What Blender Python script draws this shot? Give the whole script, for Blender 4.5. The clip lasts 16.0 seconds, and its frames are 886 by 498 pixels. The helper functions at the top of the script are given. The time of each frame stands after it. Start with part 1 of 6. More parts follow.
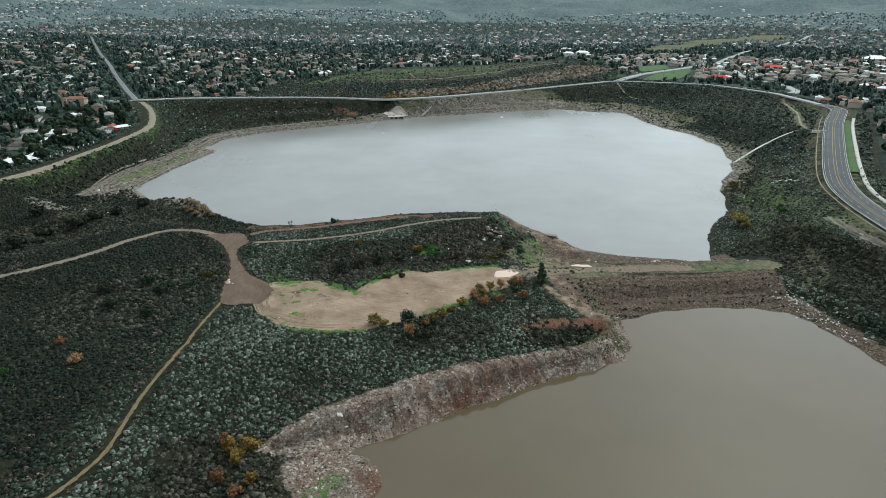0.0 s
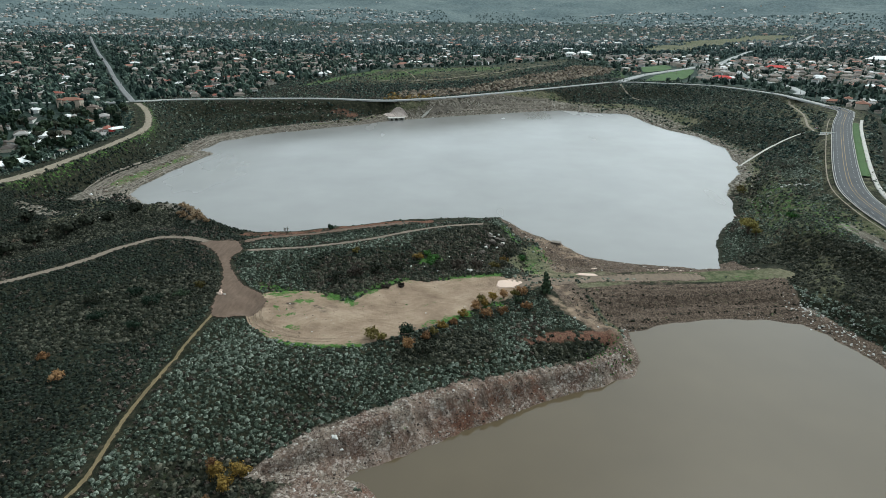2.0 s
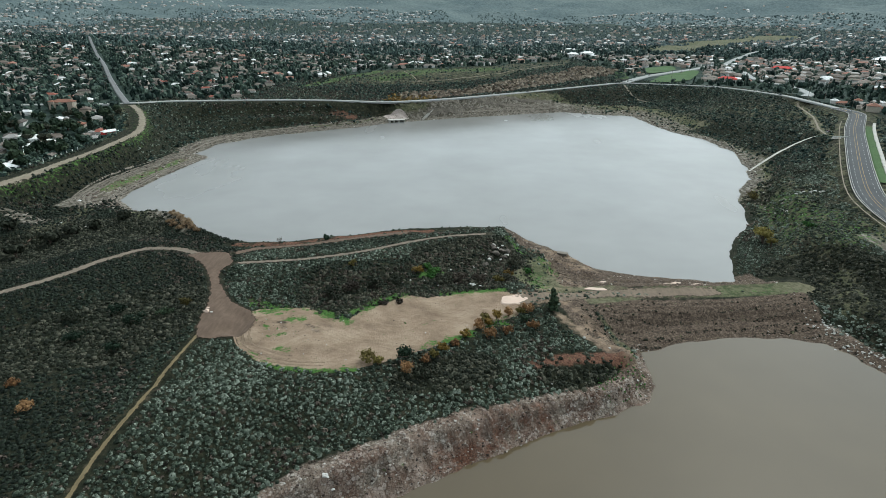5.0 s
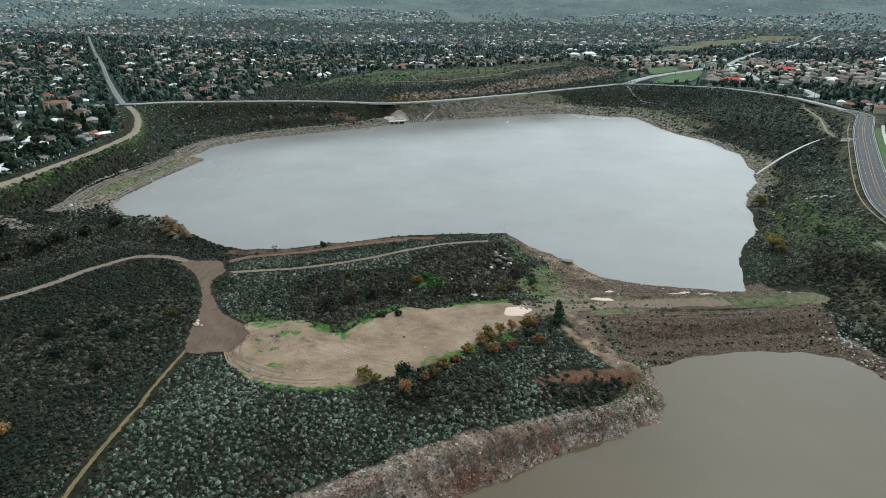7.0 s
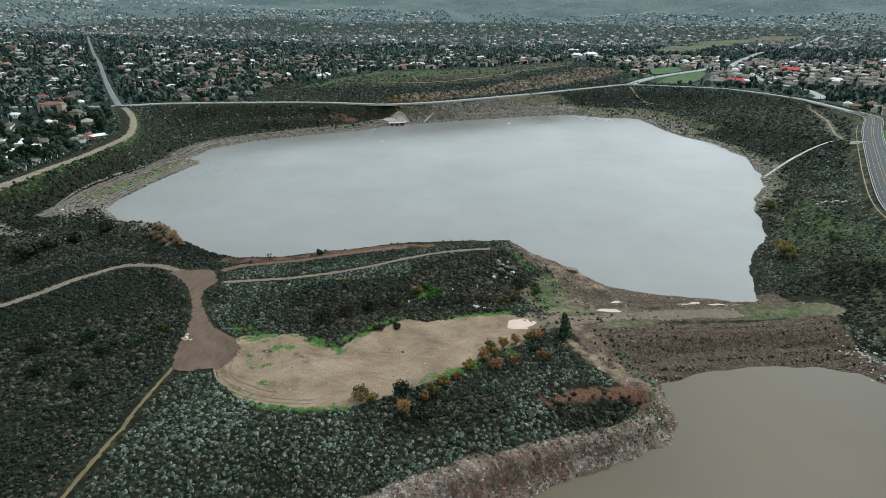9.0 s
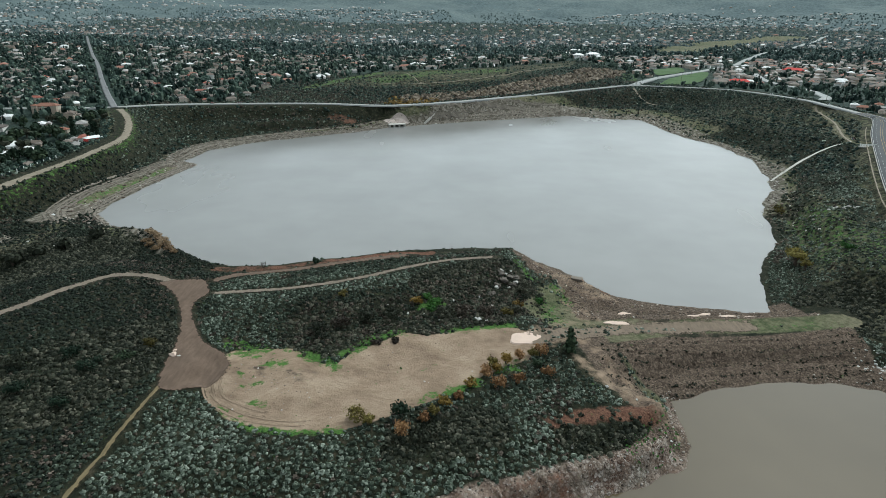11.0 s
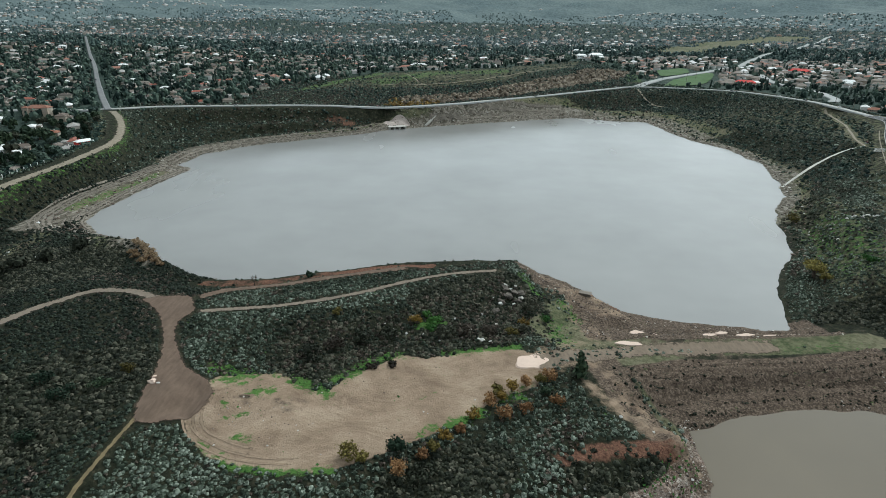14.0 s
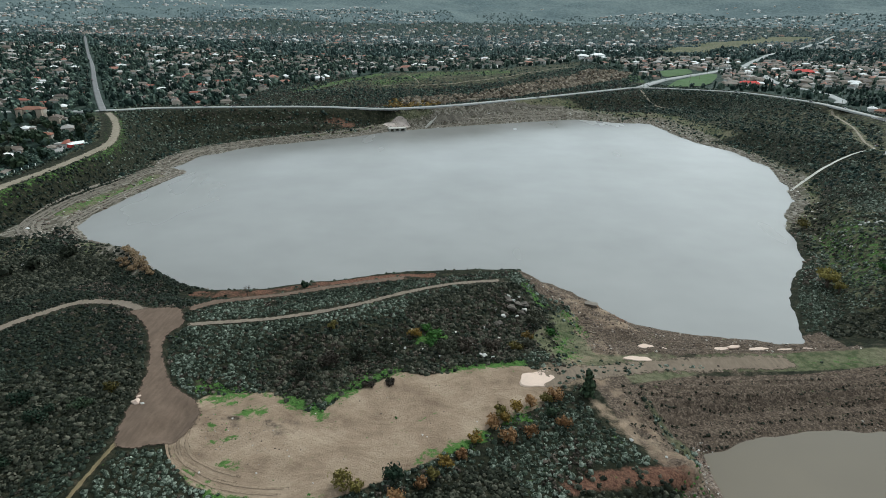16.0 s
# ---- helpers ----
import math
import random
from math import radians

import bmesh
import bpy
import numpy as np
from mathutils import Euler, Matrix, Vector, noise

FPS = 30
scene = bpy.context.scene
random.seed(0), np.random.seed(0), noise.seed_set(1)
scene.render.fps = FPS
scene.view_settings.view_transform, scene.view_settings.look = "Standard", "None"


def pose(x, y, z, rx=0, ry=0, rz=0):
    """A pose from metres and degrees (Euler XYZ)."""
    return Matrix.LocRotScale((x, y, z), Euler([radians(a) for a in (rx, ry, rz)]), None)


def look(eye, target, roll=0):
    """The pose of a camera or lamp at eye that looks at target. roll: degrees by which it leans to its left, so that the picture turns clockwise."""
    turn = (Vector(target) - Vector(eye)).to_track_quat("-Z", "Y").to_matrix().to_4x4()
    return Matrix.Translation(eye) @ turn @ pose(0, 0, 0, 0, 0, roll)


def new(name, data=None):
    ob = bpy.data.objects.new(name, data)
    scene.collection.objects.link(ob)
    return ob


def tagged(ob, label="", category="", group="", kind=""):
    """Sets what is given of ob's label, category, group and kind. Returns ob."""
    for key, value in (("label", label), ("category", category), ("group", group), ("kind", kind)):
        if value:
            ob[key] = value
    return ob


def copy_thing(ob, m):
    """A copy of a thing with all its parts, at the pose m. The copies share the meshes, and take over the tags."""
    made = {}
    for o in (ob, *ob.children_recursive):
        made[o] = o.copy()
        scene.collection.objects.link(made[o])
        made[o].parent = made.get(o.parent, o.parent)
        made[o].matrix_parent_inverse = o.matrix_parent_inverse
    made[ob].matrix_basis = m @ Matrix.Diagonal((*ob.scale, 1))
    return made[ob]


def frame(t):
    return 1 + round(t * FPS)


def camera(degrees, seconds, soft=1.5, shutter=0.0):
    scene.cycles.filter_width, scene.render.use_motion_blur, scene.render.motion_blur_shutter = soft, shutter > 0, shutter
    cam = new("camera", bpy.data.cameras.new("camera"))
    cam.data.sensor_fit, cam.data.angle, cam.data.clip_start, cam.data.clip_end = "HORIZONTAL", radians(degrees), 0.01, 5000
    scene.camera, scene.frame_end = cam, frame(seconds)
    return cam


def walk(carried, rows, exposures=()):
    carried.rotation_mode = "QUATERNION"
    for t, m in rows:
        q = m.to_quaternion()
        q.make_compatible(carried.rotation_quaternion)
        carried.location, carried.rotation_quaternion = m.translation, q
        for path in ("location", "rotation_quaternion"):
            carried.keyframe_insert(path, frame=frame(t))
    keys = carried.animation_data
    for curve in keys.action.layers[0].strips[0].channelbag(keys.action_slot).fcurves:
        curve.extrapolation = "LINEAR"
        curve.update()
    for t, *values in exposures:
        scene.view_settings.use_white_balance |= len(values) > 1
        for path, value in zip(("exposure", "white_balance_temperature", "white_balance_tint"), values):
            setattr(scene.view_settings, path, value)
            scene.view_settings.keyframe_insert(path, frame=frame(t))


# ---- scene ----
cam = camera(73.0, 16.0, 0.45)
# a steady level flight at about 4.9 m/s, the gimbal fixed
EYE = 114.75
walk(cam, [(t, look((-0.05 - 0.2925 * t, 4.948 * t, EYE),
                    (-0.05 - 0.2925 * t - 100 * math.sin(radians(3.14 + 0.0375 * t)), 4.948 * t + 100 * math.cos(radians(3.14 + 0.0375 * t)), EYE - 38.93),
                    0.68 + 0.009 * t)) for t in (0.0, 4.0, 8.0, 12.0, 16.0)],
     [(0.0, 0.33, 5980.0, 0.5), (8.0, 0.31, 5980.0, 0.5), (16.0, 0.25, 5980.0, 0.5)])

# ---- sky and sun: a thin bright overcast ----
world = bpy.data.worlds.new("overcast_sky")
scene.world = world
world.use_nodes = True
wn, wl = world.node_tree.nodes, world.node_tree.links
wn.clear()
sky = wn.new("ShaderNodeTexSky")
sky.sky_type, sky.sun_disc, sky.sun_elevation, sky.sun_rotation = "NISHITA", False, radians(48), radians(35)
sky.air_density, sky.dust_density = 1.2, 4.0
grey = wn.new("ShaderNodeHueSaturation")
grey.inputs["Saturation"].default_value = 0.25
bg_sky = wn.new("ShaderNodeBackground")
bg_sky.inputs["Strength"].default_value = 0.05
coord = wn.new("ShaderNodeTexCoord")
cloud = wn.new("ShaderNodeTexNoise")
cloud.inputs["Scale"].default_value, cloud.inputs["Detail"].default_value = 2.2, 6
cramp = wn.new("ShaderNodeValToRGB")
cramp.color_ramp.elements[0].position, cramp.color_ramp.elements[0].color = 0.3, (0.66, 0.71, 0.745, 1)
cramp.color_ramp.elements[1].position, cramp.color_ramp.elements[1].color = 0.7, (0.88, 0.915, 0.94, 1)
bg_cloud = wn.new("ShaderNodeBackground")
both = wn.new("ShaderNodeAddShader")
wout = wn.new("ShaderNodeOutputWorld")
wl.new(sky.outputs[0], grey.inputs["Color"])
wl.new(grey.outputs[0], bg_sky.inputs["Color"])
wl.new(coord.outputs["Generated"], cloud.inputs["Vector"])
wl.new(cloud.outputs["Fac"], cramp.inputs[0])
wl.new(cramp.outputs[0], bg_cloud.inputs["Color"])
# the cloud is thinner and brighter round the hidden sun
toward = wn.new("ShaderNodeVectorMath")
toward.operation = "DOT_PRODUCT"
toward.inputs[1].default_value = Vector((300, 500, 420)).normalized()
glow = wn.new("ShaderNodeValToRGB")
glow.color_ramp.elements[0].position, glow.color_ramp.elements[0].color = 0.35, (0.46, 0.46, 0.46, 1)
glow.color_ramp.elements[1].position, glow.color_ramp.elements[1].color = 1.0, (1.0, 1.0, 1.0, 1)
wl.new(coord.outputs["Generated"], toward.inputs[0])
wl.new(toward.outputs["Value"], glow.inputs[0])
wl.new(glow.outputs[0], bg_cloud.inputs["Strength"])
wl.new(bg_sky.outputs[0], both.inputs[0])
wl.new(bg_cloud.outputs[0], both.inputs[1])
wl.new(both.outputs[0], wout.inputs[0])
sun = new("sun", bpy.data.lights.new("sun", "SUN"))
sun.data.energy, sun.data.angle, sun.data.color = 1.5, radians(10), (1.0, 0.97, 0.92)
sun.matrix_world = look((300, 500, 700), (0, 0, 0))


# ---- materials ----
class Nodes:
    """A small helper to wire a node material."""

    def __init__(self, name):
        self.mat = bpy.data.materials.new(name)
        self.mat.use_nodes = True
        self.n, self.l = self.mat.node_tree.nodes, self.mat.node_tree.links
        self.bsdf = self.n["Principled BSDF"]
        self.pos = None

    def place(self):
        if self.pos is None:
            self.pos = self.n.new("ShaderNodeNewGeometry").outputs["Position"]
        return self.pos

    def link(self, a, b):
        self.l.new(a, b)

    def noise(self, size, detail=4.0, rough=0.6, vec=None, stretch=None):
        node = self.n.new("ShaderNodeTexNoise")
        node.inputs["Scale"].default_value = 1.0 / size
        node.inputs["Detail"].default_value, node.inputs["Roughness"].default_value = detail, rough
        v = vec if vec is not None else self.place()
        if stretch:
            m = self.n.new("ShaderNodeMapping")
            m.inputs["Scale"].default_value = stretch
            self.link(v, m.inputs["Vector"])
            v = m.outputs[0]
        self.link(v, node.inputs["Vector"])
        return node.outputs["Fac"]

    def turned(self, angle):
        node = self.n.new("ShaderNodeMapping")
        node.inputs["Rotation"].default_value = (0, 0, angle)
        self.link(self.place(), node.inputs["Vector"])
        return node.outputs[0]

    def cells(self, size, vec=None, stretch=(1, 1, 1)):
        """A random value for each stone of that size, and the distance from its rim."""
        m = self.n.new("ShaderNodeMapping")
        m.inputs["Scale"].default_value = stretch
        self.link(vec if vec is not None else self.place(), m.inputs["Vector"])
        out = []
        for feature, sock in (("F1", "Color"), ("DISTANCE_TO_EDGE", "Distance")):
            node = self.n.new("ShaderNodeTexVoronoi")
            node.feature = feature
            node.inputs["Scale"].default_value = 1.0 / size
            self.link(m.outputs[0], node.inputs["Vector"])
            out.append(node.outputs[sock])
        split = self.n.new("ShaderNodeSeparateColor")
        self.link(out[0], split.inputs[0])
        return split.outputs[0], out[1]

    def attr(self, name):
        node = self.n.new("ShaderNodeAttribute")
        node.attribute_name = name
        return node.outputs["Fac"]

    def ramp(self, fac, stops):
        node = self.n.new("ShaderNodeValToRGB")
        e = node.color_ramp.elements
        while len(e) < len(stops):
            e.new(0.5)
        for k, (p, c) in enumerate(stops):
            e[k].position = p
            e[k].color = (c, c, c, 1) if isinstance(c, (int, float)) else (*c, 1)
        self.link(fac, node.inputs[0])
        return node.outputs[0]

    def mix(self, fac, a, b, how="MIX"):
        node = self.n.new("ShaderNodeMix")
        node.data_type, node.blend_type = "RGBA", how
        for sock, v in ((node.inputs[0], fac), (node.inputs[6], a), (node.inputs[7], b)):
            if isinstance(v, (int, float)):
                sock.default_value = v
            elif isinstance(v, tuple):
                sock.default_value = (*v, 1)
            else:
                self.link(v, sock)
        return node.outputs[2]

    def math(self, how, a, b=0.0, clamp=False):
        node = self.n.new("ShaderNodeMath")
        node.operation, node.use_clamp = how, clamp
        for sock, v in ((node.inputs[0], a), (node.inputs[1], b)):
            if isinstance(v, (int, float)):
                sock.default_value = v
            else:
                self.link(v, sock)
        return node.outputs[0]

    def bump(self, height, strength, distance):
        node = self.n.new("ShaderNodeBump")
        node.inputs["Strength"].default_value, node.inputs["Distance"].default_value = strength, distance
        self.link(height, node.inputs["Height"])
        self.link(node.outputs[0], self.bsdf.inputs["Normal"])

    def done(self, colour, rough=0.9, spec=0.2):
        if isinstance(colour, tuple):
            self.bsdf.inputs["Base Color"].default_value = (*colour, 1)
        else:
            self.link(colour, self.bsdf.inputs["Base Color"])
        if isinstance(rough, (int, float)):
            self.bsdf.inputs["Roughness"].default_value = rough
        else:
            self.link(rough, self.bsdf.inputs["Roughness"])
        self.bsdf.inputs["Specular IOR Level"].default_value = spec
        return self.mat


def weathered(name, colour, size=1.0, vary=0.35, rough=0.85, bump=0.3, spec=0.2):
    """A plain surface with stains at a large scale and grain at a small one."""
    m = Nodes(name)
    big, fine = m.noise(size * 6, 3), m.noise(size * 0.5, 6, 0.7)
    lo, hi = tuple(c * (1 - vary) for c in colour), tuple(min(1, c * (1 + vary * 0.8)) for c in colour)
    c = m.mix(0.5, m.ramp(big, [(0.3, lo), (0.7, hi)]), m.ramp(fine, [(0.3, lo), (0.7, hi)]))
    m.bump(fine, bump, size * 0.1)
    return m.done(c, rough, spec)


def dusty(name, colour, size=1.4, vary=0.3, stretch=(1.0, 0.25, 1.0)):
    """Packed earth whose rim breaks up into the ground beside it, with worn streaks."""
    m = Nodes(name)
    big, fine, worn = m.noise(size * 5, 4), m.noise(size * 0.5, 6, 0.7), m.noise(size * 0.8, 4, 0.6, stretch=stretch)
    lo, hi = tuple(c * (1 - vary) for c in colour), tuple(min(1, c * (1 + vary * 0.8)) for c in colour)
    c = m.mix(0.5, m.ramp(big, [(0.3, lo), (0.7, hi)]), m.ramp(fine, [(0.3, lo), (0.7, hi)]))
    c = m.mix(0.45, c, m.ramp(worn, [(0.36, lo), (0.64, hi)]))
    m.bump(fine, 0.5, size * 0.1)
    rim = m.math("MULTIPLY", m.math("SUBTRACT", m.noise(2.2, 6, 0.7), 0.5), 1.7)
    cover = m.math("MULTIPLY", m.math("SUBTRACT", m.math("ADD", m.attr("rim"), rim), 0.22), 4.0, True)
    m.link(cover, m.bsdf.inputs["Alpha"])
    return m.done(c, 0.95, 0.15)


def leafy(name, dark, mid, light, size=0.5):
    """Foliage whose plants differ by the attribute tint, with a fine mottle."""
    m = Nodes(name)
    c = m.ramp(m.attr("tint"), [(0.0, dark), (0.5, mid), (1.0, light)])
    c = m.mix(0.7, c, m.ramp(m.noise(size, 3, 0.7), [(0.25, 0.35), (0.75, 1.0)]), "MULTIPLY")
    return m.done(c, 0.75, 0.15)


def random_coat(name, stops, island=False, size=1.2, rough=0.85):
    """Paint or tiles whose colour differs from object to object (or island to island)."""
    m = Nodes(name)
    if island:
        r = m.n.new("ShaderNodeNewGeometry").outputs["Random Per Island"]
    else:
        r = m.n.new("ShaderNodeObjectInfo").outputs["Random"]
    node = m.ramp(r, stops)
    node.node.color_ramp.interpolation = "CONSTANT"
    c = m.mix(0.6, node, m.ramp(m.noise(size, 5, 0.7), [(0.3, 0.6), (0.7, 1.0)]), "MULTIPLY")
    return m.done(c, rough, 0.2)


def make_ground():
    m = Nodes("ground_earth")
    wob = m.math("MULTIPLY", m.math("SUBTRACT", m.noise(5.0, 7, 0.68), 0.5), 1.5)

    def mask(name):
        return m.math("MULTIPLY", m.math("SUBTRACT", m.math("ADD", m.attr(name), wob), 0.36), 3.2, True)

    fine, mid, big = m.noise(0.7, 6, 0.75), m.noise(2.6, 6, 0.7), m.noise(22, 4)
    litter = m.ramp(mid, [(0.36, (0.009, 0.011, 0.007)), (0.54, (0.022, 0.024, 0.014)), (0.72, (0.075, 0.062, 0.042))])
    dry = m.mix(0.5, m.ramp(mid, [(0.42, (0.035, 0.046, 0.02)), (0.58, (0.17, 0.158, 0.10))]), m.ramp(big, [(0.35, (0.065, 0.085, 0.035)), (0.65, (0.18, 0.155, 0.105))]))
    rill = m.noise(2.0, 5, 0.7, vec=m.turned(radians(-38)), stretch=(1.0, 0.13, 0.3))
    stone, rim = m.cells(0.95)
    grit, _ = m.cells(0.5)
    rock = m.mix(0.4, m.ramp(stone, [(0.0, (0.03, 0.023, 0.018)), (0.4, (0.125, 0.092, 0.07)), (0.75, (0.27, 0.23, 0.195)), (1.0, (0.66, 0.61, 0.55))]),
                 m.ramp(grit, [(0.0, (0.04, 0.03, 0.022)), (0.5, (0.15, 0.118, 0.094)), (1.0, (0.54, 0.48, 0.42))]))
    rock = m.mix(0.32, rock, m.ramp(m.noise(9, 5, 0.65), [(0.4, (0.2, 0.1, 0.067)), (0.5, (0.25, 0.19, 0.145)), (0.6, (0.3, 0.265, 0.21))]))
    rock = m.mix(0.8, rock, m.ramp(rim, [(0.0, 0.38), (0.14, 1.0)]), "MULTIPLY")
    rock = m.mix(m.ramp(m.noise(14, 3), [(0.45, 0.0), (0.6, 0.55)]), rock, m.ramp(rill, [(0.38, (0.058, 0.033, 0.024)), (0.5, (0.195, 0.137, 0.104)), (0.62, (0.351, 0.268, 0.218))]))
    brown = m.mix(0.5, m.ramp(grit, [(0.0, (0.026, 0.018, 0.014)), (0.6, (0.108, 0.077, 0.057)), (1.0, (0.26, 0.196, 0.15))]), m.ramp(mid, [(0.35, (0.052, 0.040, 0.030)), (0.65, (0.128, 0.099, 0.074))]))
    bend = m.n.new("ShaderNodeVectorMath")
    bend.operation = "MULTIPLY_ADD"
    warp = m.n.new("ShaderNodeTexNoise")
    warp.inputs["Scale"].default_value, warp.inputs["Detail"].default_value = 0.035, 1
    m.link(m.place(), warp.inputs["Vector"])
    m.link(warp.outputs["Color"], bend.inputs[0])
    bend.inputs[1].default_value = (42, 42, 0)
    m.link(m.place(), bend.inputs[2])
    tracks = m.noise(2.0, 5, 0.65, vec=bend.outputs[0], stretch=(0.2, 1.0, 1.0))
    dirt = m.mix(0.68, m.ramp(tracks, [(0.34, (0.16, 0.113, 0.078)), (0.5, (0.27, 0.199, 0.141)), (0.66, (0.37, 0.285, 0.205))]), m.ramp(m.noise(11, 7, 0.68), [(0.34, (0.155, 0.106, 0.073)), (0.5, (0.26, 0.189, 0.133)), (0.66, (0.36, 0.277, 0.20))]))
    grass = m.mix(0.5, m.ramp(fine, [(0.35, (0.028, 0.07, 0.014)), (0.65, (0.1, 0.2, 0.042))]), m.ramp(mid, [(0.35, (0.04, 0.085, 0.02)), (0.65, (0.1, 0.18, 0.05))]))
    red = m.ramp(fine, [(0.35, (0.055, 0.026, 0.018)), (0.65, (0.2, 0.105, 0.07))])
    slab, _ = m.cells(1.5, stretch=(1, 0.3, 1))
    tan = m.mix(0.45, m.ramp(slab, [(0.0, (0.035, 0.03, 0.023)), (0.5, (0.115, 0.099, 0.078)), (1.0, (0.33, 0.3, 0.26))]), m.ramp(m.noise(6, 5, 0.65), [(0.35, (0.055, 0.052, 0.036)), (0.65, (0.17, 0.15, 0.12))]))
    garden = m.mix(0.5, m.ramp(m.noise(14, 5, 0.7), [(0.36, (0.01, 0.02, 0.016)), (0.52, (0.024, 0.04, 0.031)), (0.68, (0.09, 0.104, 0.082))]), m.ramp(m.noise(60, 4), [(0.4, (0.016, 0.03, 0.025)), (0.62, (0.05, 0.068, 0.056))]))
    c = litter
    for name, layer in (("town", garden), ("dry", dry), ("rock", rock), ("brown", brown), ("tan", tan), ("red", red), ("dirt", dirt), ("grass", grass)):
        c = m.mix(mask(name) if name != "grass" else m.math("MULTIPLY", m.math("SUBTRACT", m.math("ADD", m.attr(name), m.math("MULTIPLY", m.math("SUBTRACT", m.noise(2.2, 7, 0.72), 0.5), 3.2)), 0.42), 3.0, True), c, layer)
    m.bump(fine, 1.0, 0.5)
    return m.done(c, 0.95, 0.1)


def make_water(name, body, base_rough):
    m = Nodes(name)
    c = m.ramp(m.noise(60, 3), [(0.3, tuple(v * 0.9 for v in body)), (0.7, tuple(v * 1.08 for v in body))])
    m.bump(m.noise(1.6, 3, 0.5), 0.05, 0.05)
    m.bsdf.inputs["IOR"].default_value = 1.333
    r = m.ramp(m.noise(90, 4, 0.6, stretch=(1, 0.35, 1)), [(0.35, base_rough), (0.7, base_rough * 2.4)])
    return m.done(c, r, 0.5)


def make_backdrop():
    """Distant misty hills: dull green slopes, their veil of mist put in as emission."""
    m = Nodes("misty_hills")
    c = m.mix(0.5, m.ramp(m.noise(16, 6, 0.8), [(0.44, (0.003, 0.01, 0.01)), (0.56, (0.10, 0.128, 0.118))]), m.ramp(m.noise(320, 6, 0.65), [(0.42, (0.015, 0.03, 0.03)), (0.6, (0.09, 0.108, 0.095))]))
    # the slopes themselves glow faintly bluish, standing in for haze
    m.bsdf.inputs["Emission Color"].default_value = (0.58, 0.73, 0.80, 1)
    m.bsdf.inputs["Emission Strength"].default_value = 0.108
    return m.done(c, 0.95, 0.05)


MIST_HILLS = make_backdrop()
GROUND = make_ground()
WATER_LOW = make_water("turbid_brown_water", (0.09, 0.069, 0.041), 0.03)
# body colour raised to grey in place of some sky reflection
WATER_UP = make_water("sky_greyed_lake_water", (0.20, 0.197, 0.188), 0.13)
ASPHALT = weathered("worn_asphalt", (0.074, 0.077, 0.08), 2.0, 0.25, 0.9, 0.2)
ASPHALT_MID = weathered("grey_street_asphalt", (0.17, 0.17, 0.17), 2.0, 0.3, 0.9, 0.2)
ASPHALT_PALE = weathered("pale_asphalt", (0.31, 0.315, 0.305), 2.0, 0.2, 0.9, 0.2)
CONCRETE = weathered("concrete", (0.46, 0.44, 0.40), 1.0, 0.25, 0.85, 0.3)
WHITE_LINE = weathered("white_road_paint", (0.40, 0.40, 0.39), 0.8, 0.25, 0.7, 0.1)
YELLOW_LINE = weathered("yellow_road_paint", (0.36, 0.235, 0.09), 0.8, 0.25, 0.7, 0.1)
DIRT = dusty("packed_dirt", (0.12, 0.085, 0.063), 1.4, 0.34)
DAM_DIRT = dusty("dam_top_dirt", (0.165, 0.128, 0.095), 1.4, 0.34)
DIRT_PATH = dusty("grey_tan_path", (0.17, 0.139, 0.109), 1.3, 0.3)
TYRE_DIRT = dusty("rutted_dirt", (0.235, 0.173, 0.122), 0.7, 0.35)
DIRT_TAN = dusty("tan_trail_dirt", (0.15, 0.118, 0.066), 1.2, 0.4)
DIRT_BERM = dusty("pale_gravel_track", (0.215, 0.185, 0.14), 1.6, 0.3)
SAND = weathered("pale_sand", (0.58, 0.445, 0.365), 1.0, 0.14, 0.9, 0.2)
GRAVEL_FAN = weathered("pale_riprap", (0.44, 0.37, 0.33), 1.4, 0.5, 0.95, 0.8)
GREY_ROCK = weathered("layered_grey_rock", (0.115, 0.10, 0.085), 0.8, 0.5, 0.95, 0.9)
RUBBLE = random_coat("brown_rubble", [(0, (0.045, 0.034, 0.027)), (0.25, (0.1, 0.076, 0.06)), (0.55, (0.17, 0.13, 0.1)), (0.85, (0.26, 0.21, 0.17)), (0.96, (0.5, 0.46, 0.4))], True, 0.4)
STONE = random_coat("bank_stone", [(0, (0.05, 0.038, 0.03)), (0.2, (0.13, 0.093, 0.073)), (0.5, (0.21, 0.168, 0.14)), (0.75, (0.31, 0.275, 0.24)), (0.94, (0.5, 0.47, 0.43))], True, 0.4)
WHITE_STONE = weathered("white_rock", (0.5, 0.485, 0.455), 0.6, 0.25, 0.9, 0.6)
LEDGE = dusty("pale_bank_ledges", (0.165, 0.144, 0.118), 0.9, 0.7)
SAGE = leafy("grey_sage_leaves", (0.007, 0.012, 0.007), (0.06, 0.08, 0.054), (0.34, 0.385, 0.315), 0.35)
DARK_SCRUB = leafy("dark_scrub_leaves", (0.014, 0.018, 0.011), (0.046, 0.052, 0.033), (0.135, 0.13, 0.095), 0.5)
BROWN_SCRUB = leafy("bare_brown_twigs", (0.025, 0.02, 0.015), (0.078, 0.062, 0.047), (0.185, 0.15, 0.12), 0.5)
GREEN_LEAF = leafy("green_tree_leaves", (0.010, 0.023, 0.013), (0.03, 0.052, 0.03), (0.085, 0.115, 0.06), 0.9)
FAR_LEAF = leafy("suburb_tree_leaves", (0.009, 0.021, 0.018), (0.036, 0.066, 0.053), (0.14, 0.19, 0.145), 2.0)
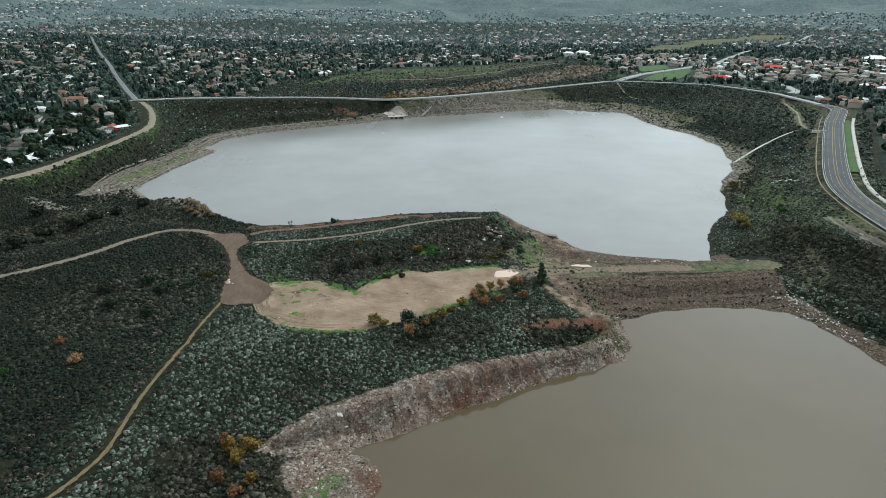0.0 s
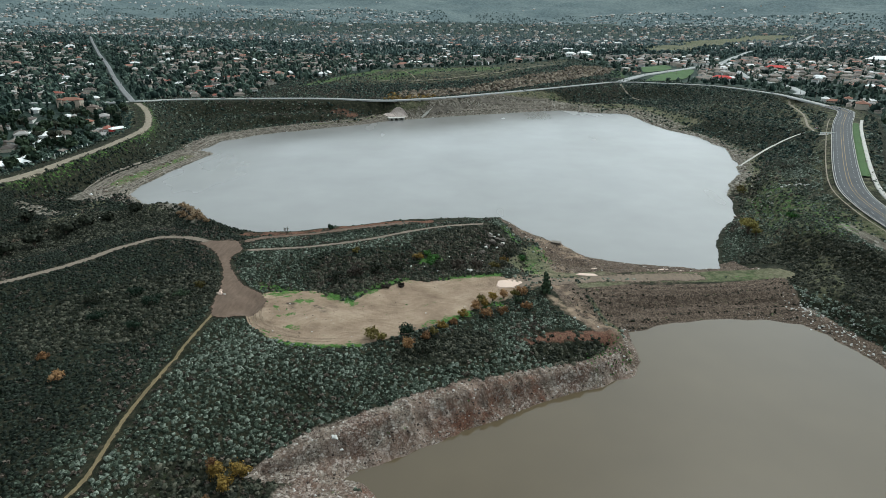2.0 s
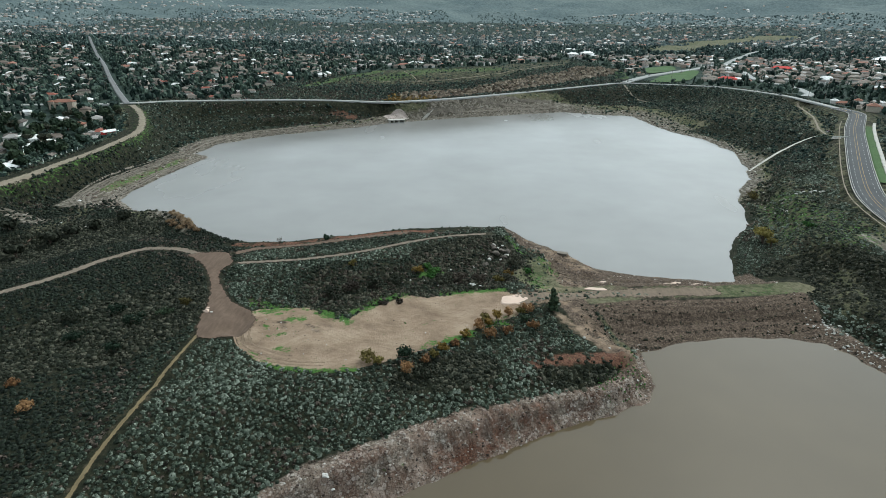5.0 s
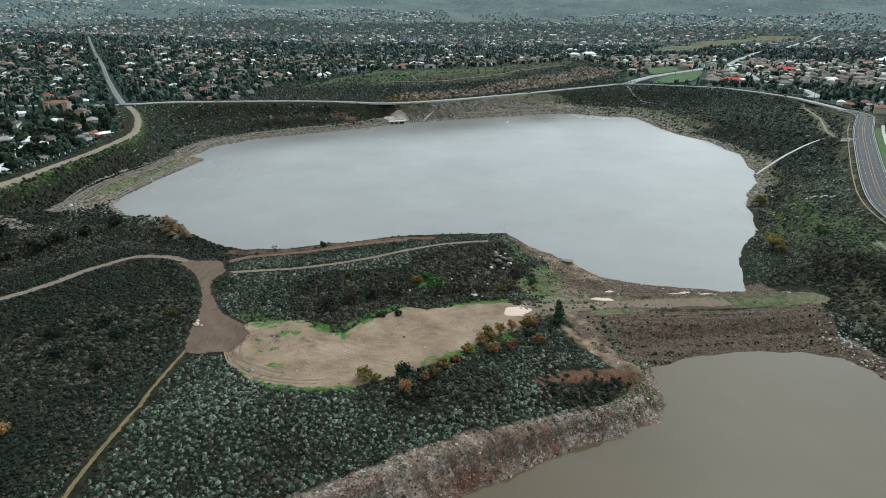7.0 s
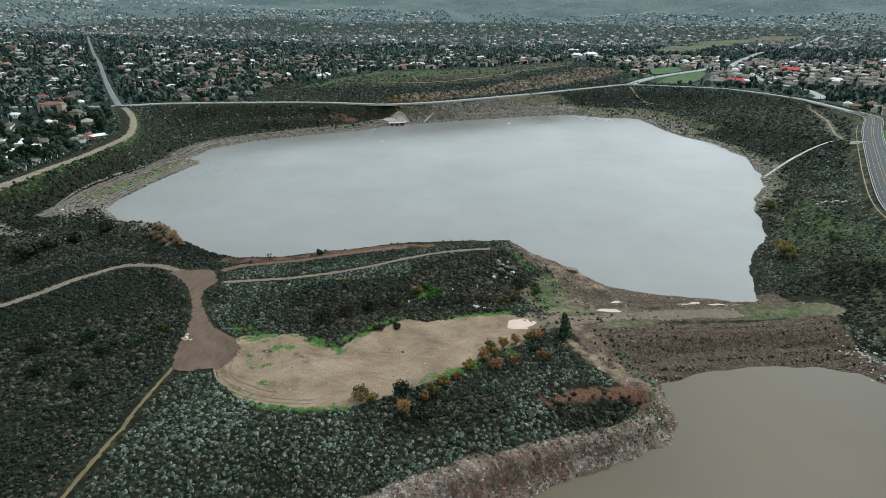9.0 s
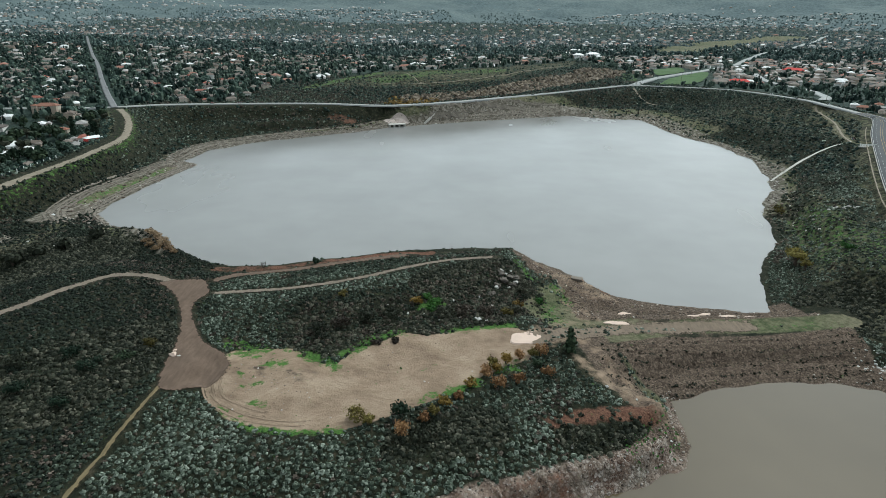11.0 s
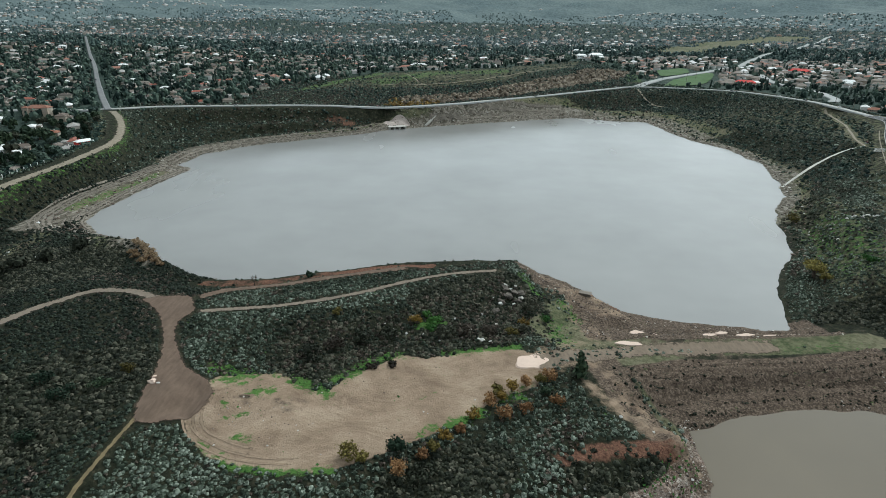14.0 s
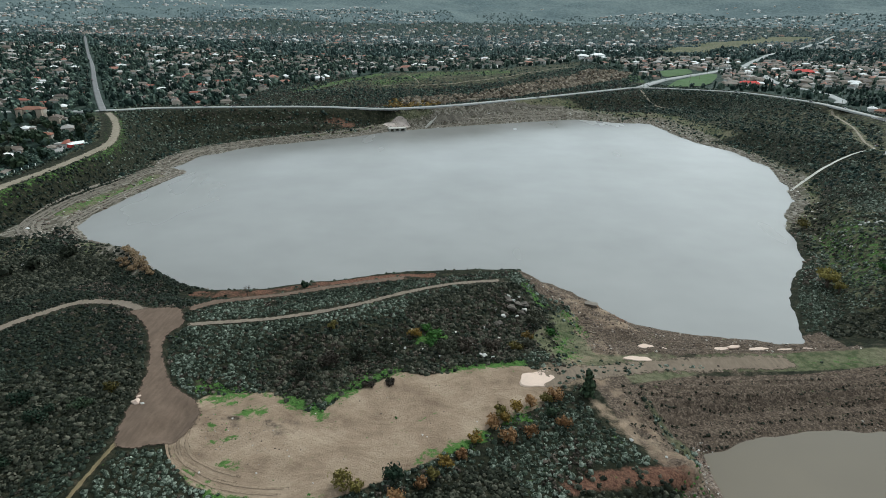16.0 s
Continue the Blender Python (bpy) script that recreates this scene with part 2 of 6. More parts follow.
# leaf colour paled and blued to stand in for haze past 1500 m
MID_LEAF = leafy("hazed_suburb_leaves", (0.02, 0.04, 0.039), (0.06, 0.1, 0.092), (0.17, 0.23, 0.2), 3.0)
# haze of the farthest trees is mixed into this leaf colour
HILL_LEAF = leafy("hazed_hill_leaves", (0.05, 0.08, 0.084), (0.095, 0.136, 0.138), (0.19, 0.24, 0.23), 6.0)
WILLOW_TWIG = leafy("pale_willow_twigs", (0.1, 0.08, 0.06), (0.21, 0.168, 0.125), (0.36, 0.3, 0.225), 2.0)
GOLD_LEAF = leafy("gold_autumn_leaves", (0.11, 0.07, 0.018), (0.25, 0.16, 0.035), (0.42, 0.29, 0.075), 0.6)
OLIVE_GOLD = leafy("olive_gold_leaves", (0.06, 0.052, 0.016), (0.16, 0.13, 0.036), (0.31, 0.26, 0.075), 0.6)
RUST_LEAF = leafy("rusty_autumn_leaves", (0.12, 0.062, 0.03), (0.27, 0.145, 0.065), (0.40, 0.235, 0.11), 0.6)
LIME_LEAF = leafy("fresh_green_weeds", (0.03, 0.09, 0.02), (0.065, 0.16, 0.035), (0.12, 0.25, 0.06), 0.5)
REED_LEAF = leafy("tan_reeds", (0.13, 0.085, 0.045), (0.25, 0.165, 0.09), (0.38, 0.28, 0.18), 0.5)
BARK = weathered("bark", (0.09, 0.07, 0.055), 0.3, 0.4, 0.95, 0.6)
ROOFS = random_coat("roof_tiles", [(0, (0.10, 0.085, 0.075)), (0.2, (0.20, 0.17, 0.145)), (0.46, (0.27, 0.12, 0.08)), (0.52, (0.36, 0.34, 0.32)), (0.68, (0.15, 0.12, 0.1)), (0.76, (0.74, 0.73, 0.72)), (0.9, (0.3, 0.11, 0.08))])
ROOFS_FAR = random_coat("distant_roof_tiles", [(0, (0.10, 0.085, 0.075)), (0.2, (0.20, 0.17, 0.145)), (0.45, (0.27, 0.13, 0.095)), (0.5, (0.36, 0.34, 0.32)), (0.64, (0.15, 0.12, 0.1)), (0.8, (0.7, 0.7, 0.69)), (0.92, (0.3, 0.15, 0.11))], True, 4.0)
STUCCO = random_coat("stucco", [(0, (0.56, 0.50, 0.42)), (0.3, (0.74, 0.72, 0.68)), (0.6, (0.44, 0.36, 0.29)), (0.8, (0.66, 0.58, 0.5))])
STUCCO_FAR = random_coat("distant_stucco", [(0, (0.56, 0.50, 0.42)), (0.25, (0.78, 0.77, 0.74)), (0.65, (0.44, 0.36, 0.29)), (0.8, (0.66, 0.58, 0.5))], True, 4.0)
HILL_ROOF = random_coat("pale_distant_roofs", [(0, (0.44, 0.43, 0.42)), (0.4, (0.25, 0.23, 0.22)), (0.66, (0.62, 0.62, 0.61))], True, 4.0)
RED_ROOF = weathered("bright_red_roof", (0.52, 0.06, 0.05), 2.0, 0.2, 0.8, 0.1)
TERRACOTTA = weathered("terracotta_tiles", (0.24, 0.12, 0.085), 1.0, 0.35, 0.9, 0.4)
WHITE_PAINT = weathered("white_paint", (0.78, 0.78, 0.76), 1.5, 0.1, 0.6, 0.1)
GLASS_DARK = Nodes("dark_window_glass").done((0.02, 0.024, 0.028), 0.08, 0.5)
RUBBER_AND_SHADE = weathered("tyre_rubber_and_culvert_shade", (0.02, 0.02, 0.021), 0.3, 0.2, 0.9, 0.2)
CAR_PAINT = random_coat("car_paint", [(0, (0.7, 0.7, 0.7)), (0.35, (0.12, 0.13, 0.14)), (0.6, (0.35, 0.36, 0.37)), (0.85, (0.3, 0.04, 0.04))], False, 3.0, 0.3)
WOOD = weathered("grey_wood", (0.17, 0.145, 0.12), 0.4, 0.3, 0.9, 0.4)
LAWN = weathered("mown_grass", (0.058, 0.105, 0.036), 3.0, 0.3, 0.95, 0.3)

# ---- the plan: water lines, tracks and banks (x, y in metres) ----
UP_Z, LOW_Z = 1.3, 0.0
UPPER_SHORE = [(-213, 364), (-231, 382), (-235, 405), (-235, 447), (-231, 483), (-227, 509), (-246, 522), (-242, 564), (-217, 603), (-173, 639), (-130, 670),
               (-103, 703), (-71, 722), (-11, 757), (54, 790), (104, 814), (148, 794), (188, 795), (193, 739), (205, 686), (227, 641), (231, 578), (216, 510),
               (206, 486), (188, 455), (174, 426), (169, 398), (159, 372), (143, 348), (128, 317), (119, 286), (103, 286), (81, 288), (65, 292), (56, 297),
               (42, 316), (29, 331), (8, 336), (-30, 322), (-65, 309), (-119, 300), (-143, 309), (-176, 342), (-197, 359)]
LOWER_SHORE = [(148, 193), (146, 202), (143, 211), (139, 221), (136, 228), (133, 234), (121, 236), (100, 235), (82, 231), (74, 227), (68, 223), (61, 221),
               (60, 210), (60, 199), (55, 190), (45, 183), (33, 178), (21, 171), (9, 162), (-2, 156), (-12, 148), (-21, 143), (-30, 137), (-33, 134),
               (-28, 133), (-24, 130), (-22, 122), (-24, 116), (-22, 80), (-60, 0), (-150, -250), (250, -250), (235, 0), (190, 120), (160, 165)]
BAND_TOP = [(-56, 130), (-44, 143), (-32, 149), (-18, 159), (-2, 168), (8, 172), (20, 179), (33, 184.5), (43, 190), (51, 199)]
MAIN_PATH = [(-260, 165), (-215, 190), (-189, 209), (-180, 216), (-167, 231), (-158, 249), (-147, 263), (-133, 264), (-122, 259.5), (-112, 255)]
CLEARING = [(-127, 258.5), (-118, 262), (-109, 262), (-104.5, 254.5), (-102.5, 250.5), (-104.8, 243), (-102, 236), (-96.5, 227), (-90, 218.5), (-82, 214), (-78, 209), (-77.6, 202), (-79, 197), (-87, 193), (-92, 192), (-95, 198), (-97, 205), (-98, 212), (-100, 220), (-103.6, 229), (-110.7, 242), (-118, 251)]
RIDGE_PATH = [(-103, 250.5), (-89.5, 253.8), (-77, 257), (-61, 263.8), (-46.7, 272.3), (-31.6, 283.6), (-15, 293), (6, 299.5)]
SHORE_PATH = [(-107, 261), (-104, 267), (-95, 274), (-80, 280.5), (-64, 288), (-48, 295), (-32, 301)]
BANK_CREST = [(-126, 284), (-109, 279.5), (-90, 282), (-73, 291.5), (-52, 300), (-30, 305.5), (-12, 306), (7.5, 306)]
KNOB = [(-190, 318), (-180, 324), (-168, 323), (-153, 312.5), (-140, 298), (-127, 286)]
LOT = [(-80, 217), (-68, 220), (-63, 221), (-54, 214), (-46, 213), (-42, 222), (-36, 227), (-27, 236), (-21, 234), (-9, 238), (2, 242.5), (11, 242.5), (20, 237), (20, 231), (14.5, 224), (5, 217.5), (-1.2, 212.5), (-6, 207.5),
       (-14, 200), (-23, 193), (-32, 187), (-39, 183.2), (-51, 181.8), (-60, 182.6), (-70, 186), (-77, 192), (-81.5, 199.5), (-80, 207)]
CREST_BACK = [(36, 258), (45, 259.3), (65, 262.6), (85, 265.6), (105, 268.6), (140, 274.5)]
CREST_FRONT = [(41, 241.5), (62, 248.6), (80, 253.4), (100, 257), (136, 263.4)]
TRAIL = [(-92, 203), (-92.5, 194), (-93, 179), (-93, 162), (-93, 144), (-92, 131), (-90, 117), (-91, 109), (-95, 98), (-104, 80)]
BERM = [(-345, 599), (-324, 573), (-305, 544), (-289, 509), (-285, 479), (-283, 438), (-284, 398), (-285, 366), (-293, 331)]
FAR_ROAD = [(-463, 595), (-400, 602), (-347, 613), (-318, 639), (-245, 678), (-185, 707), (-137, 720), (-88, 736), (-38, 768), (70, 856), (164, 934), (210, 963), (276, 938), (332, 898), (368, 801), (370, 734), (370, 684)]
EAST_ROAD = [(370, 684), (371, 655), (360, 630), (318, 559), (266, 461), (231, 392), (215, 356), (208, 330), (204, 299), (203, 265), (210, 220)]
NORTH_ROAD = [(212, 964), (266, 1054), (485, 1344), (699, 1702), (941, 2045), (1459, 2867)]
WEST_STREET = [(-349, 606), (-421, 712), (-521, 863), (-660, 1076), (-871, 1391), (-1207, 1899)]
EAST_PATH = [(366, 759), (336, 663), (300, 580), (288, 545)]
RAMP = [(290, 550), (276, 553), (258, 546), (234, 526), (215, 509)]
DAM_FACE = [(56, 224), (45, 240), (66, 248), (105, 254), (137, 263), (136, 240), (133, 236), (121, 234), (100, 233), (82, 229), (68, 221), (61, 219)]
UPSTREAM = [(37, 262), (65, 264.5), (105, 270.5), (131, 275), (127, 291), (119, 290), (81, 292), (58, 299), (46, 314), (30, 334), (12, 336), (14, 316), (26, 303), (35, 288)]
NO_TOWN = [(-288, 150), (-304, 330), (-298, 365), (-297, 400), (-298, 450), (-300, 500), (-318, 545), (-356, 606), (-340, 650), (-262, 735), (-265, 850), (-220, 985), (-170, 1066), (-90, 1105), (0, 1160),
           (190, 1415), (240, 1330), (256, 1180), (232, 1010), (285, 968), (350, 915), (392, 820), (398, 745), (400, 680), (388, 620), (352, 555), (322, 500), (292, 445), (262, 392), (246, 345), (236, 300), (236, 150)]
GRASS_SLOPE = [(-249, 846), (-205, 979), (-163, 1058), (-88, 1095), (2, 1148), (190, 1400), (158, 1246), (30, 1041), (-77, 956), (-172, 897)]


def with_z(pts, *z):
    """The points with heights spread evenly from the first z to the last."""
    s = np.linspace(0, len(z) - 1, len(pts))
    return np.array([(x, y, h) for (x, y), h in zip(pts, np.interp(s, range(len(z)), z))], float)


def closed(pts):
    return pts + [pts[0]]


# height lines between which the land is interpolated
LINES = [
    with_z(closed(UPPER_SHORE), UP_Z), with_z(closed(LOWER_SHORE), LOW_Z), with_z(BAND_TOP, 5, 8, 8.5, 7, 5.5), with_z([(17, 196), (35, 201), (50, 206)], 9.3, 9.3, 8.5),
    with_z(MAIN_PATH, 14, 17, 17), with_z(CLEARING, 17, 17, 17, 17, 17, 16.5, 16.2, 16, 15.5, 14.5, 14, 14, 14, 14.5, 15, 15.3, 15.6, 15.8, 16.2, 16.5, 17, 17), with_z(RIDGE_PATH, 17, 17, 16.5), with_z(SHORE_PATH, 16.6, 15.4, 15, 15.2, 15.8), with_z(BANK_CREST, 12.8, 13.6, 13.7, 14, 14.4, 15.0, 15.6, 15.8), with_z(KNOB, 11, 13.5, 14, 14, 14, 14),
    with_z(closed(LOT), 13, 12, 12, 12, 12, 12, 12.4, 13), with_z(CREST_BACK, 8, 7, 7), with_z(CREST_FRONT, 9, 7, 7), with_z(TRAIL, 16, 13, 12),
    with_z(BERM, 30, 29, 26.5, 23, 21.5, 20.5, 20, 19.5, 19), with_z([(x - 9, y) for x, y in BERM], 30, 29, 26.5, 23, 21.5, 20.5, 20, 19.5, 19), with_z([(x - 32, y + 8) for x, y in BERM], 27, 18, 15, 14),
    with_z(FAR_ROAD, 28, 29.5, 30.2, 29, 26.5, 24, 22, 21, 21, 21.5, 23, 24, 25.5, 27, 28.5, 29.5, 29.5), with_z(EAST_ROAD, 29.5, 29.2, 29, 28.5, 27, 25.5, 24.5, 23.5, 22.5, 22, 21.5), with_z([(x + 20, y - 8) for x, y in EAST_ROAD], 29.5, 29.2, 29, 28.5, 27, 25.5, 24.5, 23.5, 22.5, 22, 21.5), with_z(NORTH_ROAD, 24, 24.5, 28, 32, 38, 50), with_z(WEST_STREET, 30, 28.5, 28, 29, 33, 43),
    with_z([(-265, 352), (-255, 394), (-253, 472), (-267, 532), (-225, 632), (-110, 716)], 5), with_z(EAST_PATH, 22, 24, 26), with_z(RAMP, 25, 20, 13, 7, 2),
    with_z([(-222, 304), (-225, 340), (-250, 345)], 11, 7, 7), with_z([(-217, 280), (-235, 262), (-300, 235)], 6, 5), with_z([(-200, 325), (-195, 300)], 8, 9), with_z([(52, 276), (78, 275), (105, 276.5), (132, 283)], 3.2),
    with_z([(-122, 153), (-170, 183), (-250, 140)], 13, 12, 11), with_z([(-59, 123), (-62, 105), (-46, 80)], 6.5, 6, 5), with_z([(-34, 134.5), (-44, 133), (-54, 131)], 0.3, 0.8, 2), with_z([(-27, 125), (-36, 124), (-48, 120)], 2.6, 3.4, 4.5),
    with_z([(182, 302), (188, 267), (185, 215)], 20, 19, 17), with_z([(165, 253), (160, 225)], 11, 8), with_z([(202, 389), (196, 365)], 18),
    with_z([(27, 298), (41, 300), (48, 288)], 10, 7, 6), with_z([(-60, 200), (-95, 165)], 13), with_z([(-30, 172), (10, 192), (32, 206)], 10, 10.5, 10),
    with_z([(303, 740), (323, 646), (270, 740)], 17, 18, 13), with_z([(211, 404), (222, 440), (258, 516)], 19, 16, 20),
    with_z(GRASS_SLOPE[:6], 24, 28, 30), with_z([(-275, 600), (-240, 640), (-190, 668), (-105, 718)], 13, 14, 13, 7), with_z([(-280, 560), (-270, 610)], 8, 9),
    with_z([(-20, 765), (60, 812), (150, 850), (230, 860)], 7, 8), with_z([(-1500, 300), (-700, 400), (-460, 520)], 17, 18, 22), with_z([(-900, 900), (-1500, 1500)], 28, 34),
    with_z([(-2500, 2400), (0, 2200), (900, 1900), (2500, 1500)], 36, 34, 34, 36), with_z([(-3600, 3400), (0, 3600), (3600, 3000)], 68, 62, 66),
    with_z([(420, 700), (520, 500), (460, 260), (380, 60)], 24, 26, 26, 22), with_z([(600, 1000), (900, 1200)], 24, 28), with_z([(-400, 150), (-500, -200)], 14),
]


def away(P, line, n=2):
    """For points P: the distance to a polyline and the height of its nearest point."""
    best, height = np.full(len(P), 1e9), np.zeros(len(P))
    for a, b in zip(line[:-1], line[1:]):
        d = b[:2] - a[:2]
        u = np.clip(((P - a[:2]) @ d) / max(d @ d, 1e-6), 0, 1)
        q = np.hypot(P[:, 0] - a[0] - u * d[0], P[:, 1] - a[1] - u * d[1])
        near = q < best
        best[near] = q[near]
        if n == 3:
            height[near] = (a[2] + u * (b[2] - a[2]))[near]
    return best, height


def dist(P, pts):
    return away(P, np.array(pts, float))[0]


def inside(P, poly):
    odd = np.zeros(len(P), bool)
    for (ax, ay), (bx, by) in zip(poly, poly[1:] + poly[:1]):
        if ay != by:
            odd ^= ((ay > P[:, 1]) != (by > P[:, 1])) & (P[:, 0] < (bx - ax) * (P[:, 1] - ay) / (by - ay) + ax)
    return odd


def signed(P, poly):
    d = dist(P, closed(poly))
    return np.where(inside(P, poly), -d, d)


def soft(d, width, edge):
    """1 where d is under width, falling to 0 over edge."""
    return np.clip((width + edge - d) / edge, 0, 1)


LATTICE = np.random.RandomState(5).rand(256, 256)


def value_noise(x, y, size, octaves=4):
    """Smooth noise from 0 to 1 with features of that size."""
    out, total, amp = 0.0, 0.0, 1.0
    for k in range(octaves):
        u, v = x / size * 2 ** k + 17.3 * k, y / size * 2 ** k + 5.1 * k
        i, j = np.floor(u).astype(int), np.floor(v).astype(int)
        f, g = u - i, v - j
        f, g = f * f * (3 - 2 * f), g * g * (3 - 2 * g)
        c = [LATTICE[(i + p) % 256, (j + q) % 256] for p, q in ((0, 0), (1, 0), (0, 1), (1, 1))]
        out = out + amp * ((c[0] * (1 - f) + c[1] * f) * (1 - g) + (c[2] * (1 - f) + c[3] * f) * g)
        total, amp = total + amp, amp * 0.55
    return out / total


def spaced(spans):
    """Coordinates from spans of (start, end, first step, last step)."""
    out = []
    for a, b, s0, s1 in spans:
        x = a
        while x < b:
            out.append(x)
            x += s0 + (s1 - s0) * (x - a) / (b - a)
    return np.array(out + [spans[-1][1]])


GX = spaced([(-3600, -900, 90, 30), (-900, -280, 30, 4), (-280, -130, 5, 1.8), (-130, -58, 1.6, 1.2), (-58, 66, 0.82, 0.82), (66, 150, 1.4, 1.6), (150, 330, 1.8, 6), (330, 900, 6, 30), (900, 3600, 30, 90)])
GY = spaced([(-1500, 0, 120, 30), (0, 80, 20, 3), (80, 112, 1.6, 1.0), (112, 226, 0.82, 0.82), (226, 262, 0.95, 0.95), (262, 310, 1.4, 1.6), (310, 420, 1.5, 4), (420, 1100, 4, 10), (1100, 3500, 10, 70)])
gx, gy = np.meshgrid(GX, GY)
PTS = np.stack([gx.ravel(), gy.ravel()], 1)
weight, total = np.zeros(len(PTS)), np.zeros(len(PTS))
for line in LINES:
    d, h = away(PTS, line, 3)
    w = 1.0 / (d * d + 1.0) ** 1.6
    weight += w
    total += w * h
gz = total / weight
up_d, low_d = signed(PTS, UPPER_SHORE), signed(PTS, LOWER_SHORE)
X, Y = PTS[:, 0], PTS[:, 1]
# an uneven water's edge
up_d = up_d + (value_noise(X, Y, 11, 4) - 0.5) * np.where(Y > 420, 9.0, 5.0)
low_d = low_d + (value_noise(X + 70, Y, 9, 4) - 0.5) * 4.0
flat = np.minimum.reduce([np.maximum(signed(PTS, LOT), 0), np.maximum(signed(PTS, CLEARING), 0), dist(PTS, MAIN_PATH), dist(PTS, RIDGE_PATH),
                          dist(PTS, CREST_FRONT), dist(PTS, TRAIL), dist(PTS, FAR_ROAD) - 8, dist(PTS, EAST_ROAD) - 24, dist(PTS, BERM) - 4])
rough = np.clip((flat - 3) / 12, 0, 1) * np.clip(np.minimum(np.abs(up_d), np.abs(low_d)) / 10, 0.12, 1)
gz = gz + rough * ((value_noise(X, Y, 30) - 0.5) * 3.0 + (value_noise(X, Y, 220) - 0.5) * np.clip((Y - 900) / 600, 0, 1) * 22)
# rills washed into the stony bank
west_bank = (X < 62) & (Y < 224)
steep = soft(dist(PTS, [(-12, 149), (0, 158), (22, 173), (40, 181)]), 9, 12)
gz = np.where((low_d > 0) & west_bank, np.maximum(gz, LOW_Z + np.minimum(low_d * (0.32 + 0.62 * steep), 2.2 + 2.6 * steep)), gz)
bank = np.clip(1 - np.abs(low_d - 6.5) / 7, 0, 1) * (low_d > 0) * west_bank
along_bank, down_bank = X * 0.857 + Y * 0.515, Y * 0.857 - X * 0.515
rills = np.abs(value_noise(along_bank, down_bank * 0.1, 2.3, 2) - 0.5) * 2
gz = gz + bank * (np.sqrt(rills) - 0.62) * (0.9 + 2.6 * steep) + bank * (1 - steep) * 0.16 * np.sin((gz + value_noise(X, Y, 6, 2)) * 7.5) + np.clip(low_d / 3, 0, 1) * (low_d < 18) * west_bank * ((value_noise(X, Y, 1.5, 2) - 0.5) * 0.75 + (value_noise(X, Y, 5, 2) - 0.5) * 1.1)
# furrows and clods along the dam
on_dam = soft(signed(PTS, DAM_FACE), 0, 2) * np.clip(low_d / 2, 0, 1)
gz = gz + on_dam * (0.3 * np.sin((Y - 0.17 * X) * 2.3 + 2.5 * value_noise(X, Y, 14, 2)) + (value_noise(X, Y, 1.9, 3) - 0.5) * 1.1)
upstream = soft(signed(PTS, UPSTREAM), 0, 2) * np.clip(up_d / 2, 0, 1)
gz = gz + upstream * (value_noise(X, Y, 2.4, 3) - 0.5) * 1.5
slope = soft(dist(PTS, [(33, 236), (43, 224), (50, 212), (56, 204)]), 5, 4) * np.clip(low_d / 3, 0, 1)
gz = gz + slope * (np.abs(value_noise(X * 0.75 - Y * 0.66, (X + Y) * 0.12, 2.2, 2) - 0.5) * 2.2 - 0.4)
# scraped and rutted bare ground
gz = gz + soft(signed(PTS, LOT), -1, 2) * ((value_noise(X * 0.5 + Y, Y * 0.3 - X * 0.15, 2.4, 2) - 0.5) * 0.22 + (value_noise(X, Y, 3.2, 2) - 0.5) * 0.7 * soft(dist(PTS, [(-73, 208), (-62, 203), (-52, 205)]), 5, 6))
near_up = np.clip(1 - np.abs(up_d - 8) / 8, 0, 1) * (up_d > 0)
gz = gz + near_up * (value_noise(X, Y, 4, 3) - 0.5) * 1.2
# hills that close the view
hill = np.clip((np.hypot(X, Y) - 2700) / 900, 0, 1) * (Y > -200)
gz = gz + hill ** 1.5 * 40 * value_noise(X, Y + 900, 700, 4)
gz = np.where((low_d > 0) & (low_d < 12), np.maximum(gz, LOW_Z + np.minimum(low_d * 0.32, 2.2)), gz)
gz = np.where((up_d > 0) & (up_d < 12), np.maximum(gz, UP_Z + np.minimum(up_d * 0.22, 1.6)), gz)
gz = np.where(up_d < 0, np.minimum(gz, UP_Z - np.minimum(-up_d * 0.25, 6)), gz)
gz = np.where(low_d < 0, np.minimum(gz, LOW_Z - np.minimum(-low_d * 0.3, 7)), gz)
GZ = gz.reshape(gx.shape)


def height(x, y):
    """The height of the ground sheet at places x, y."""
    x, y = np.atleast_1d(np.asarray(x, float)), np.atleast_1d(np.asarray(y, float))
    i = np.clip(np.searchsorted(GX, x) - 1, 0, len(GX) - 2)
    j = np.clip(np.searchsorted(GY, y) - 1, 0, len(GY) - 2)
    u, v = (x - GX[i]) / (GX[i + 1] - GX[i]), (y - GY[j]) / (GY[j + 1] - GY[j])
    return (GZ[j, i] * (1 - u) + GZ[j, i + 1] * u) * (1 - v) + (GZ[j + 1, i] * (1 - u) + GZ[j + 1, i + 1] * u) * v


def ground_z(x, y):
    return float(height(x, y)[0])


def near(P, pts, width, edge=4.0):
    return soft(dist(P, pts if len(pts) > 1 else pts * 2), width, edge)


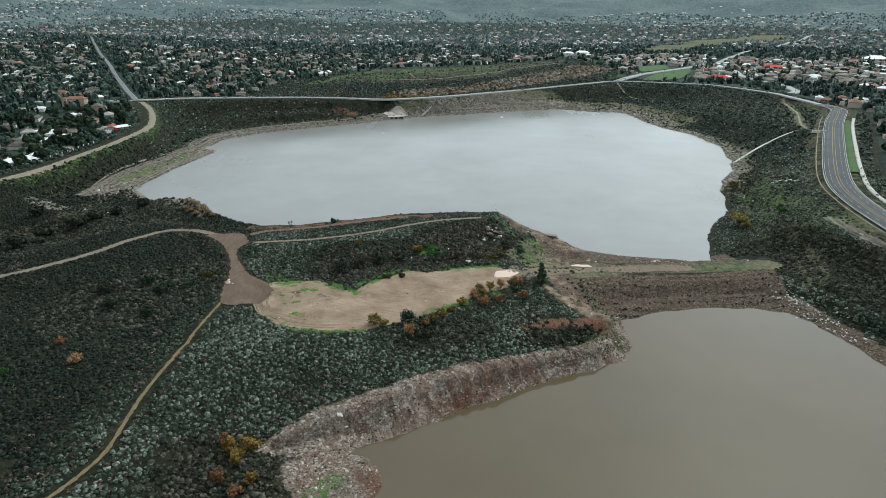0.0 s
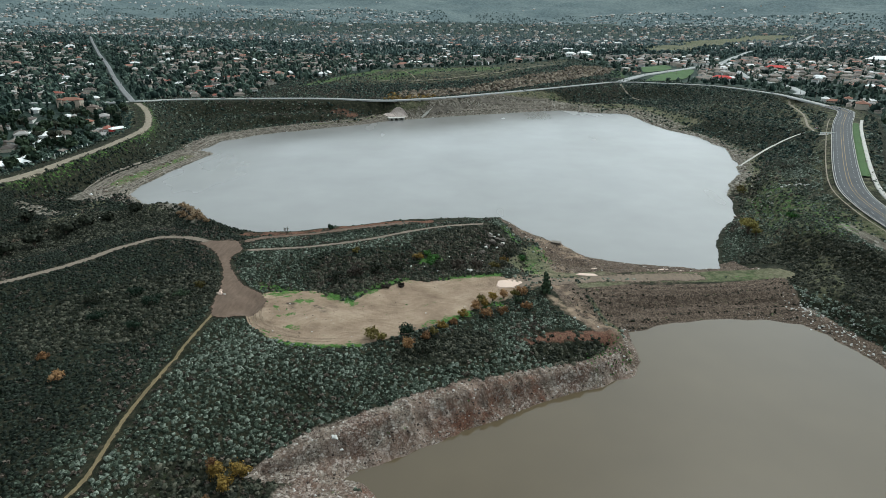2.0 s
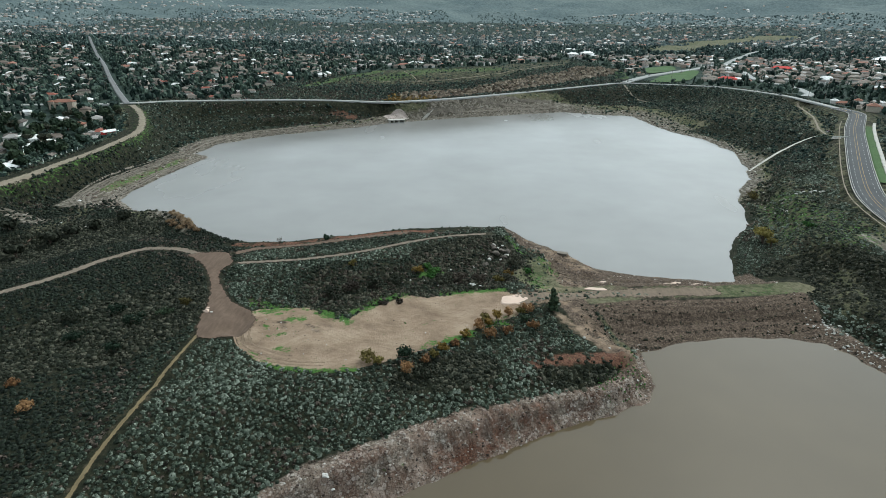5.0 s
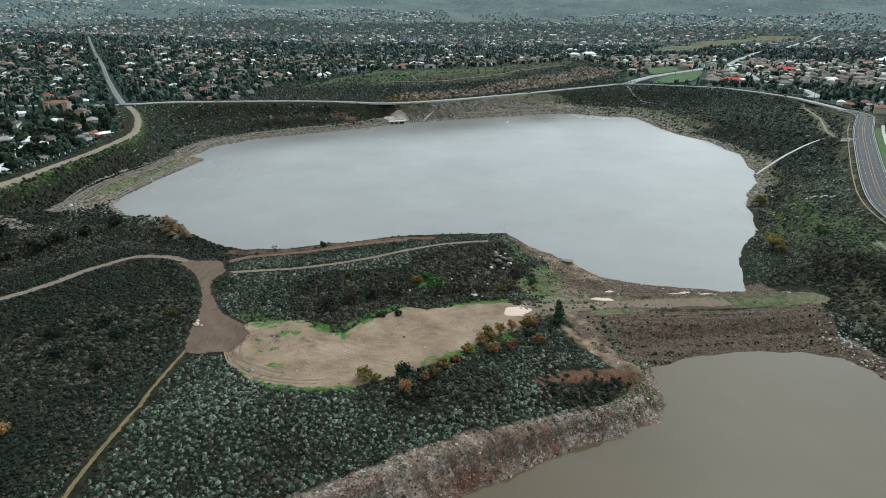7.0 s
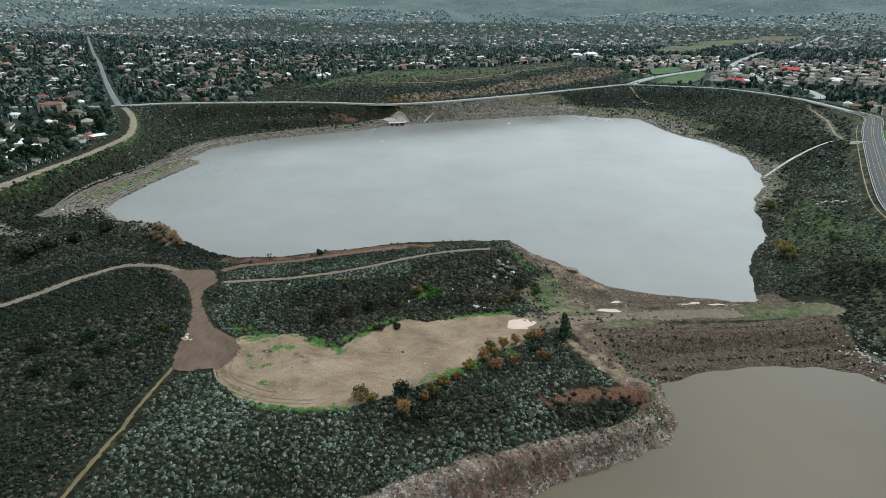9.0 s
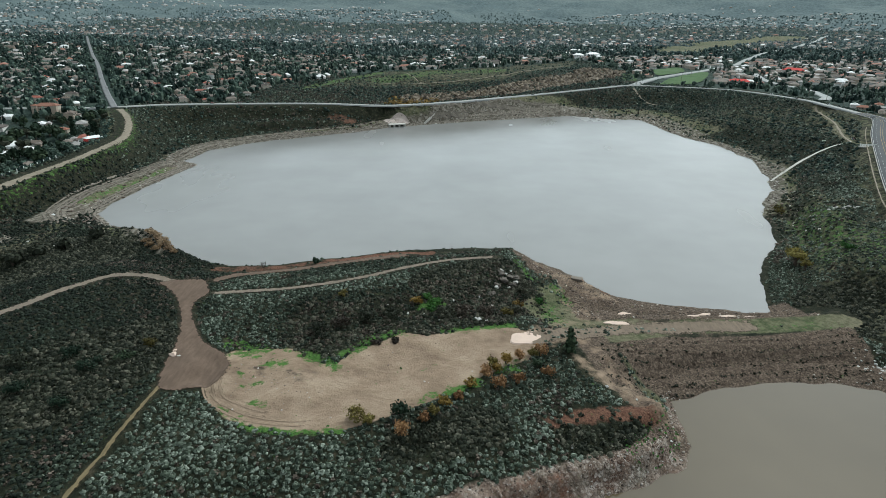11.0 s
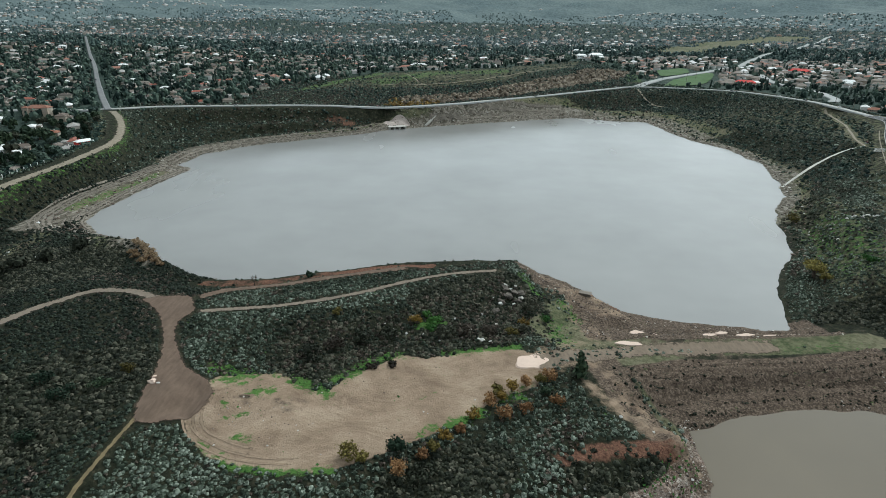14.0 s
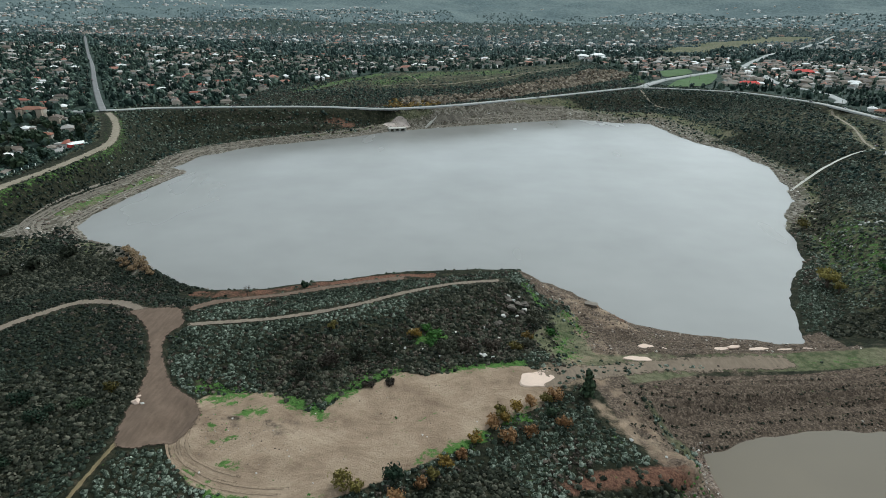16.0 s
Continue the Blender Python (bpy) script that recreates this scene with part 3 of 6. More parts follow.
def layers(P):
    """How far each surface covers the ground at P."""
    x, y = P[:, 0], P[:, 1]
    up, low = signed(P, UPPER_SHORE), signed(P, LOWER_SHORE)
    band = BAND_TOP + [(60, 205), (60, 199), (55, 188), (45, 180), (21, 168), (-2, 152), (-21, 140), (-36, 132)]
    m = {}
    m["rock"] = np.maximum.reduce([soft(signed(P, band), 0.5, 3), near(P, [(-38, 123), (-30, 118)], 8, 5), soft(np.abs(low), 2.5, 2), near(P, [(137, 240), (141, 226)], 3, 4) * 0.8])
    m["brown"] = np.maximum.reduce([near(P, [(-74, 210), (-64, 206), (-54, 207)], 4, 6) * 0.8, soft(signed(P, DAM_FACE), 0.5, 2), soft(signed(P, UPSTREAM), 0.5, 2.5), near(P, [(62, 256), (90, 261)], 6, 3) * 0.4, near(P, [(24, 312), (42, 300), (54, 284)], 10, 5) * (up > -3), near(P, [(38, 240), (42, 226), (50, 209), (55, 201)], 5, 4) * 0.9, near(P, [(50, 274), (66, 276), (118, 283)], 7.5, 4), soft(low, 6, 4) * (x > 122)])
    west, far = x < -180, (x > -60) & (y > 690)
    shore = np.where((x > 120) & (y > 480), 0.62, 1) * soft(up, np.where(west, 8, np.where(far, 26, np.where((x > 100) & (y > 520), 9, 4))) + 7 * value_noise(x, y, 40, 2), 6) * (y > 400)
    m["tan"] = (1 - 0.75 * near(P, [(-250, 393), (-246, 421), (-243, 447), (-240, 490)], 3.2, 3)) * np.maximum.reduce([shore * np.clip((y - 400) / 60, 0.3, 1), near(P, [(-246, 360), (-250, 395), (-246, 458), (-246, 501)], 8, 5), near(P, [(-262, 330), (-236, 316)], 4, 5) * 0.8,
                                  near(P, [(183, 303), (187, 268)], 3, 3) * 0.85, near(P, [(-176, 325), (-160, 316), (-146, 302)], 3, 5) * 0.75, soft(np.abs(up), 2.5, 2.5) * 0.9 * ((y > 470) | (x < -150))])
    m["red"] = np.maximum.reduce([near(P, [(20, 195), (35, 200), (49, 203)], 1.8, 2.6) * 0.72, near(P, [(-62, 295.5), (-45, 301.5), (-24, 305)], 1.3, 1.6) * 0.95, near(P, [(-112, 281), (-90, 283), (-66, 294)], 2.4, 3) * 0.55, near(P, [(-163, 692), (-146, 697)], 5, 7) * 0.65,
                                  near(P, [(3, 163), (9, 168)], 4, 6) * 0.42, near(P, [(-8, 155), (20, 174)], 3, 4) * 0.5, near(P, [(44, 306), (52, 299)], 5, 4) * 0.6, near(P, [(-24, 121), (-27, 127)], 3, 3) * 0.6])
    m["dirt"] = np.maximum.reduce([near(P, [(39, 236), (44, 223), (50, 209), (54, 201)], 2.4, 4.5) * 0.44, near(P, [(26, 316), (38, 303), (50, 289)], 7, 5) * 0.5, near(P, [(28, 296), (36, 280), (38, 266)], 4, 5) * 0.42, near(P, [(31, 226), (41, 215), (49, 206)], 2.6, 4) * 0.46, soft(signed(P, LOT), 0.3, 1.6) * (1 - 0.42 * near(P, [(-74, 210), (-64, 206), (-54, 207)], 3, 6) * np.clip(value_noise(x, y, 4, 3) * 2.4 - 0.5, 0, 1)), near(P, [(-80, 201), (-77, 208), (-74, 215)], 3.5, 2) * 0.9, near(P, [(22, 240), (31, 244)], 5.0, 6) * 0.6, near(P, [(30, 254), (40, 262)], 3, 5) * 0.4])
    m["dry"] = np.maximum.reduce([near(P, [(x0 - 14, y0) for x0, y0 in BERM], 5, 5) * 0.55, near(P, [(-248, 393), (-245, 421), (-242, 447), (-240, 490)], 5, 4) * 0.9, near(P, [(42, 240), (51, 226), (58, 211), (57, 203)], 2, 4) * 0.6, near(P, [(24, 266), (30, 254), (40, 250), (58, 254)], 7, 5) * 0.9, near(P, [(76, 260), (105, 263), (141, 270)], 4.5, 3), near(P, [(-184, 322), (-170, 324), (-158, 317)], 3, 5) * 0.7, near(P, [(33, 280), (30, 262)], 7, 6), soft(up, np.where(far, 40, 12), 12) * (y > 420) * 0.7,
                                  near(P, [(150, 250), (158, 275)], 6, 8) * 0.5, near(P, EAST_PATH, 4, 5) * 0.6, near(P, EAST_ROAD, 18, 8) * 0.45, near(P, [(190, 300), (205, 275), (212, 258)], 6, 5) * 0.8, near(P, [(235, 770), (290, 740), (330, 690), (330, 620)], 45, 35) * 0.4, near(P, [(143, 215), (140, 232)], 3, 4) * 0.6,
                                  soft(signed(P, GRASS_SLOPE), 0, 20) * 0.45, near(P, [(-230, 345), (-222, 304)], 5, 6) * 0.55, near(P, [(500, 1750), (760, 2200), (1200, 2700)], 90, 60) * 0.7,
                                  near(P, [(-205, 350), (-185, 338)], 5, 5) * 0.8, near(P, [(165, 310), (185, 380), (200, 430)], 14, 12) * 0.45])
    fringe = soft(np.abs(signed(P, LOT)), 0.6, 1.6) * np.clip(value_noise(x, y, 11, 2) * 2.6 - 0.95, 0, 1) * 0.8
    m["grass"] = np.maximum.reduce([fringe * 0.8, near(P, [(-83, 220.5), (-76, 220.5), (-70, 220)], 0.6, 4.6) * 0.8, near(P, [(-78, 216.5), (-73, 216)], 0.4, 4.6) * 0.85, near(P, [(-66.5, 211), (-63, 213)], 0.5, 4.1) * 0.9, near(P, [(-58, 219), (-51, 216), (-46.5, 213)], 0.5, 4.1) * 0.95,
                                    near(P, [(-46, 221), (-42, 224), (-38, 231)], 0.6, 4.1) * 0.95, near(P, [(-37, 232.5), (-29, 237)], 0.4, 4.1) * 0.85, near(P, [(-14, 238.6), (2, 243), (10, 245.5)], 0.4, 2.8), near(P, [(-15, 199.7), (-7, 204.2), (-2.5, 209)], 0.5, 3.7) * 0.95,
                                    near(P, [(4, 216), (10, 217.5)], 0.4, 3.7) * 0.95, near(P, [(-64, 181.8), (-57, 181), (-49, 181), (-38, 182.4)], 0.3, 2.3),
                                    near(P, [(-23, 255), (-18, 258)], 2, 2.5) * 0.8, near(P, [(26, 256), (25, 268)], 1.6, 6) * 0.6, near(P, [(-73, 204), (-72, 203)], 0.6, 1.5) * 0.8, near(P, [(-65, 192), (-62, 191)], 0.7, 1.6) * 0.8, near(P, [(-15, 218), (-19, 214)], 0.2, 1.1) * 0.6, near(P, [(36, 278), (30, 286)], 2, 3) * 0.6, near(P, [(15, 298), (20, 290)], 1.6, 3) * 0.75,
                                    near(P, [(x0 + 7, y0) for x0, y0 in BERM], 1.5, 8) * 0.62, near(P, [(-34, 121), (-38, 114)], 1.6, 2.6) * 0.66, near(P, [(80, 258), (137, 267)], 1.6, 3.5) * 0.3, near(P, [(168, 330), (186, 400), (178, 300)], 6, 12) * 0.5,
                                    near(P, [(-250, 393), (-246, 421), (-243, 447), (-241, 485)], 1.6, 4) * 0.7, near(P, [(-240, 850), (-205, 965), (-170, 1040)], 8, 8) * 0.66,
                                    near(P, [(-155, 960), (-85, 1070), (20, 1115)], 14, 24) * 0.6, near(P, [(225, 1035), (240, 1140)], 8, 8) * 0.62, near(P, [(-70, 198), (-66, 201)], 0.6, 1.4) * 0.7])
    m["grass"] = m["grass"] * 0.86
    m["town"] = soft(-signed(P, NO_TOWN), -2, 6) * (np.abs(x) + y > 420)
    m["flat"] = flatness(P)
    return m


def flatness(P):
    """Cleared ground where no shrub grows."""
    return np.minimum.reduce([signed(P, LOT), signed(P, CLEARING), dist(P, MAIN_PATH) - 1.8, dist(P, RIDGE_PATH) - 1.5, dist(P, SHORE_PATH) - 1.6, dist(P, TRAIL) - 1.6,
                              dist(P, BERM) - 5, dist(P, FAR_ROAD) - 9, dist(P, EAST_ROAD) - 11.5, dist(P, EAST_PATH) - 2.5, dist(P, RAMP) - 2.5, dist(P, [(182, 302), (188, 267)]) - 3,
                              dist(P, CREST_FRONT) - 3, dist(P, CREST_BACK) - 2])


def sheet(name, verts, quads, material, parent=None, label="", attrs=None):
    """One mesh object from arrays of points and quads."""
    me = bpy.data.meshes.new(name)
    verts, quads = np.asarray(verts, np.float32), np.asarray(quads, np.int32)
    k = quads.shape[1]
    me.vertices.add(len(verts))
    me.vertices.foreach_set("co", verts.ravel())
    me.loops.add(quads.size)
    me.loops.foreach_set("vertex_index", quads.ravel())
    me.polygons.add(len(quads))
    me.polygons.foreach_set("loop_start", np.arange(0, quads.size, k, dtype=np.int32))
    me.polygons.foreach_set("loop_total", np.full(len(quads), k, np.int32))
    for key, values in (attrs or {}).items():
        me.attributes.new(key, "FLOAT", "POINT").data.foreach_set("value", np.asarray(values, np.float32))
    me.update(calc_edges=True)
    me.materials.append(material)
    ob = new(name, me)
    ob.parent = parent
    return tagged(ob, label)


def part(name, bm, material, parent, label=""):
    """A bmesh as one mesh object under a thing or a part."""
    me = bpy.data.meshes.new(name)
    bm.to_mesh(me)
    bm.free()
    me.materials.append(material)
    ob = new(name, me)
    ob.parent = parent
    return tagged(ob, label)


nx, ny = len(GX), len(GY)
idx = np.arange(nx * ny).reshape(ny, nx)
quads = np.stack([idx[:-1, :-1].ravel(), idx[:-1, 1:].ravel(), idx[1:, 1:].ravel(), idx[1:, :-1].ravel()], 1)
covers = layers(PTS)
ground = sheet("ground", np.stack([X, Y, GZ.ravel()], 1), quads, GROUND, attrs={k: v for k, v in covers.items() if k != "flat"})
ground.data.polygons.foreach_set("use_smooth", np.ones(len(quads), bool))
bx, by = np.meshgrid(np.linspace(-4300, 4300, 260), np.linspace(0, 1, 60))
ring = 3250 + 1500 * by
turn = bx / 4300 * radians(62)
BX, BY = ring * np.sin(turn), ring * np.cos(turn)


def hill_z(b, x, y):
    return np.clip(b, 0, 1) ** 1.15 * (95 + 190 * value_noise(x + 1500, y, 1100, 5) ** 0.9) + 42 + 70 * np.clip(b * 3 + 0.2, 0, 1) * (value_noise(x, y, 420, 5) - 0.5)


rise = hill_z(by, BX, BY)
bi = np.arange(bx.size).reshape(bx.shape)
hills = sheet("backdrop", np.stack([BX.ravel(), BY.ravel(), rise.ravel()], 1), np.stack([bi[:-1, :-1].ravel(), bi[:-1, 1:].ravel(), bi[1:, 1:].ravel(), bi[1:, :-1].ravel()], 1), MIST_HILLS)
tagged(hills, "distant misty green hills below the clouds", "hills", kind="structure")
tagged(ground, "scrubby hills and stony banks round two reservoirs, with bare dirt patches", "ground", kind="structure")


def pool(name, poly, z, material, label, out=4.5):
    """A level sheet of water under the outline, running a little under its banks."""
    pts = np.array(poly, float)
    prev, nxt = np.roll(pts, 1, 0), np.roll(pts, -1, 0)
    t = nxt - prev
    n = np.stack([t[:, 1], -t[:, 0]], 1) / np.maximum(np.hypot(t[:, 0], t[:, 1]), 1e-6)[:, None]
    area = 0.5 * np.sum(pts[:, 0] * nxt[:, 1] - nxt[:, 0] * pts[:, 1])
    pts = pts + n * out * (1 if area > 0 else -1)
    bm = bmesh.new()
    f = bm.faces.new([bm.verts.new((x, y, z)) for x, y in pts])
    if f.normal.z < 0 or area < 0:
        bmesh.ops.reverse_faces(bm, faces=[f])
    bmesh.ops.triangulate(bm, faces=bm.faces[:])
    ob = part(name, bm, material, None)
    return tagged(ob, label, "water", kind="structure")


pool("water", UPPER_SHORE, UP_Z, WATER_UP, "calm grey reservoir water reflecting the overcast sky")
pool("water", LOWER_SHORE, LOW_Z, WATER_LOW, "still muddy brown reservoir water below the dam")


def smooth_line(pts, step):
    """A curve through the points, cut into even steps."""
    p = np.array(pts, float)
    ext = np.vstack([2 * p[0] - p[1], p, 2 * p[-1] - p[-2]])
    out = []
    for k in range(1, len(ext) - 2):
        a, b, c, d = ext[k - 1], ext[k], ext[k + 1], ext[k + 2]
        n = max(2, int(np.hypot(*(c - b)[:2]) / step))
        for u in np.arange(n) / n:
            out.append(0.5 * (2 * b + (c - a) * u + (2 * a - 5 * b + 4 * c - d) * u * u + (3 * b - a - 3 * c + d) * u ** 3))
    return np.array(out + [p[-1]])


def offset(line, d):
    t = np.gradient(line[:, :2], axis=0)
    n = np.stack([t[:, 1], -t[:, 0]], 1) / np.hypot(t[:, 0], t[:, 1])[:, None]
    return line[:, :2] + n * d[:, None] if isinstance(d, np.ndarray) else line[:, :2] + n * d


def ribbon(name, pts, width, material, lift=0.15, step=2.0, wobble=0.0, across=4, side=0.0, thick=0.0, parent=None, label="", span=None, crown=None):
    """A strip along a curve, laid on the ground; side shifts it to the right of the curve."""
    line = smooth_line(pts, step)
    if span:
        line = line[int(len(line) * span[0]):max(int(len(line) * span[1]), int(len(line) * span[0]) + 2)]
    s = np.arange(len(line)) * step
    rows = []
    for k in range(across + 1):
        u = k / across - 0.5
        w = width * u
        if k in (0, across):
            w = w + np.sign(u) * wobble * 2 * (value_noise(s, s * 0 + 40 * k, 5.0, 3) - 0.5)
        xy = offset(line, side + (w if isinstance(w, np.ndarray) else np.full(len(line), w)))
        rows.append(xy)
    if crown is None:
        zz = [height(r[:, 0], r[:, 1]) + lift for r in rows]
    else:
        mid = rows[across // 2] if side == 0 else offset(line, 0.0)
        ref = np.convolve(np.pad(height(mid[:, 0], mid[:, 1]), 3, "edge"), np.ones(7) / 7, "valid") + crown
        zz = [ref + lift for r in rows]
    V = np.concatenate([np.column_stack([r, z]) for r, z in zip(rows, zz)])
    n = len(line)
    ends = np.minimum(np.arange(n), np.arange(n)[::-1]) * step / 5.0
    rim = np.concatenate([np.minimum(1 - abs(k / across * 2 - 1), ends) for k in range(across + 1)])
    i = np.arange(n - 1)
    Q = np.concatenate([np.stack([k * n + i, k * n + i + 1, (k + 1) * n + i + 1, (k + 1) * n + i], 1) for k in range(across)])
    Q = Q[:, ::-1] if np.cross(V[Q[0, 1]] - V[Q[0, 0]], V[Q[0, 3]] - V[Q[0, 0]])[2] < 0 else Q
    if thick:
        low = V.copy()
        low[:, 2] -= thick
        e0 = np.stack([i, i + 1, len(V) + i + 1, len(V) + i], 1)
        o = across * n
        e1 = np.stack([o + i + 1, o + i, len(V) + o + i, len(V) + o + i + 1], 1)
        Q = np.concatenate([Q, e0, e1])
        V = np.concatenate([V, low])
        rim = np.concatenate([rim, rim])
    return sheet(name, V, Q, material, parent, label, {"rim": rim})

# ---- tracks and roads ----
def track(name, pts, width, material, label, wobble=0.5, lift=0.16, step=1.2):
    return tagged(ribbon(name, pts, width, material, lift, step, wobble, 6), label, "path", kind="structure")


track("path", MAIN_PATH, 5.6, DIRT_PATH, "packed grey-brown dirt access track through scrub")
track("path", RIDGE_PATH, 3.6, DIRT_PATH, "narrow packed dirt track along the ridge")
track("path", SHORE_PATH, 5.6, DIRT, "bare dirt track above the lake bank", 1.0)
track("path", [(14, 233), (27, 243), (42, 250), (62, 255.6), (84, 259.6), (104, 262.6)], 12.5, DAM_DIRT, "packed grey-brown dirt on top of the dam", 1.6)
track("path", TRAIL, 1.9, DIRT_TAN, "tan dirt trail with grassy edges between grey shrubs", 0.7)
track("path", [(-275, 262), (-244, 276), (-228, 284), (-221, 293)], 3.2, DIRT, "brown dirt track in the gully", 0.8)
track("path", EAST_PATH, 3.4, DIRT_BERM, "pale walking path through the hillside scrub", 0.4, 0.3)
track("path", RAMP, 2.0, CONCRETE, "narrow pale concrete ramp down to the lake", 0.1, 0.35)
tagged(ribbon("path", BERM, 8.5, DIRT_BERM, 0.3, 3.0, 1.2, 6, -4.0), "wide tan gravel track on top of the grassy embankment", "path", kind="structure")
tagged(ribbon("path", [(205, 947), (207, 910), (217, 888), (232, 874)], 5.0, DIRT_BERM, 0.4, 4.0, 0.6), "pale track climbing from the lake to the road", "path", kind="structure")


def clearing():
    """The packed turning place where the tracks meet."""
    a, b = np.meshgrid(np.arange(-132, -70, 0.8), np.arange(186, 268, 0.8))
    P = np.stack([a.ravel(), b.ravel()], 1)
    d = signed(P, smooth_line(closed(CLEARING), 2.0)[:-1].tolist())
    k = np.arange(len(P)).reshape(a.shape)
    Q = np.stack([k[:-1, :-1].ravel(), k[:-1, 1:].ravel(), k[1:, 1:].ravel(), k[1:, :-1].ravel()], 1)
    Q = Q[(d[Q] < 1.2).any(1)]
    used, Q = np.unique(Q, return_inverse=True)
    V = np.column_stack([P, height(P[:, 0], P[:, 1]) + 0.2])[used]
    ob = sheet("path", V, Q.reshape(-1, 4), DIRT, None, attrs={"rim": np.clip((0.35 - d[used]) / 2.2, 0, 1)})
    return tagged(ob, "packed grey-brown dirt turning area where tracks meet", "path", kind="structure")


clearing()
RUTS = [[(-81.5, 203), (-80, 196), (-76, 191.4), (-70, 187.6), (-62, 185), (-54, 184.2), (-46, 184.8)], [(-79, 203), (-77, 196), (-72.5, 191.6), (-66, 188.6), (-58, 187)]]
for pts in RUTS:
    for side in (-0.95, 0.95):
        tagged(ribbon("tyre_track", pts, 1.0, TYRE_DIRT, 0.1, 1.0, 0.3, 4, side), "dark tyre track curving over bare dirt", "track", kind="structure")


def dashed(name, road, pts, side, width, on, off, material, lift, crown, step=3.0):
    """A broken painted line along a road, as one mesh of short bars."""
    line = smooth_line(pts, step)
    mid = offset(line, 0.0)
    ref = np.convolve(np.pad(height(mid[:, 0], mid[:, 1]), 3, "edge"), np.ones(7) / 7, "valid") + crown + lift
    a, b = offset(line, side - width / 2), offset(line, side + width / 2)
    V, Q = [], []
    for k in range(0, len(line) - on, on + off):
        for i in range(k, k + on):
            n = len(V)
            V += [(*a[i], ref[i]), (*b[i], ref[i]), (*b[i + 1], ref[i + 1]), (*a[i + 1], ref[i + 1])]
            Q.append((n, n + 1, n + 2, n + 3))
    return sheet(name, V, Q, material, road)


def road(pts, width, material, label, crown=0.5, lines=(), kerbs=(), step=3.0):
    ob = ribbon("road", pts, width, material, 0.0, step, 0.0, 4, 0.0, 1.6, crown=crown)
    tagged(ob, label, "road", kind="structure")
    for side, w, on, off, mt in lines:
        dashed("lane_line", ob, pts, side, w, on, off, mt, 0.03, crown, step)
    for side in kerbs:
        ribbon("kerb", pts, 0.3, CONCRETE, 0.12, step, 0, 2, side, 0.4, ob, "pale concrete kerb", crown=crown)
    return ob


road(EAST_ROAD, 14.4, ASPHALT, "wide grey four-lane road curving beside the reservoir", 0.5,
     [(-6.3, 0.2, 1, 0, WHITE_LINE), (-3.8, 0.22, 1, 2, WHITE_LINE), (-0.8, 0.2, 1, 0, YELLOW_LINE), (0.8, 0.2, 1, 0, YELLOW_LINE), (3.8, 0.22, 1, 2, WHITE_LINE), (6.3, 0.2, 1, 0, WHITE_LINE)], (-7.35, 7.35))
road(FAR_ROAD, 7.6, ASPHALT_PALE, "pale grey road behind the lake", 0.6, [(0.0, 0.3, 1, 0, YELLOW_LINE)], (), 5.0)
road(NORTH_ROAD, 12.0, ASPHALT_PALE, "pale wide road running off through the suburb", 1.2, [], (), 10.0)
road(WEST_STREET, 6.0, ASPHALT_MID, "long straight grey street through the suburb", 0.8, [], (), 10.0)
road([(395, 800), (428, 860), (452, 960), (440, 1060), (470, 1180)], 11.0, ASPHALT_PALE, "grey side street between houses", 1.0, [], (), 6.0)
strip = ribbon("verge", EAST_ROAD, 5.0, LAWN, 0.1, 3.0, 0.6, 3, -10.2, 1.0, span=(0.24, 0.66), crown=0.5)
tagged(strip, "strip of bright green mown grass beside the road", "grass", kind="structure")
walkway = ribbon("pavement", EAST_ROAD, 2.4, CONCRETE, 0.2, 3.0, 0, 2, -14.0, 0.8, span=(0.2, 0.97), crown=0.5)
tagged(walkway, "pale concrete pavement along the road", "pavement", kind="structure")
shoulder = ribbon("pavement", EAST_ROAD, 1.2, DIRT_BERM, 0.05, 3.0, 0.3, 2, 11.0, 0.5, span=(0.2, 0.98), crown=0.45)
tagged(shoulder, "narrow pale pavement on the lake side of the road", "pavement", kind="structure")


def lawn(poly, label):
    pts = smooth_line(closed(poly), 8.0)[:-1]
    bm = bmesh.new()
    f = bm.faces.new([bm.verts.new((x, y, ground_z(x, y) + 1.2)) for x, y in pts])
    bmesh.ops.triangulate(bm, faces=[f])
    bm.normal_update()
    for f in bm.faces:
        if f.normal.z < 0:
            f.normal_flip()
    tagged(part("sports_field", bm, LAWN, None), label, "field", kind="structure")


lawn([(252, 975), (302, 985), (365, 1106), (387, 1188), (295, 1063)], "bright green grass field beside the road")
lawn([(308, 1233), (370, 1288), (353, 1192), (287, 1111)], "bright green park lawn near low buildings")
PARKS = [[(255, 985), (318, 985), (372, 1106), (392, 1190), (372, 1290), (305, 1235), (285, 1110)]]


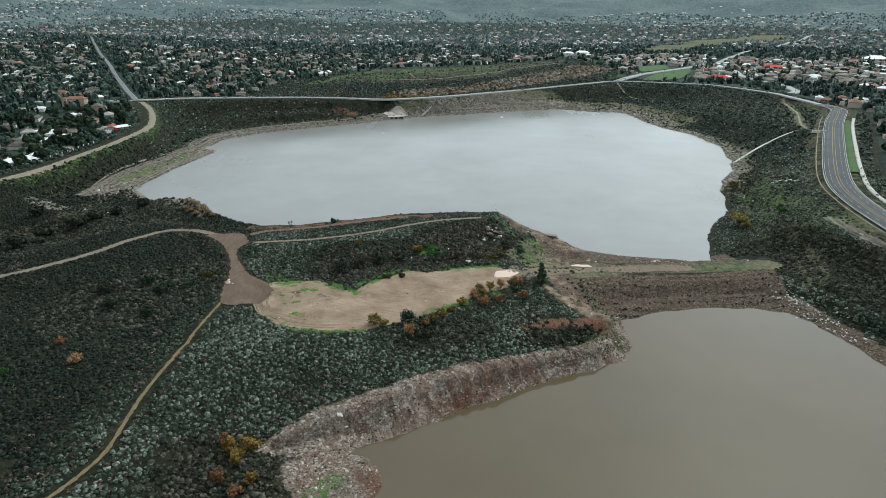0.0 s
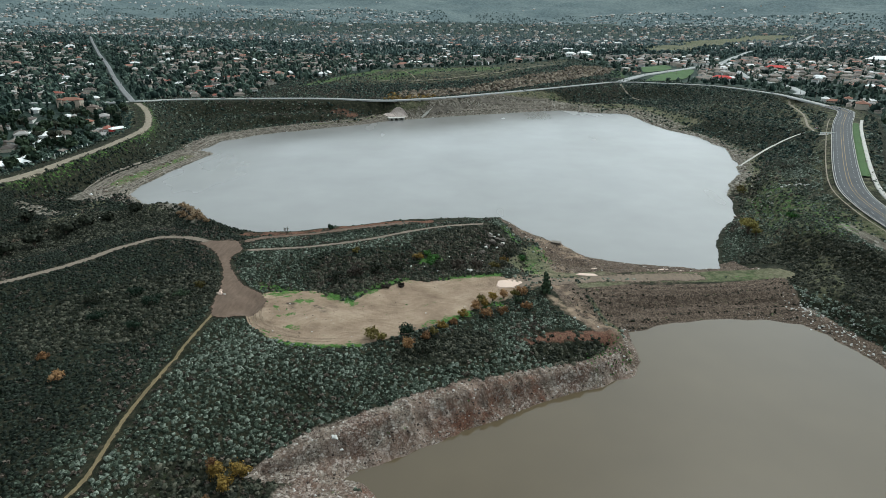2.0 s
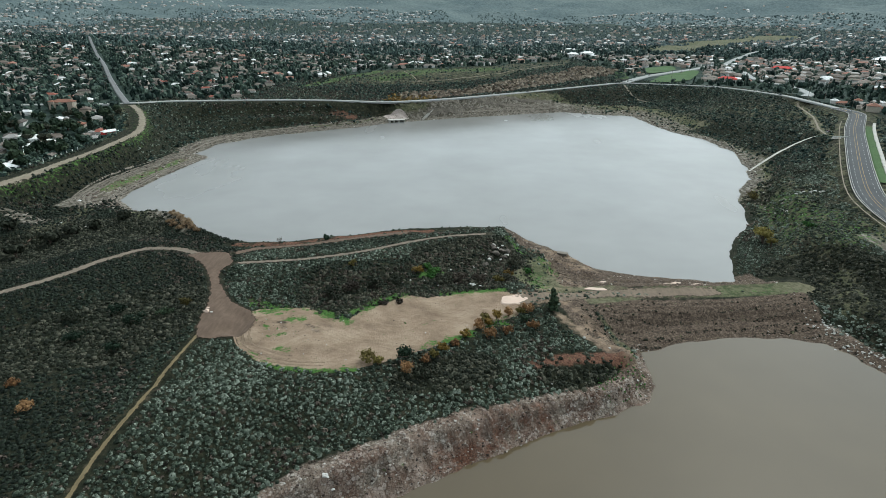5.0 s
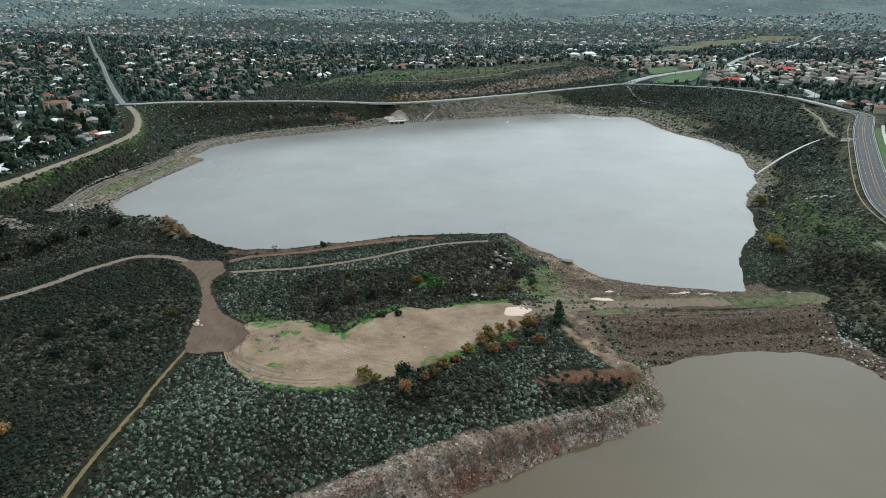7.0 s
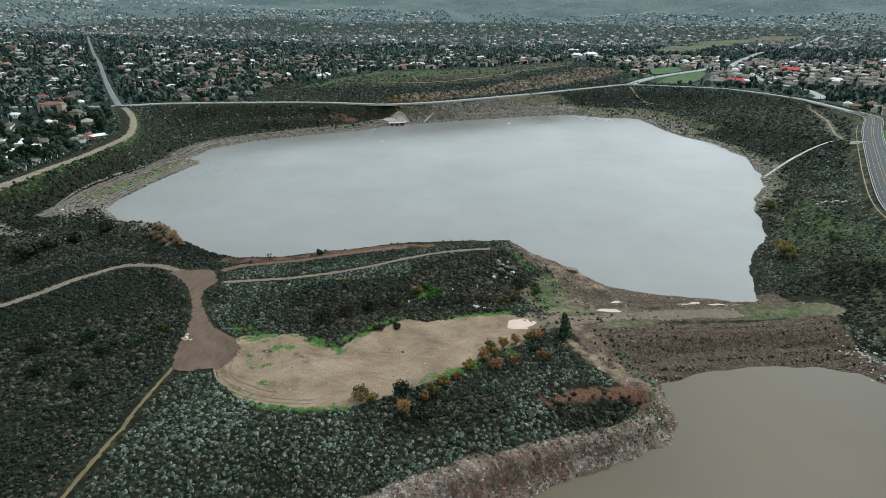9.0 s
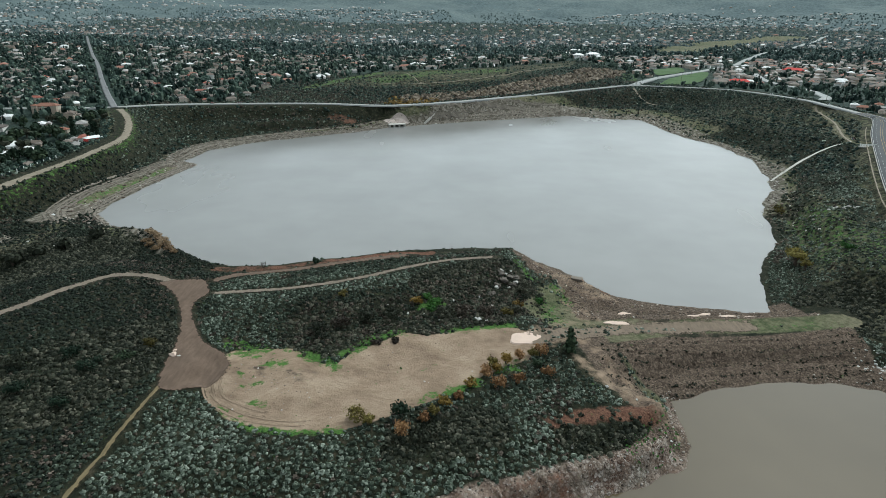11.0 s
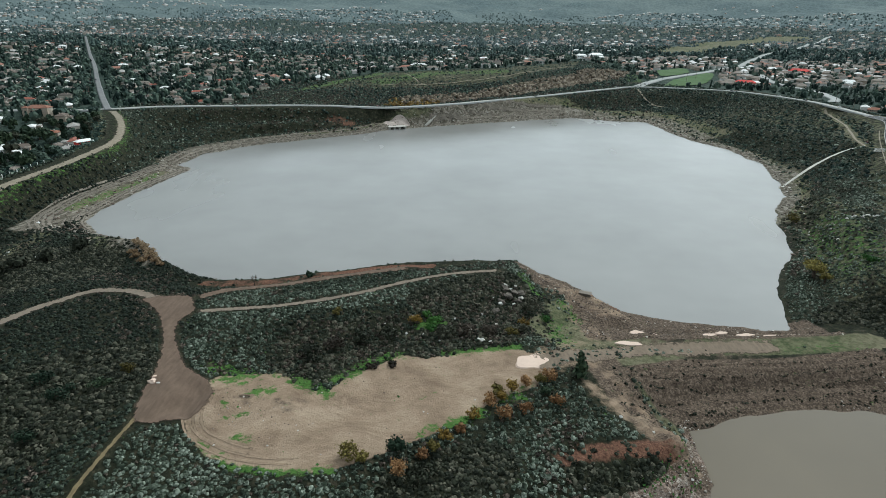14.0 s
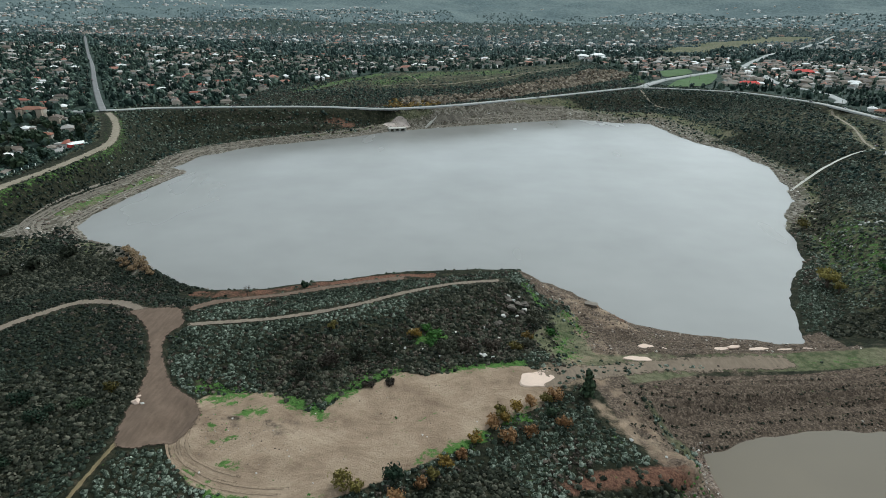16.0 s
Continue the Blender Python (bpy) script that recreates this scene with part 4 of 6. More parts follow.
# ---- plants ----
def clump(seed, leaves, rx, ry, rz, size, core=True, base=0.0, shape="dome", fill=False):
    """A template of a plant: many small leaf tufts round an uneven body. Returns points and quads."""
    r = np.random.RandomState(seed)
    th, u = r.rand(leaves) * 2 * np.pi, r.rand(leaves)
    if shape == "dome":
        el = np.arcsin(u ** 0.8)
    elif shape == "ball":
        el = np.arcsin(u * 1.7 - 0.7)
    else:
        el = np.arcsin(u * 1.9 - 0.9)
    lobes = 0.78 + 0.22 * np.sin(3 * th + r.rand() * 6) * np.cos(2 * el + r.rand() * 6) + (r.rand(leaves) - 0.5) * 0.35
    d = np.stack([np.cos(el) * np.cos(th), np.cos(el) * np.sin(th), np.sin(el)], 1)
    if fill:
        lobes = lobes * (0.35 + 0.75 * r.rand(leaves) ** 0.6)
    c = d * lobes[:, None] * (rx, ry, rz)
    if shape == "cone":
        k = np.clip((c[:, 2] / rz + 1) / 2, 0, 1)
        c[:, :2] *= (1.25 - 1.05 * k)[:, None]
    c[:, 2] += base
    n = d + (r.rand(leaves, 3) - 0.5) * 1.1
    n /= np.linalg.norm(n, axis=1)[:, None]
    a = np.cross(n, r.rand(leaves, 3) - 0.5)
    a /= np.linalg.norm(a, axis=1)[:, None]
    b = np.cross(n, a)
    s = size * (0.6 + 0.8 * r.rand(leaves))[:, None]
    V = np.stack([c - a * s - b * s * 0.6, c + a * s * 0.7 - b * s, c + a * s + b * s * 0.7, c - a * s * 0.6 + b * s], 1).reshape(-1, 3)
    Q = np.arange(leaves * 4).reshape(-1, 4)
    if core:
        k = 3
        ang = np.arange(k) / k * 2 * np.pi
        rings = []
        low = -0.9 if shape != "dome" else -0.15
        for t, w in ((low, 0.6), (0.3, 0.74), (0.78, 0.15)):
            j = 0.85 + 0.3 * r.rand(k)
            if shape == "cone":
                w = w * (1.2 - 0.8 * (t + 1) / 2)
            rings.append(np.stack([np.cos(ang) * rx * w * j, np.sin(ang) * ry * w * j, np.full(k, rz * t + base)], 1))
        n0 = len(V)
        V = np.concatenate([V] + rings)
        q = []
        for m in range(2):
            for i in range(k):
                q.append((n0 + m * k + i, n0 + m * k + (i + 1) % k, n0 + (m + 1) * k + (i + 1) % k, n0 + (m + 1) * k + i))
        Q = np.concatenate([Q, np.array(q)])
    return V, Q


def scatter(name, templates, P, scale, tint, material, label, category, seed=1, sink=0.1, kind="stuff", zs=None, vary=0.7):
    """Many plants joined into one mesh: a template at each place, turned and scaled."""
    r = np.random.RandomState(seed)
    z = height(P[:, 0], P[:, 1]) if zs is None else zs
    pick, turn = r.randint(0, len(templates), len(P)), r.rand(len(P)) * 2 * np.pi
    Vs, Qs, T, n = [], [], [], 0
    for t, (V, Q) in enumerate(templates):
        k = np.where(pick == t)[0]
        if not len(k):
            continue
        c, s = np.cos(turn[k])[:, None], np.sin(turn[k])[:, None]
        sc = scale[k][:, None]
        tall = (0.8 + 0.4 * r.rand(len(k)))[:, None]
        x = (V[:, 0] * c - V[:, 1] * s) * sc + P[k, 0][:, None]
        y = (V[:, 0] * s + V[:, 1] * c) * sc + P[k, 1][:, None]
        w = V[:, 2] * sc * tall + (z[k] - sink)[:, None]
        Vs.append(np.stack([x, y, w], 2).reshape(-1, 3))
        Qs.append((Q[None] + (np.arange(len(k)) * len(V))[:, None, None] + n).reshape(-1, 4))
        # each tuft is darker or paler at random
        spread = np.repeat(r.rand(len(k), len(V) // 4 + 1) ** 1.6, 4, 1)[:, :len(V)]
        T.append(np.clip(tint[k][:, None] + vary * (spread - 0.38), 0, 1).ravel())
        n += len(k) * len(V)
    ob = sheet(name, np.concatenate(Vs), np.concatenate(Qs), material, None, attrs={"tint": np.concatenate(T)})
    return tagged(ob, label, category, kind=kind)


def jittered(x0, x1, y0, y1, step, seed):
    r = np.random.RandomState(seed)
    a, b = np.meshgrid(np.arange(x0, x1, step), np.arange(y0, y1, step))
    P = np.stack([a.ravel(), b.ravel()], 1)
    return P + (r.rand(len(P), 2) - 0.5) * step * 0.95


def in_view(P, margin=1.0):
    """The stretch of land in front, wide enough for the whole flight."""
    return np.abs(P[:, 0] + 0.055 * P[:, 1]) < (0.80 * P[:, 1] + 45) * margin


def mound(seed, rings, seg, leaves, size, lump=0.3, flat=0.9):
    """A rounded shrub: a lumpy dome with leaf tufts standing out of it."""
    r = np.random.RandomState(seed)
    V, Q = clump(seed + 500, leaves, 1.0, 0.92, flat, size, False)
    n0, rows = len(V), []
    a = np.arange(seg) / seg * 2 * np.pi
    for i in range(rings + 1):
        el = -0.12 + (1.5 + 0.12) * i / rings
        w = 1 + lump * (r.rand(seg) - 0.6)
        b = a + (0.5 * (i % 2) + 0.25 * (r.rand(seg) - 0.5)) * 2 * np.pi / seg
        rows.append(np.stack([np.cos(b) * np.cos(el) * w, np.sin(b) * np.cos(el) * w * 0.92, np.sin(el) * flat * w - 0.05], 1))
    q = [(n0 + i * seg + k, n0 + i * seg + (k + 1) % seg, n0 + (i + 1) * seg + (k + 1) % seg, n0 + (i + 1) * seg + k) for i in range(rings) for k in range(seg)]
    return np.concatenate([V] + rows), np.concatenate([Q, np.array(q)])


SHRUBS = [mound(s, 2, 6, 12, 0.26, 0.6, 0.85) for s in range(13)]
SHRUBS_BACK = [mound(60 + s, 2, 5, 7, 0.32, 0.6, 0.85) for s in range(7)]
LOOSE = [clump(20 + s, 18, 1.0, 0.85, 1.0, 0.26, False) for s in range(5)]
SMALL = [mound(40 + s, 2, 4, 4, 0.42, 0.6) for s in range(7)]
TUFTS = [clump(90 + s, 7, 1.0, 1.0, 0.8, 0.5, False) for s in range(5)]


def open_land(P):
    m = layers(P)
    bare = np.maximum.reduce([m["rock"], m["brown"], m["tan"] * np.where(P[:, 1] > 345, 1.3, 0.8), m["dirt"], m["grass"] * 0.9, m["dry"] * 0.75, m["red"] * 0.8, near(P, [(-250, 385), (-248, 400), (-244, 440), (-240, 490), (-243, 515)], 11, 4) * 1.2])
    wet = np.minimum(signed(P, UPPER_SHORE), signed(P, LOWER_SHORE))
    return bare, m["flat"], wet


def dark_part(P):
    """Hollows and slopes where darker brush stands."""
    return np.maximum.reduce([near(P, [(-55, 236), (-30, 243), (0, 262), (12, 270)], 13, 8), near(P, [(-20, 270), (5, 285)], 9, 6), near(P, [(-190, 300), (-215, 275), (-235, 255)], 22, 12),
                              near(P, [(-122, 200), (-140, 190)], 18, 12) * 0.85, near(P, [(-108, 205), (-112, 222)], 7, 6) * 0.7, near(P, [(-62, 119), (-58, 104)], 13, 8) * 0.9, near(P, [(150, 285), (156, 268), (165, 255), (172, 235)], 16, 10), near(P, [(190, 400), (205, 440)], 18, 14) * 0.45,
                              near(P, [(28, 192), (45, 196)], 6, 4), near(P, [(-20, 180), (0, 190)], 6, 5) * 0.8])


P = np.concatenate([jittered(-310, 245, 84, 335, 1.26, 3), jittered(112, 262, 335, 470, 2.1, 55), jittered(-300, -140, 335, 470, 2.1, 56)])
P = P[in_view(P) & (P[:, 0] < np.interp(P[:, 1], [300, 400, 508], [232, 258, 320])) & (P[:, 0] > -312)]
bare, clear, wet = open_land(P)
r0 = np.random.RandomState(8)
patch = value_noise(P[:, 0], P[:, 1], 16, 3)
bank_edge = np.where(P[:, 1] < np.interp(P[:, 0], [-112, -90, -73, -52, -30], [272, 276, 284, 293, 299]), 20, dist(P, [(-112, 280), (-90, 283), (-73, 292), (-52, 300), (-30, 306), (5, 318)]))
keep = (dist(P, [(44, 266), (66, 267), (136, 278)]) > 11) & (dist(P, [(28, 230), (29, 228)]) > 3.2) & (dist(P, [(32, 230), (40, 217), (49, 206), (57, 203)]) > 4.0 + 3 * r0.rand(len(P))) & (clear > 0.6) & (wet > 2.5) & ((bank_edge > 7) | (r0.rand(len(P)) < 0.06)) & (r0.rand(len(P)) > bare * 1.15) & (r0.rand(len(P)) < 0.97 - 0.35 * (patch < 0.36))
P, patch = P[keep], patch[keep]
dark = dark_part(P) + (value_noise(P[:, 0] + 300, P[:, 1], 30, 3) - 0.5) * 1.2
rr = np.random.RandomState(9)
is_dark = dark > 0.5
hollow = near(P, [(-55, 240), (-30, 247), (0, 264), (10, 278)], 14, 6)
lot_dice = rr.rand(len(P))
is_brown = ~is_dark & (rr.rand(len(P)) < 0.045 + 0.25 * (value_noise(P[:, 0], P[:, 1] + 90, 22, 2) > 0.68))
is_brown |= is_dark & (lot_dice < 0.34 * hollow + 0.2 * near(P, [(-62, 119), (-58, 104)], 13, 8))
is_dark &= ~is_brown & ~((hollow > 0.5) & (lot_dice > 0.84))
sage = ~is_dark & ~is_brown
size = (0.62 + 0.5 * rr.rand(len(P)) ** 2) * np.where(P[:, 1] > 335, 1.45, 1.0)
region = np.clip((-P[:, 0] - 92) / 20, 0, 1) * -0.5 + 0.03 * np.clip((200 - P[:, 1]) / 20, 0, 1) * (P[:, 0] > -92) + 0.05 * np.clip((P[:, 0] + 25) / 25, 0, 1)
pale = np.clip(region + 0.19 + 0.6 * (value_noise(P[:, 0], P[:, 1], 24, 3) - 0.35) + 0.34 * rr.rand(len(P)), 0, 1)
pale = np.where(hollow > 0.5, 0.3 * rr.rand(len(P)), pale)
back = P[:, 1] > 275
shade = rr.rand(len(P)) ** 1.5
for far_off, shapes, loose in ((False, SHRUBS, SHRUBS + LOOSE), (True, SHRUBS_BACK, SHRUBS_BACK)):
    g = sage & (back == far_off)
    scatter("scrub", shapes, P[g], size[g], pale[g], SAGE, "dense grey-green coastal sage shrubs covering the slopes", "shrubs", 11)
    g = is_dark & (back == far_off)
    scatter("scrub", loose, P[g], size[g] * 1.15, np.clip(shade[g] + 0.16 * hollow[g], 0, 1), DARK_SCRUB, "dark olive brush in the hollows and on shaded slopes", "shrubs", 12)
scatter("scrub", LOOSE, P[is_brown], size[is_brown], rr.rand(is_brown.sum()), BROWN_SCRUB, "bare brown twiggy bushes among the sage", "shrubs", 13)

# banks and hillsides further off
P = jittered(-420, 460, 335, 1000, 2.95, 4)
P = P[in_view(P) & ~((P[:, 1] < 470) & (((P[:, 0] > 112) & (P[:, 0] < 262)) | ((P[:, 0] > -286) & (P[:, 0] < -140))))]
bare, clear, wet = open_land(P)
town_west = (P[:, 0] < np.interp(P[:, 1], [330, 365, 437, 500, 606], [-303, -297, -297, -299, -350])) | (P[:, 1] > 1250)
town_east = P[:, 0] > np.interp(P[:, 1], [300, 400, 508, 616, 745, 815, 1000], [232, 258, 320, 380, 396, 388, 270])
sparse = dist(P, [(235, 770), (290, 740), (330, 690), (330, 620)]) < 75
keep = (~sparse | (r0.rand(len(P)) < 0.92)) & (clear > 1) & (dist(P, [(x0 + 5, y0) for x0, y0 in BERM]) > 5.5) & (wet > 4) & (dist(P, [(-104, 722), (-108, 742)]) > 24) & (r0.rand(len(P)) > bare * 1.0) & ~town_west & ~town_east & ((signed(P, GRASS_SLOPE) > 5) | (r0.rand(len(P)) < 0.45)) & (dist(P, EAST_ROAD) > 15)
P = P[keep]
size = 0.85 + 1.1 * rr.rand(len(P)) ** 2.5
brownish = (P[:, 1] > 640) & (P[:, 0] < 200) & (rr.rand(len(P)) < 0.3)
lush = ~brownish & (rr.rand(len(P)) < np.where(P[:, 0] < -180, 0.15, 0.4))
plain = ~brownish & ~lush
scatter("scrub", SMALL, P[plain], size[plain], np.clip(0.16 + 0.48 * rr.rand(plain.sum()), 0, 1), SAGE, "grey-green scrub on the far banks and embankment", "shrubs", 14)
scatter("scrub", SMALL, P[lush], size[lush] * 1.2, 0.62 * rr.rand(lush.sum()), FAR_LEAF, "dark green brush on the hillside above the lake", "shrubs", 15)
scatter("scrub", SMALL, P[brownish], size[brownish], rr.rand(brownish.sum()) * 0.7, BROWN_SCRUB, "brown dry brush along the far shore", "shrubs", 16)

P = jittered(-430, -280, 325, 690, 3.4, 57)
strip_d = dist(P, [(x0 - 27, y0) for x0, y0 in BERM])
P = P[in_view(P, 1.05) & (strip_d < 18) & (dist(P, BERM) > 9.5)]
scatter("hedge_scrub", SMALL, P, 0.9 + 1.9 * rr.rand(len(P)) ** 2, rr.rand(len(P)), FAR_LEAF, "dark hedges and brush behind the embankment", "shrubs", 58)

# a belt of leafless willows below the far slope
P = jittered(-110, 260, 830, 1230, 6.5, 6)
belt = dist(P, [(-90, 835), (0, 895), (80, 985), (175, 1090), (205, 1180)])
P = P[(belt < 40) & (rr.rand(len(P)) < 0.9)]
scatter("willow_thicket", SMALL, P, 2.6 + 2.2 * rr.rand(len(P)), rr.rand(len(P)), WILLOW_TWIG, "belt of leafless brown willows behind the far road", "trees", 17)
# brush on the slope behind it
P = jittered(-270, 300, 830, 1420, 5.5, 59)
ok = (signed(P, [(-265, 850), (-220, 985), (-170, 1066), (-90, 1105), (0, 1160), (190, 1415), (240, 1330), (260, 1180), (235, 1040), (222, 1020), (82, 895), (-87, 765), (-248, 730)]) < -4)
ok &= ((signed(P, GRASS_SLOPE) > 2) & (rr.rand(len(P)) < 0.8)) | (rr.rand(len(P)) < 0.16)
ok &= dist(P, [(-150, 930), (-60, 985), (40, 1075), (150, 1250)]) > 5
P = P[ok & (dist(P, FAR_ROAD) > 12)]
scatter("scrub", SMALL, P, 1.1 + 1.8 * rr.rand(len(P)) ** 2, rr.rand(len(P)), FAR_LEAF, "grey-green brush on the slope behind the far road", "shrubs", 60)
tagged(ribbon("path", [(-150, 930), (-60, 985), (40, 1075), (150, 1250)], 3.5, DIRT_BERM, 0.9, 6.0, 0.6), "pale trail across the grassy slope", "path", kind="structure")
tagged(ribbon("path", [(-130, 1040), (-110, 1000), (-95, 965), (-60, 985)], 3.0, DIRT_BERM, 0.9, 6.0, 0.6), "pale trail down the grassy slope", "path", kind="structure")
P = jittered(-120, -60, 800, 850, 7, 7)
scatter("willow_thicket", SMALL, P, 2.6 + 1.6 * rr.rand(len(P)), 0.4 * rr.rand(len(P)), GOLD_LEAF, "yellowing willows beside the far road", "trees", 18)

# stone ledges left by falling water along the west shore
WEST_SHORE = [(-197, 359), (-213, 364), (-231, 382), (-235, 405), (-235, 447), (-231, 483), (-228, 505)]
NORTH_SHORE = [(-246, 522), (-242, 564), (-217, 603), (-173, 639), (-130, 670), (-103, 703)]
FAR_SHORE = [(-60, 728), (-11, 757), (54, 790), (104, 814)]
for shore_line, gaps in ((WEST_SHORE[1:], (1.8, 4.2, 6.6, 17.0, 20.0, 23.0, 26.5)), (NORTH_SHORE, (2.0, 5.5, 9.5, 14.0)), (FAR_SHORE, (4.0, 10.0, 17.0, 24.0, 31.0))):
    for k, gap in enumerate(gaps):
        width = (2.2 + 1.2 * (k % 2)) * (1.7 if shore_line is FAR_SHORE else 1.0)
        tagged(ribbon("bank_ledge", shore_line, width, LEDGE, 0.35, 1.5, 1.0, 4, -gap), "pale stony ledge along the drawn-down lake shore", "bank", kind="structure")

# low weeds on bare ground and the dam
P = jittered(40, 140, 216, 262, 0.9, 8)
face = layers(P)["brown"]
rows = 0.5 + 0.5 * np.sin((P[:, 1] - 0.2 * P[:, 0]) * 1.5)
P = P[(face > 0.6) & (rr.rand(len(P)) < 0.04 + 0.75 * rows ** 4 * np.clip((250 - P[:, 1] + 0.22 * (P[:, 0] - 60)) / 12, 0.1, 1)) & (signed(P, LOWER_SHORE) > 0.5)]
scatter("weeds", TUFTS, P, 0.22 + 0.4 * rr.rand(len(P)) ** 2, 0.3 * rr.rand(len(P)), DARK_SCRUB, "low dark weeds in rows on the dam face", "weeds", 19)
P = np.concatenate([jittered(-90, 60, 178, 330, 0.95, 9), jittered(120, 240, 200, 420, 2.6, 10)])
cov = layers(P)
wild = np.maximum(cov["grass"], cov["dry"])
P = P[(wild > 0.35) & (cov["dirt"] < 0.5) & (rr.rand(len(P)) < 0.3) & (signed(P, UPPER_SHORE) > 2) & (signed(P, LOWER_SHORE) > 2) & (cov["flat"] > 0.3)]
green = layers(P)["grass"] > 0.35
if green.any():
    scatter("weeds", TUFTS, P[green], 0.22 + 0.28 * rr.rand(green.sum()), rr.rand(green.sum()), LIME_LEAF, "fresh green weeds round the dirt lot", "weeds", 20, 0.05)
scatter("weeds", TUFTS, P[~green], 0.1 + 0.18 * rr.rand((~green).sum()), 0.7 * rr.rand((~green).sum()), DARK_SCRUB, "low olive weeds on the open slope", "weeds", 21, 0.05)


# ---- stones of the banks ----
def pebble(seed):
    r = np.random.RandomState(seed)
    V = np.array([(x, y, z) for x in (-1, 1) for y in (-1, 1) for z in (-0.6, 0.6)], float) * (0.55 + 0.5 * r.rand(8, 1)) * (1, 0.8 + 0.3 * r.rand(), 0.8)
    Q = np.array([(0, 1, 3, 2), (4, 6, 7, 5), (0, 4, 5, 1), (2, 3, 7, 6), (0, 2, 6, 4), (1, 5, 7, 3)])
    return V, Q


PEBBLES = [pebble(s) for s in range(9)]
P = np.concatenate([jittered(-60, 64, 112, 225, 0.52, 11), jittered(112, 152, 190, 262, 0.8, 12)])
cov = layers(P)
P = P[(cov["rock"] > 0.5) & (rr.rand(len(P)) < 0.6) & (signed(P, LOWER_SHORE) > 0.2) & (signed(P, UPPER_SHORE) > 0.2)]
scatter("bank_stones", PEBBLES, P, 0.11 + 0.3 * rr.rand(len(P)) ** 4, rr.rand(len(P)), STONE, "loose pinkish grey stones on the drawn-down banks", "stones", 22, 0.02)
P = jittered(14, 140, 262, 335, 0.75, 13)
P = P[(layers(P)["brown"] > 0.5) & (rr.rand(len(P)) < 0.5) & (signed(P, UPPER_SHORE) > 0.2)]
scatter("bank_stones", PEBBLES, P, 0.14 + 0.34 * rr.rand(len(P)) ** 3, rr.rand(len(P)), RUBBLE, "brown rubble on the upstream side of the dam", "stones", 63, 0.02)
P = jittered(-78, 26, 185, 243, 1.3, 64)
bits = (signed(P, LOT) < -1.5) & (rr.rand(len(P)) < 0.05 + 0.4 * near(P, [(-74, 208), (-68, 202), (-58, 199)], 4, 5))
scatter("lot_stones", PEBBLES, P[bits], 0.09 + 0.16 * rr.rand(bits.sum()) ** 2, rr.rand(bits.sum()), STONE, "small stones and clods strewn over bare dirt", "stones", 65, 0.0)
P = jittered(-78, 26, 185, 243, 1.7, 66)
bits = (signed(P, LOT) < -1.0) & (rr.rand(len(P)) < 0.02 + 0.25 * near(P, [(-74, 212), (-68, 206), (-64, 196)], 4, 5) * value_noise(P[:, 0], P[:, 1], 5))
scatter("weeds", TUFTS, P[bits], 0.16 + 0.3 * rr.rand(bits.sum()) ** 2, rr.rand(bits.sum()), LIME_LEAF, "small tufts of weeds on bare dirt", "weeds", 67, 0.05)
P = np.concatenate([jittered(-265, -215, 345, 560, 2.2, 24), jittered(-215, 240, 345, 830, 2.8, 14)])
up = signed(P, UPPER_SHORE)
P = P[(up > 0.5) & (up < 20) & (rr.rand(len(P)) < 0.7)]
scatter("bank_stones", PEBBLES, P, 0.4 + 0.7 * rr.rand(len(P)) ** 2, rr.rand(len(P)), STONE, "rubble along the upper lake shore", "stones", 23, 0.1)
P = jittered(131, 160, 205, 262, 1.3, 25)
pile = dist(P, [(136, 246), (141, 236), (144, 224), (147, 212)])
P = P[(pile < 6.5) & (rr.rand(len(P)) < 0.55 * np.exp(-pile / 4)) & (signed(P, LOWER_SHORE) > 0.8)]
scatter("white_stones", PEBBLES, P, 0.2 + 0.4 * rr.rand(len(P)) ** 2, rr.rand(len(P)), WHITE_STONE, "white stones strewn down the bank beside the dam", "stones", 26, 0.0)
P = jittered(36, 62, 180, 208, 1.1, 61)
P = P[(dist(P, [(46, 190), (55, 199)]) < 7) & (rr.rand(len(P)) < 0.4) & (signed(P, LOWER_SHORE) > 2)]
scatter("weeds", TUFTS, P, 0.22 + 0.3 * rr.rand(len(P)), rr.rand(len(P)), LIME_LEAF, "green weeds on the tip of the stony bank", "weeds", 62, 0.05)


# ---- single trees and bushes ----
def leaf_mesh(name, V, Q, material, parent, tint, label=""):
    r = np.random.RandomState(len(V))
    t = np.clip(tint + 0.5 * (np.repeat(r.rand(len(V) // 4 + 1), 4)[:len(V)] - 0.5), 0, 1)
    return sheet(name, V, Q, material, parent, label, {"tint": t})


def limb_mesh(segments):
    """Tapered round limbs from (start, end, radius at start, radius at end)."""
    bm = bmesh.new()
    for a, b, ra, rb in segments:
        a, b = Vector(a), Vector(b)
        m = Matrix.Translation((a + b) / 2) @ (b - a).to_track_quat("Z", "Y").to_matrix().to_4x4()
        bmesh.ops.create_cone(bm, cap_ends=True, segments=6, radius1=ra, radius2=rb, depth=(b - a).length, matrix=m)
    return bm


def crown(parts, fill=False):
    """Several leaf clumps joined, each (x, y, z, rx, rz, leaves, leaf size, shape)."""
    Vs, Qs, n = [], [], 0
    for k, (x, y, z, rx, rz, leaves, size, shape) in enumerate(parts):
        V, Q = clump(100 + 7 * k + leaves, leaves, rx, rx, rz, size, not fill, 0.0, shape, fill)
        Vs.append(V + (x, y, z))
        Qs.append(Q + n)
        n += len(V)
    return np.concatenate(Vs), np.concatenate(Qs)


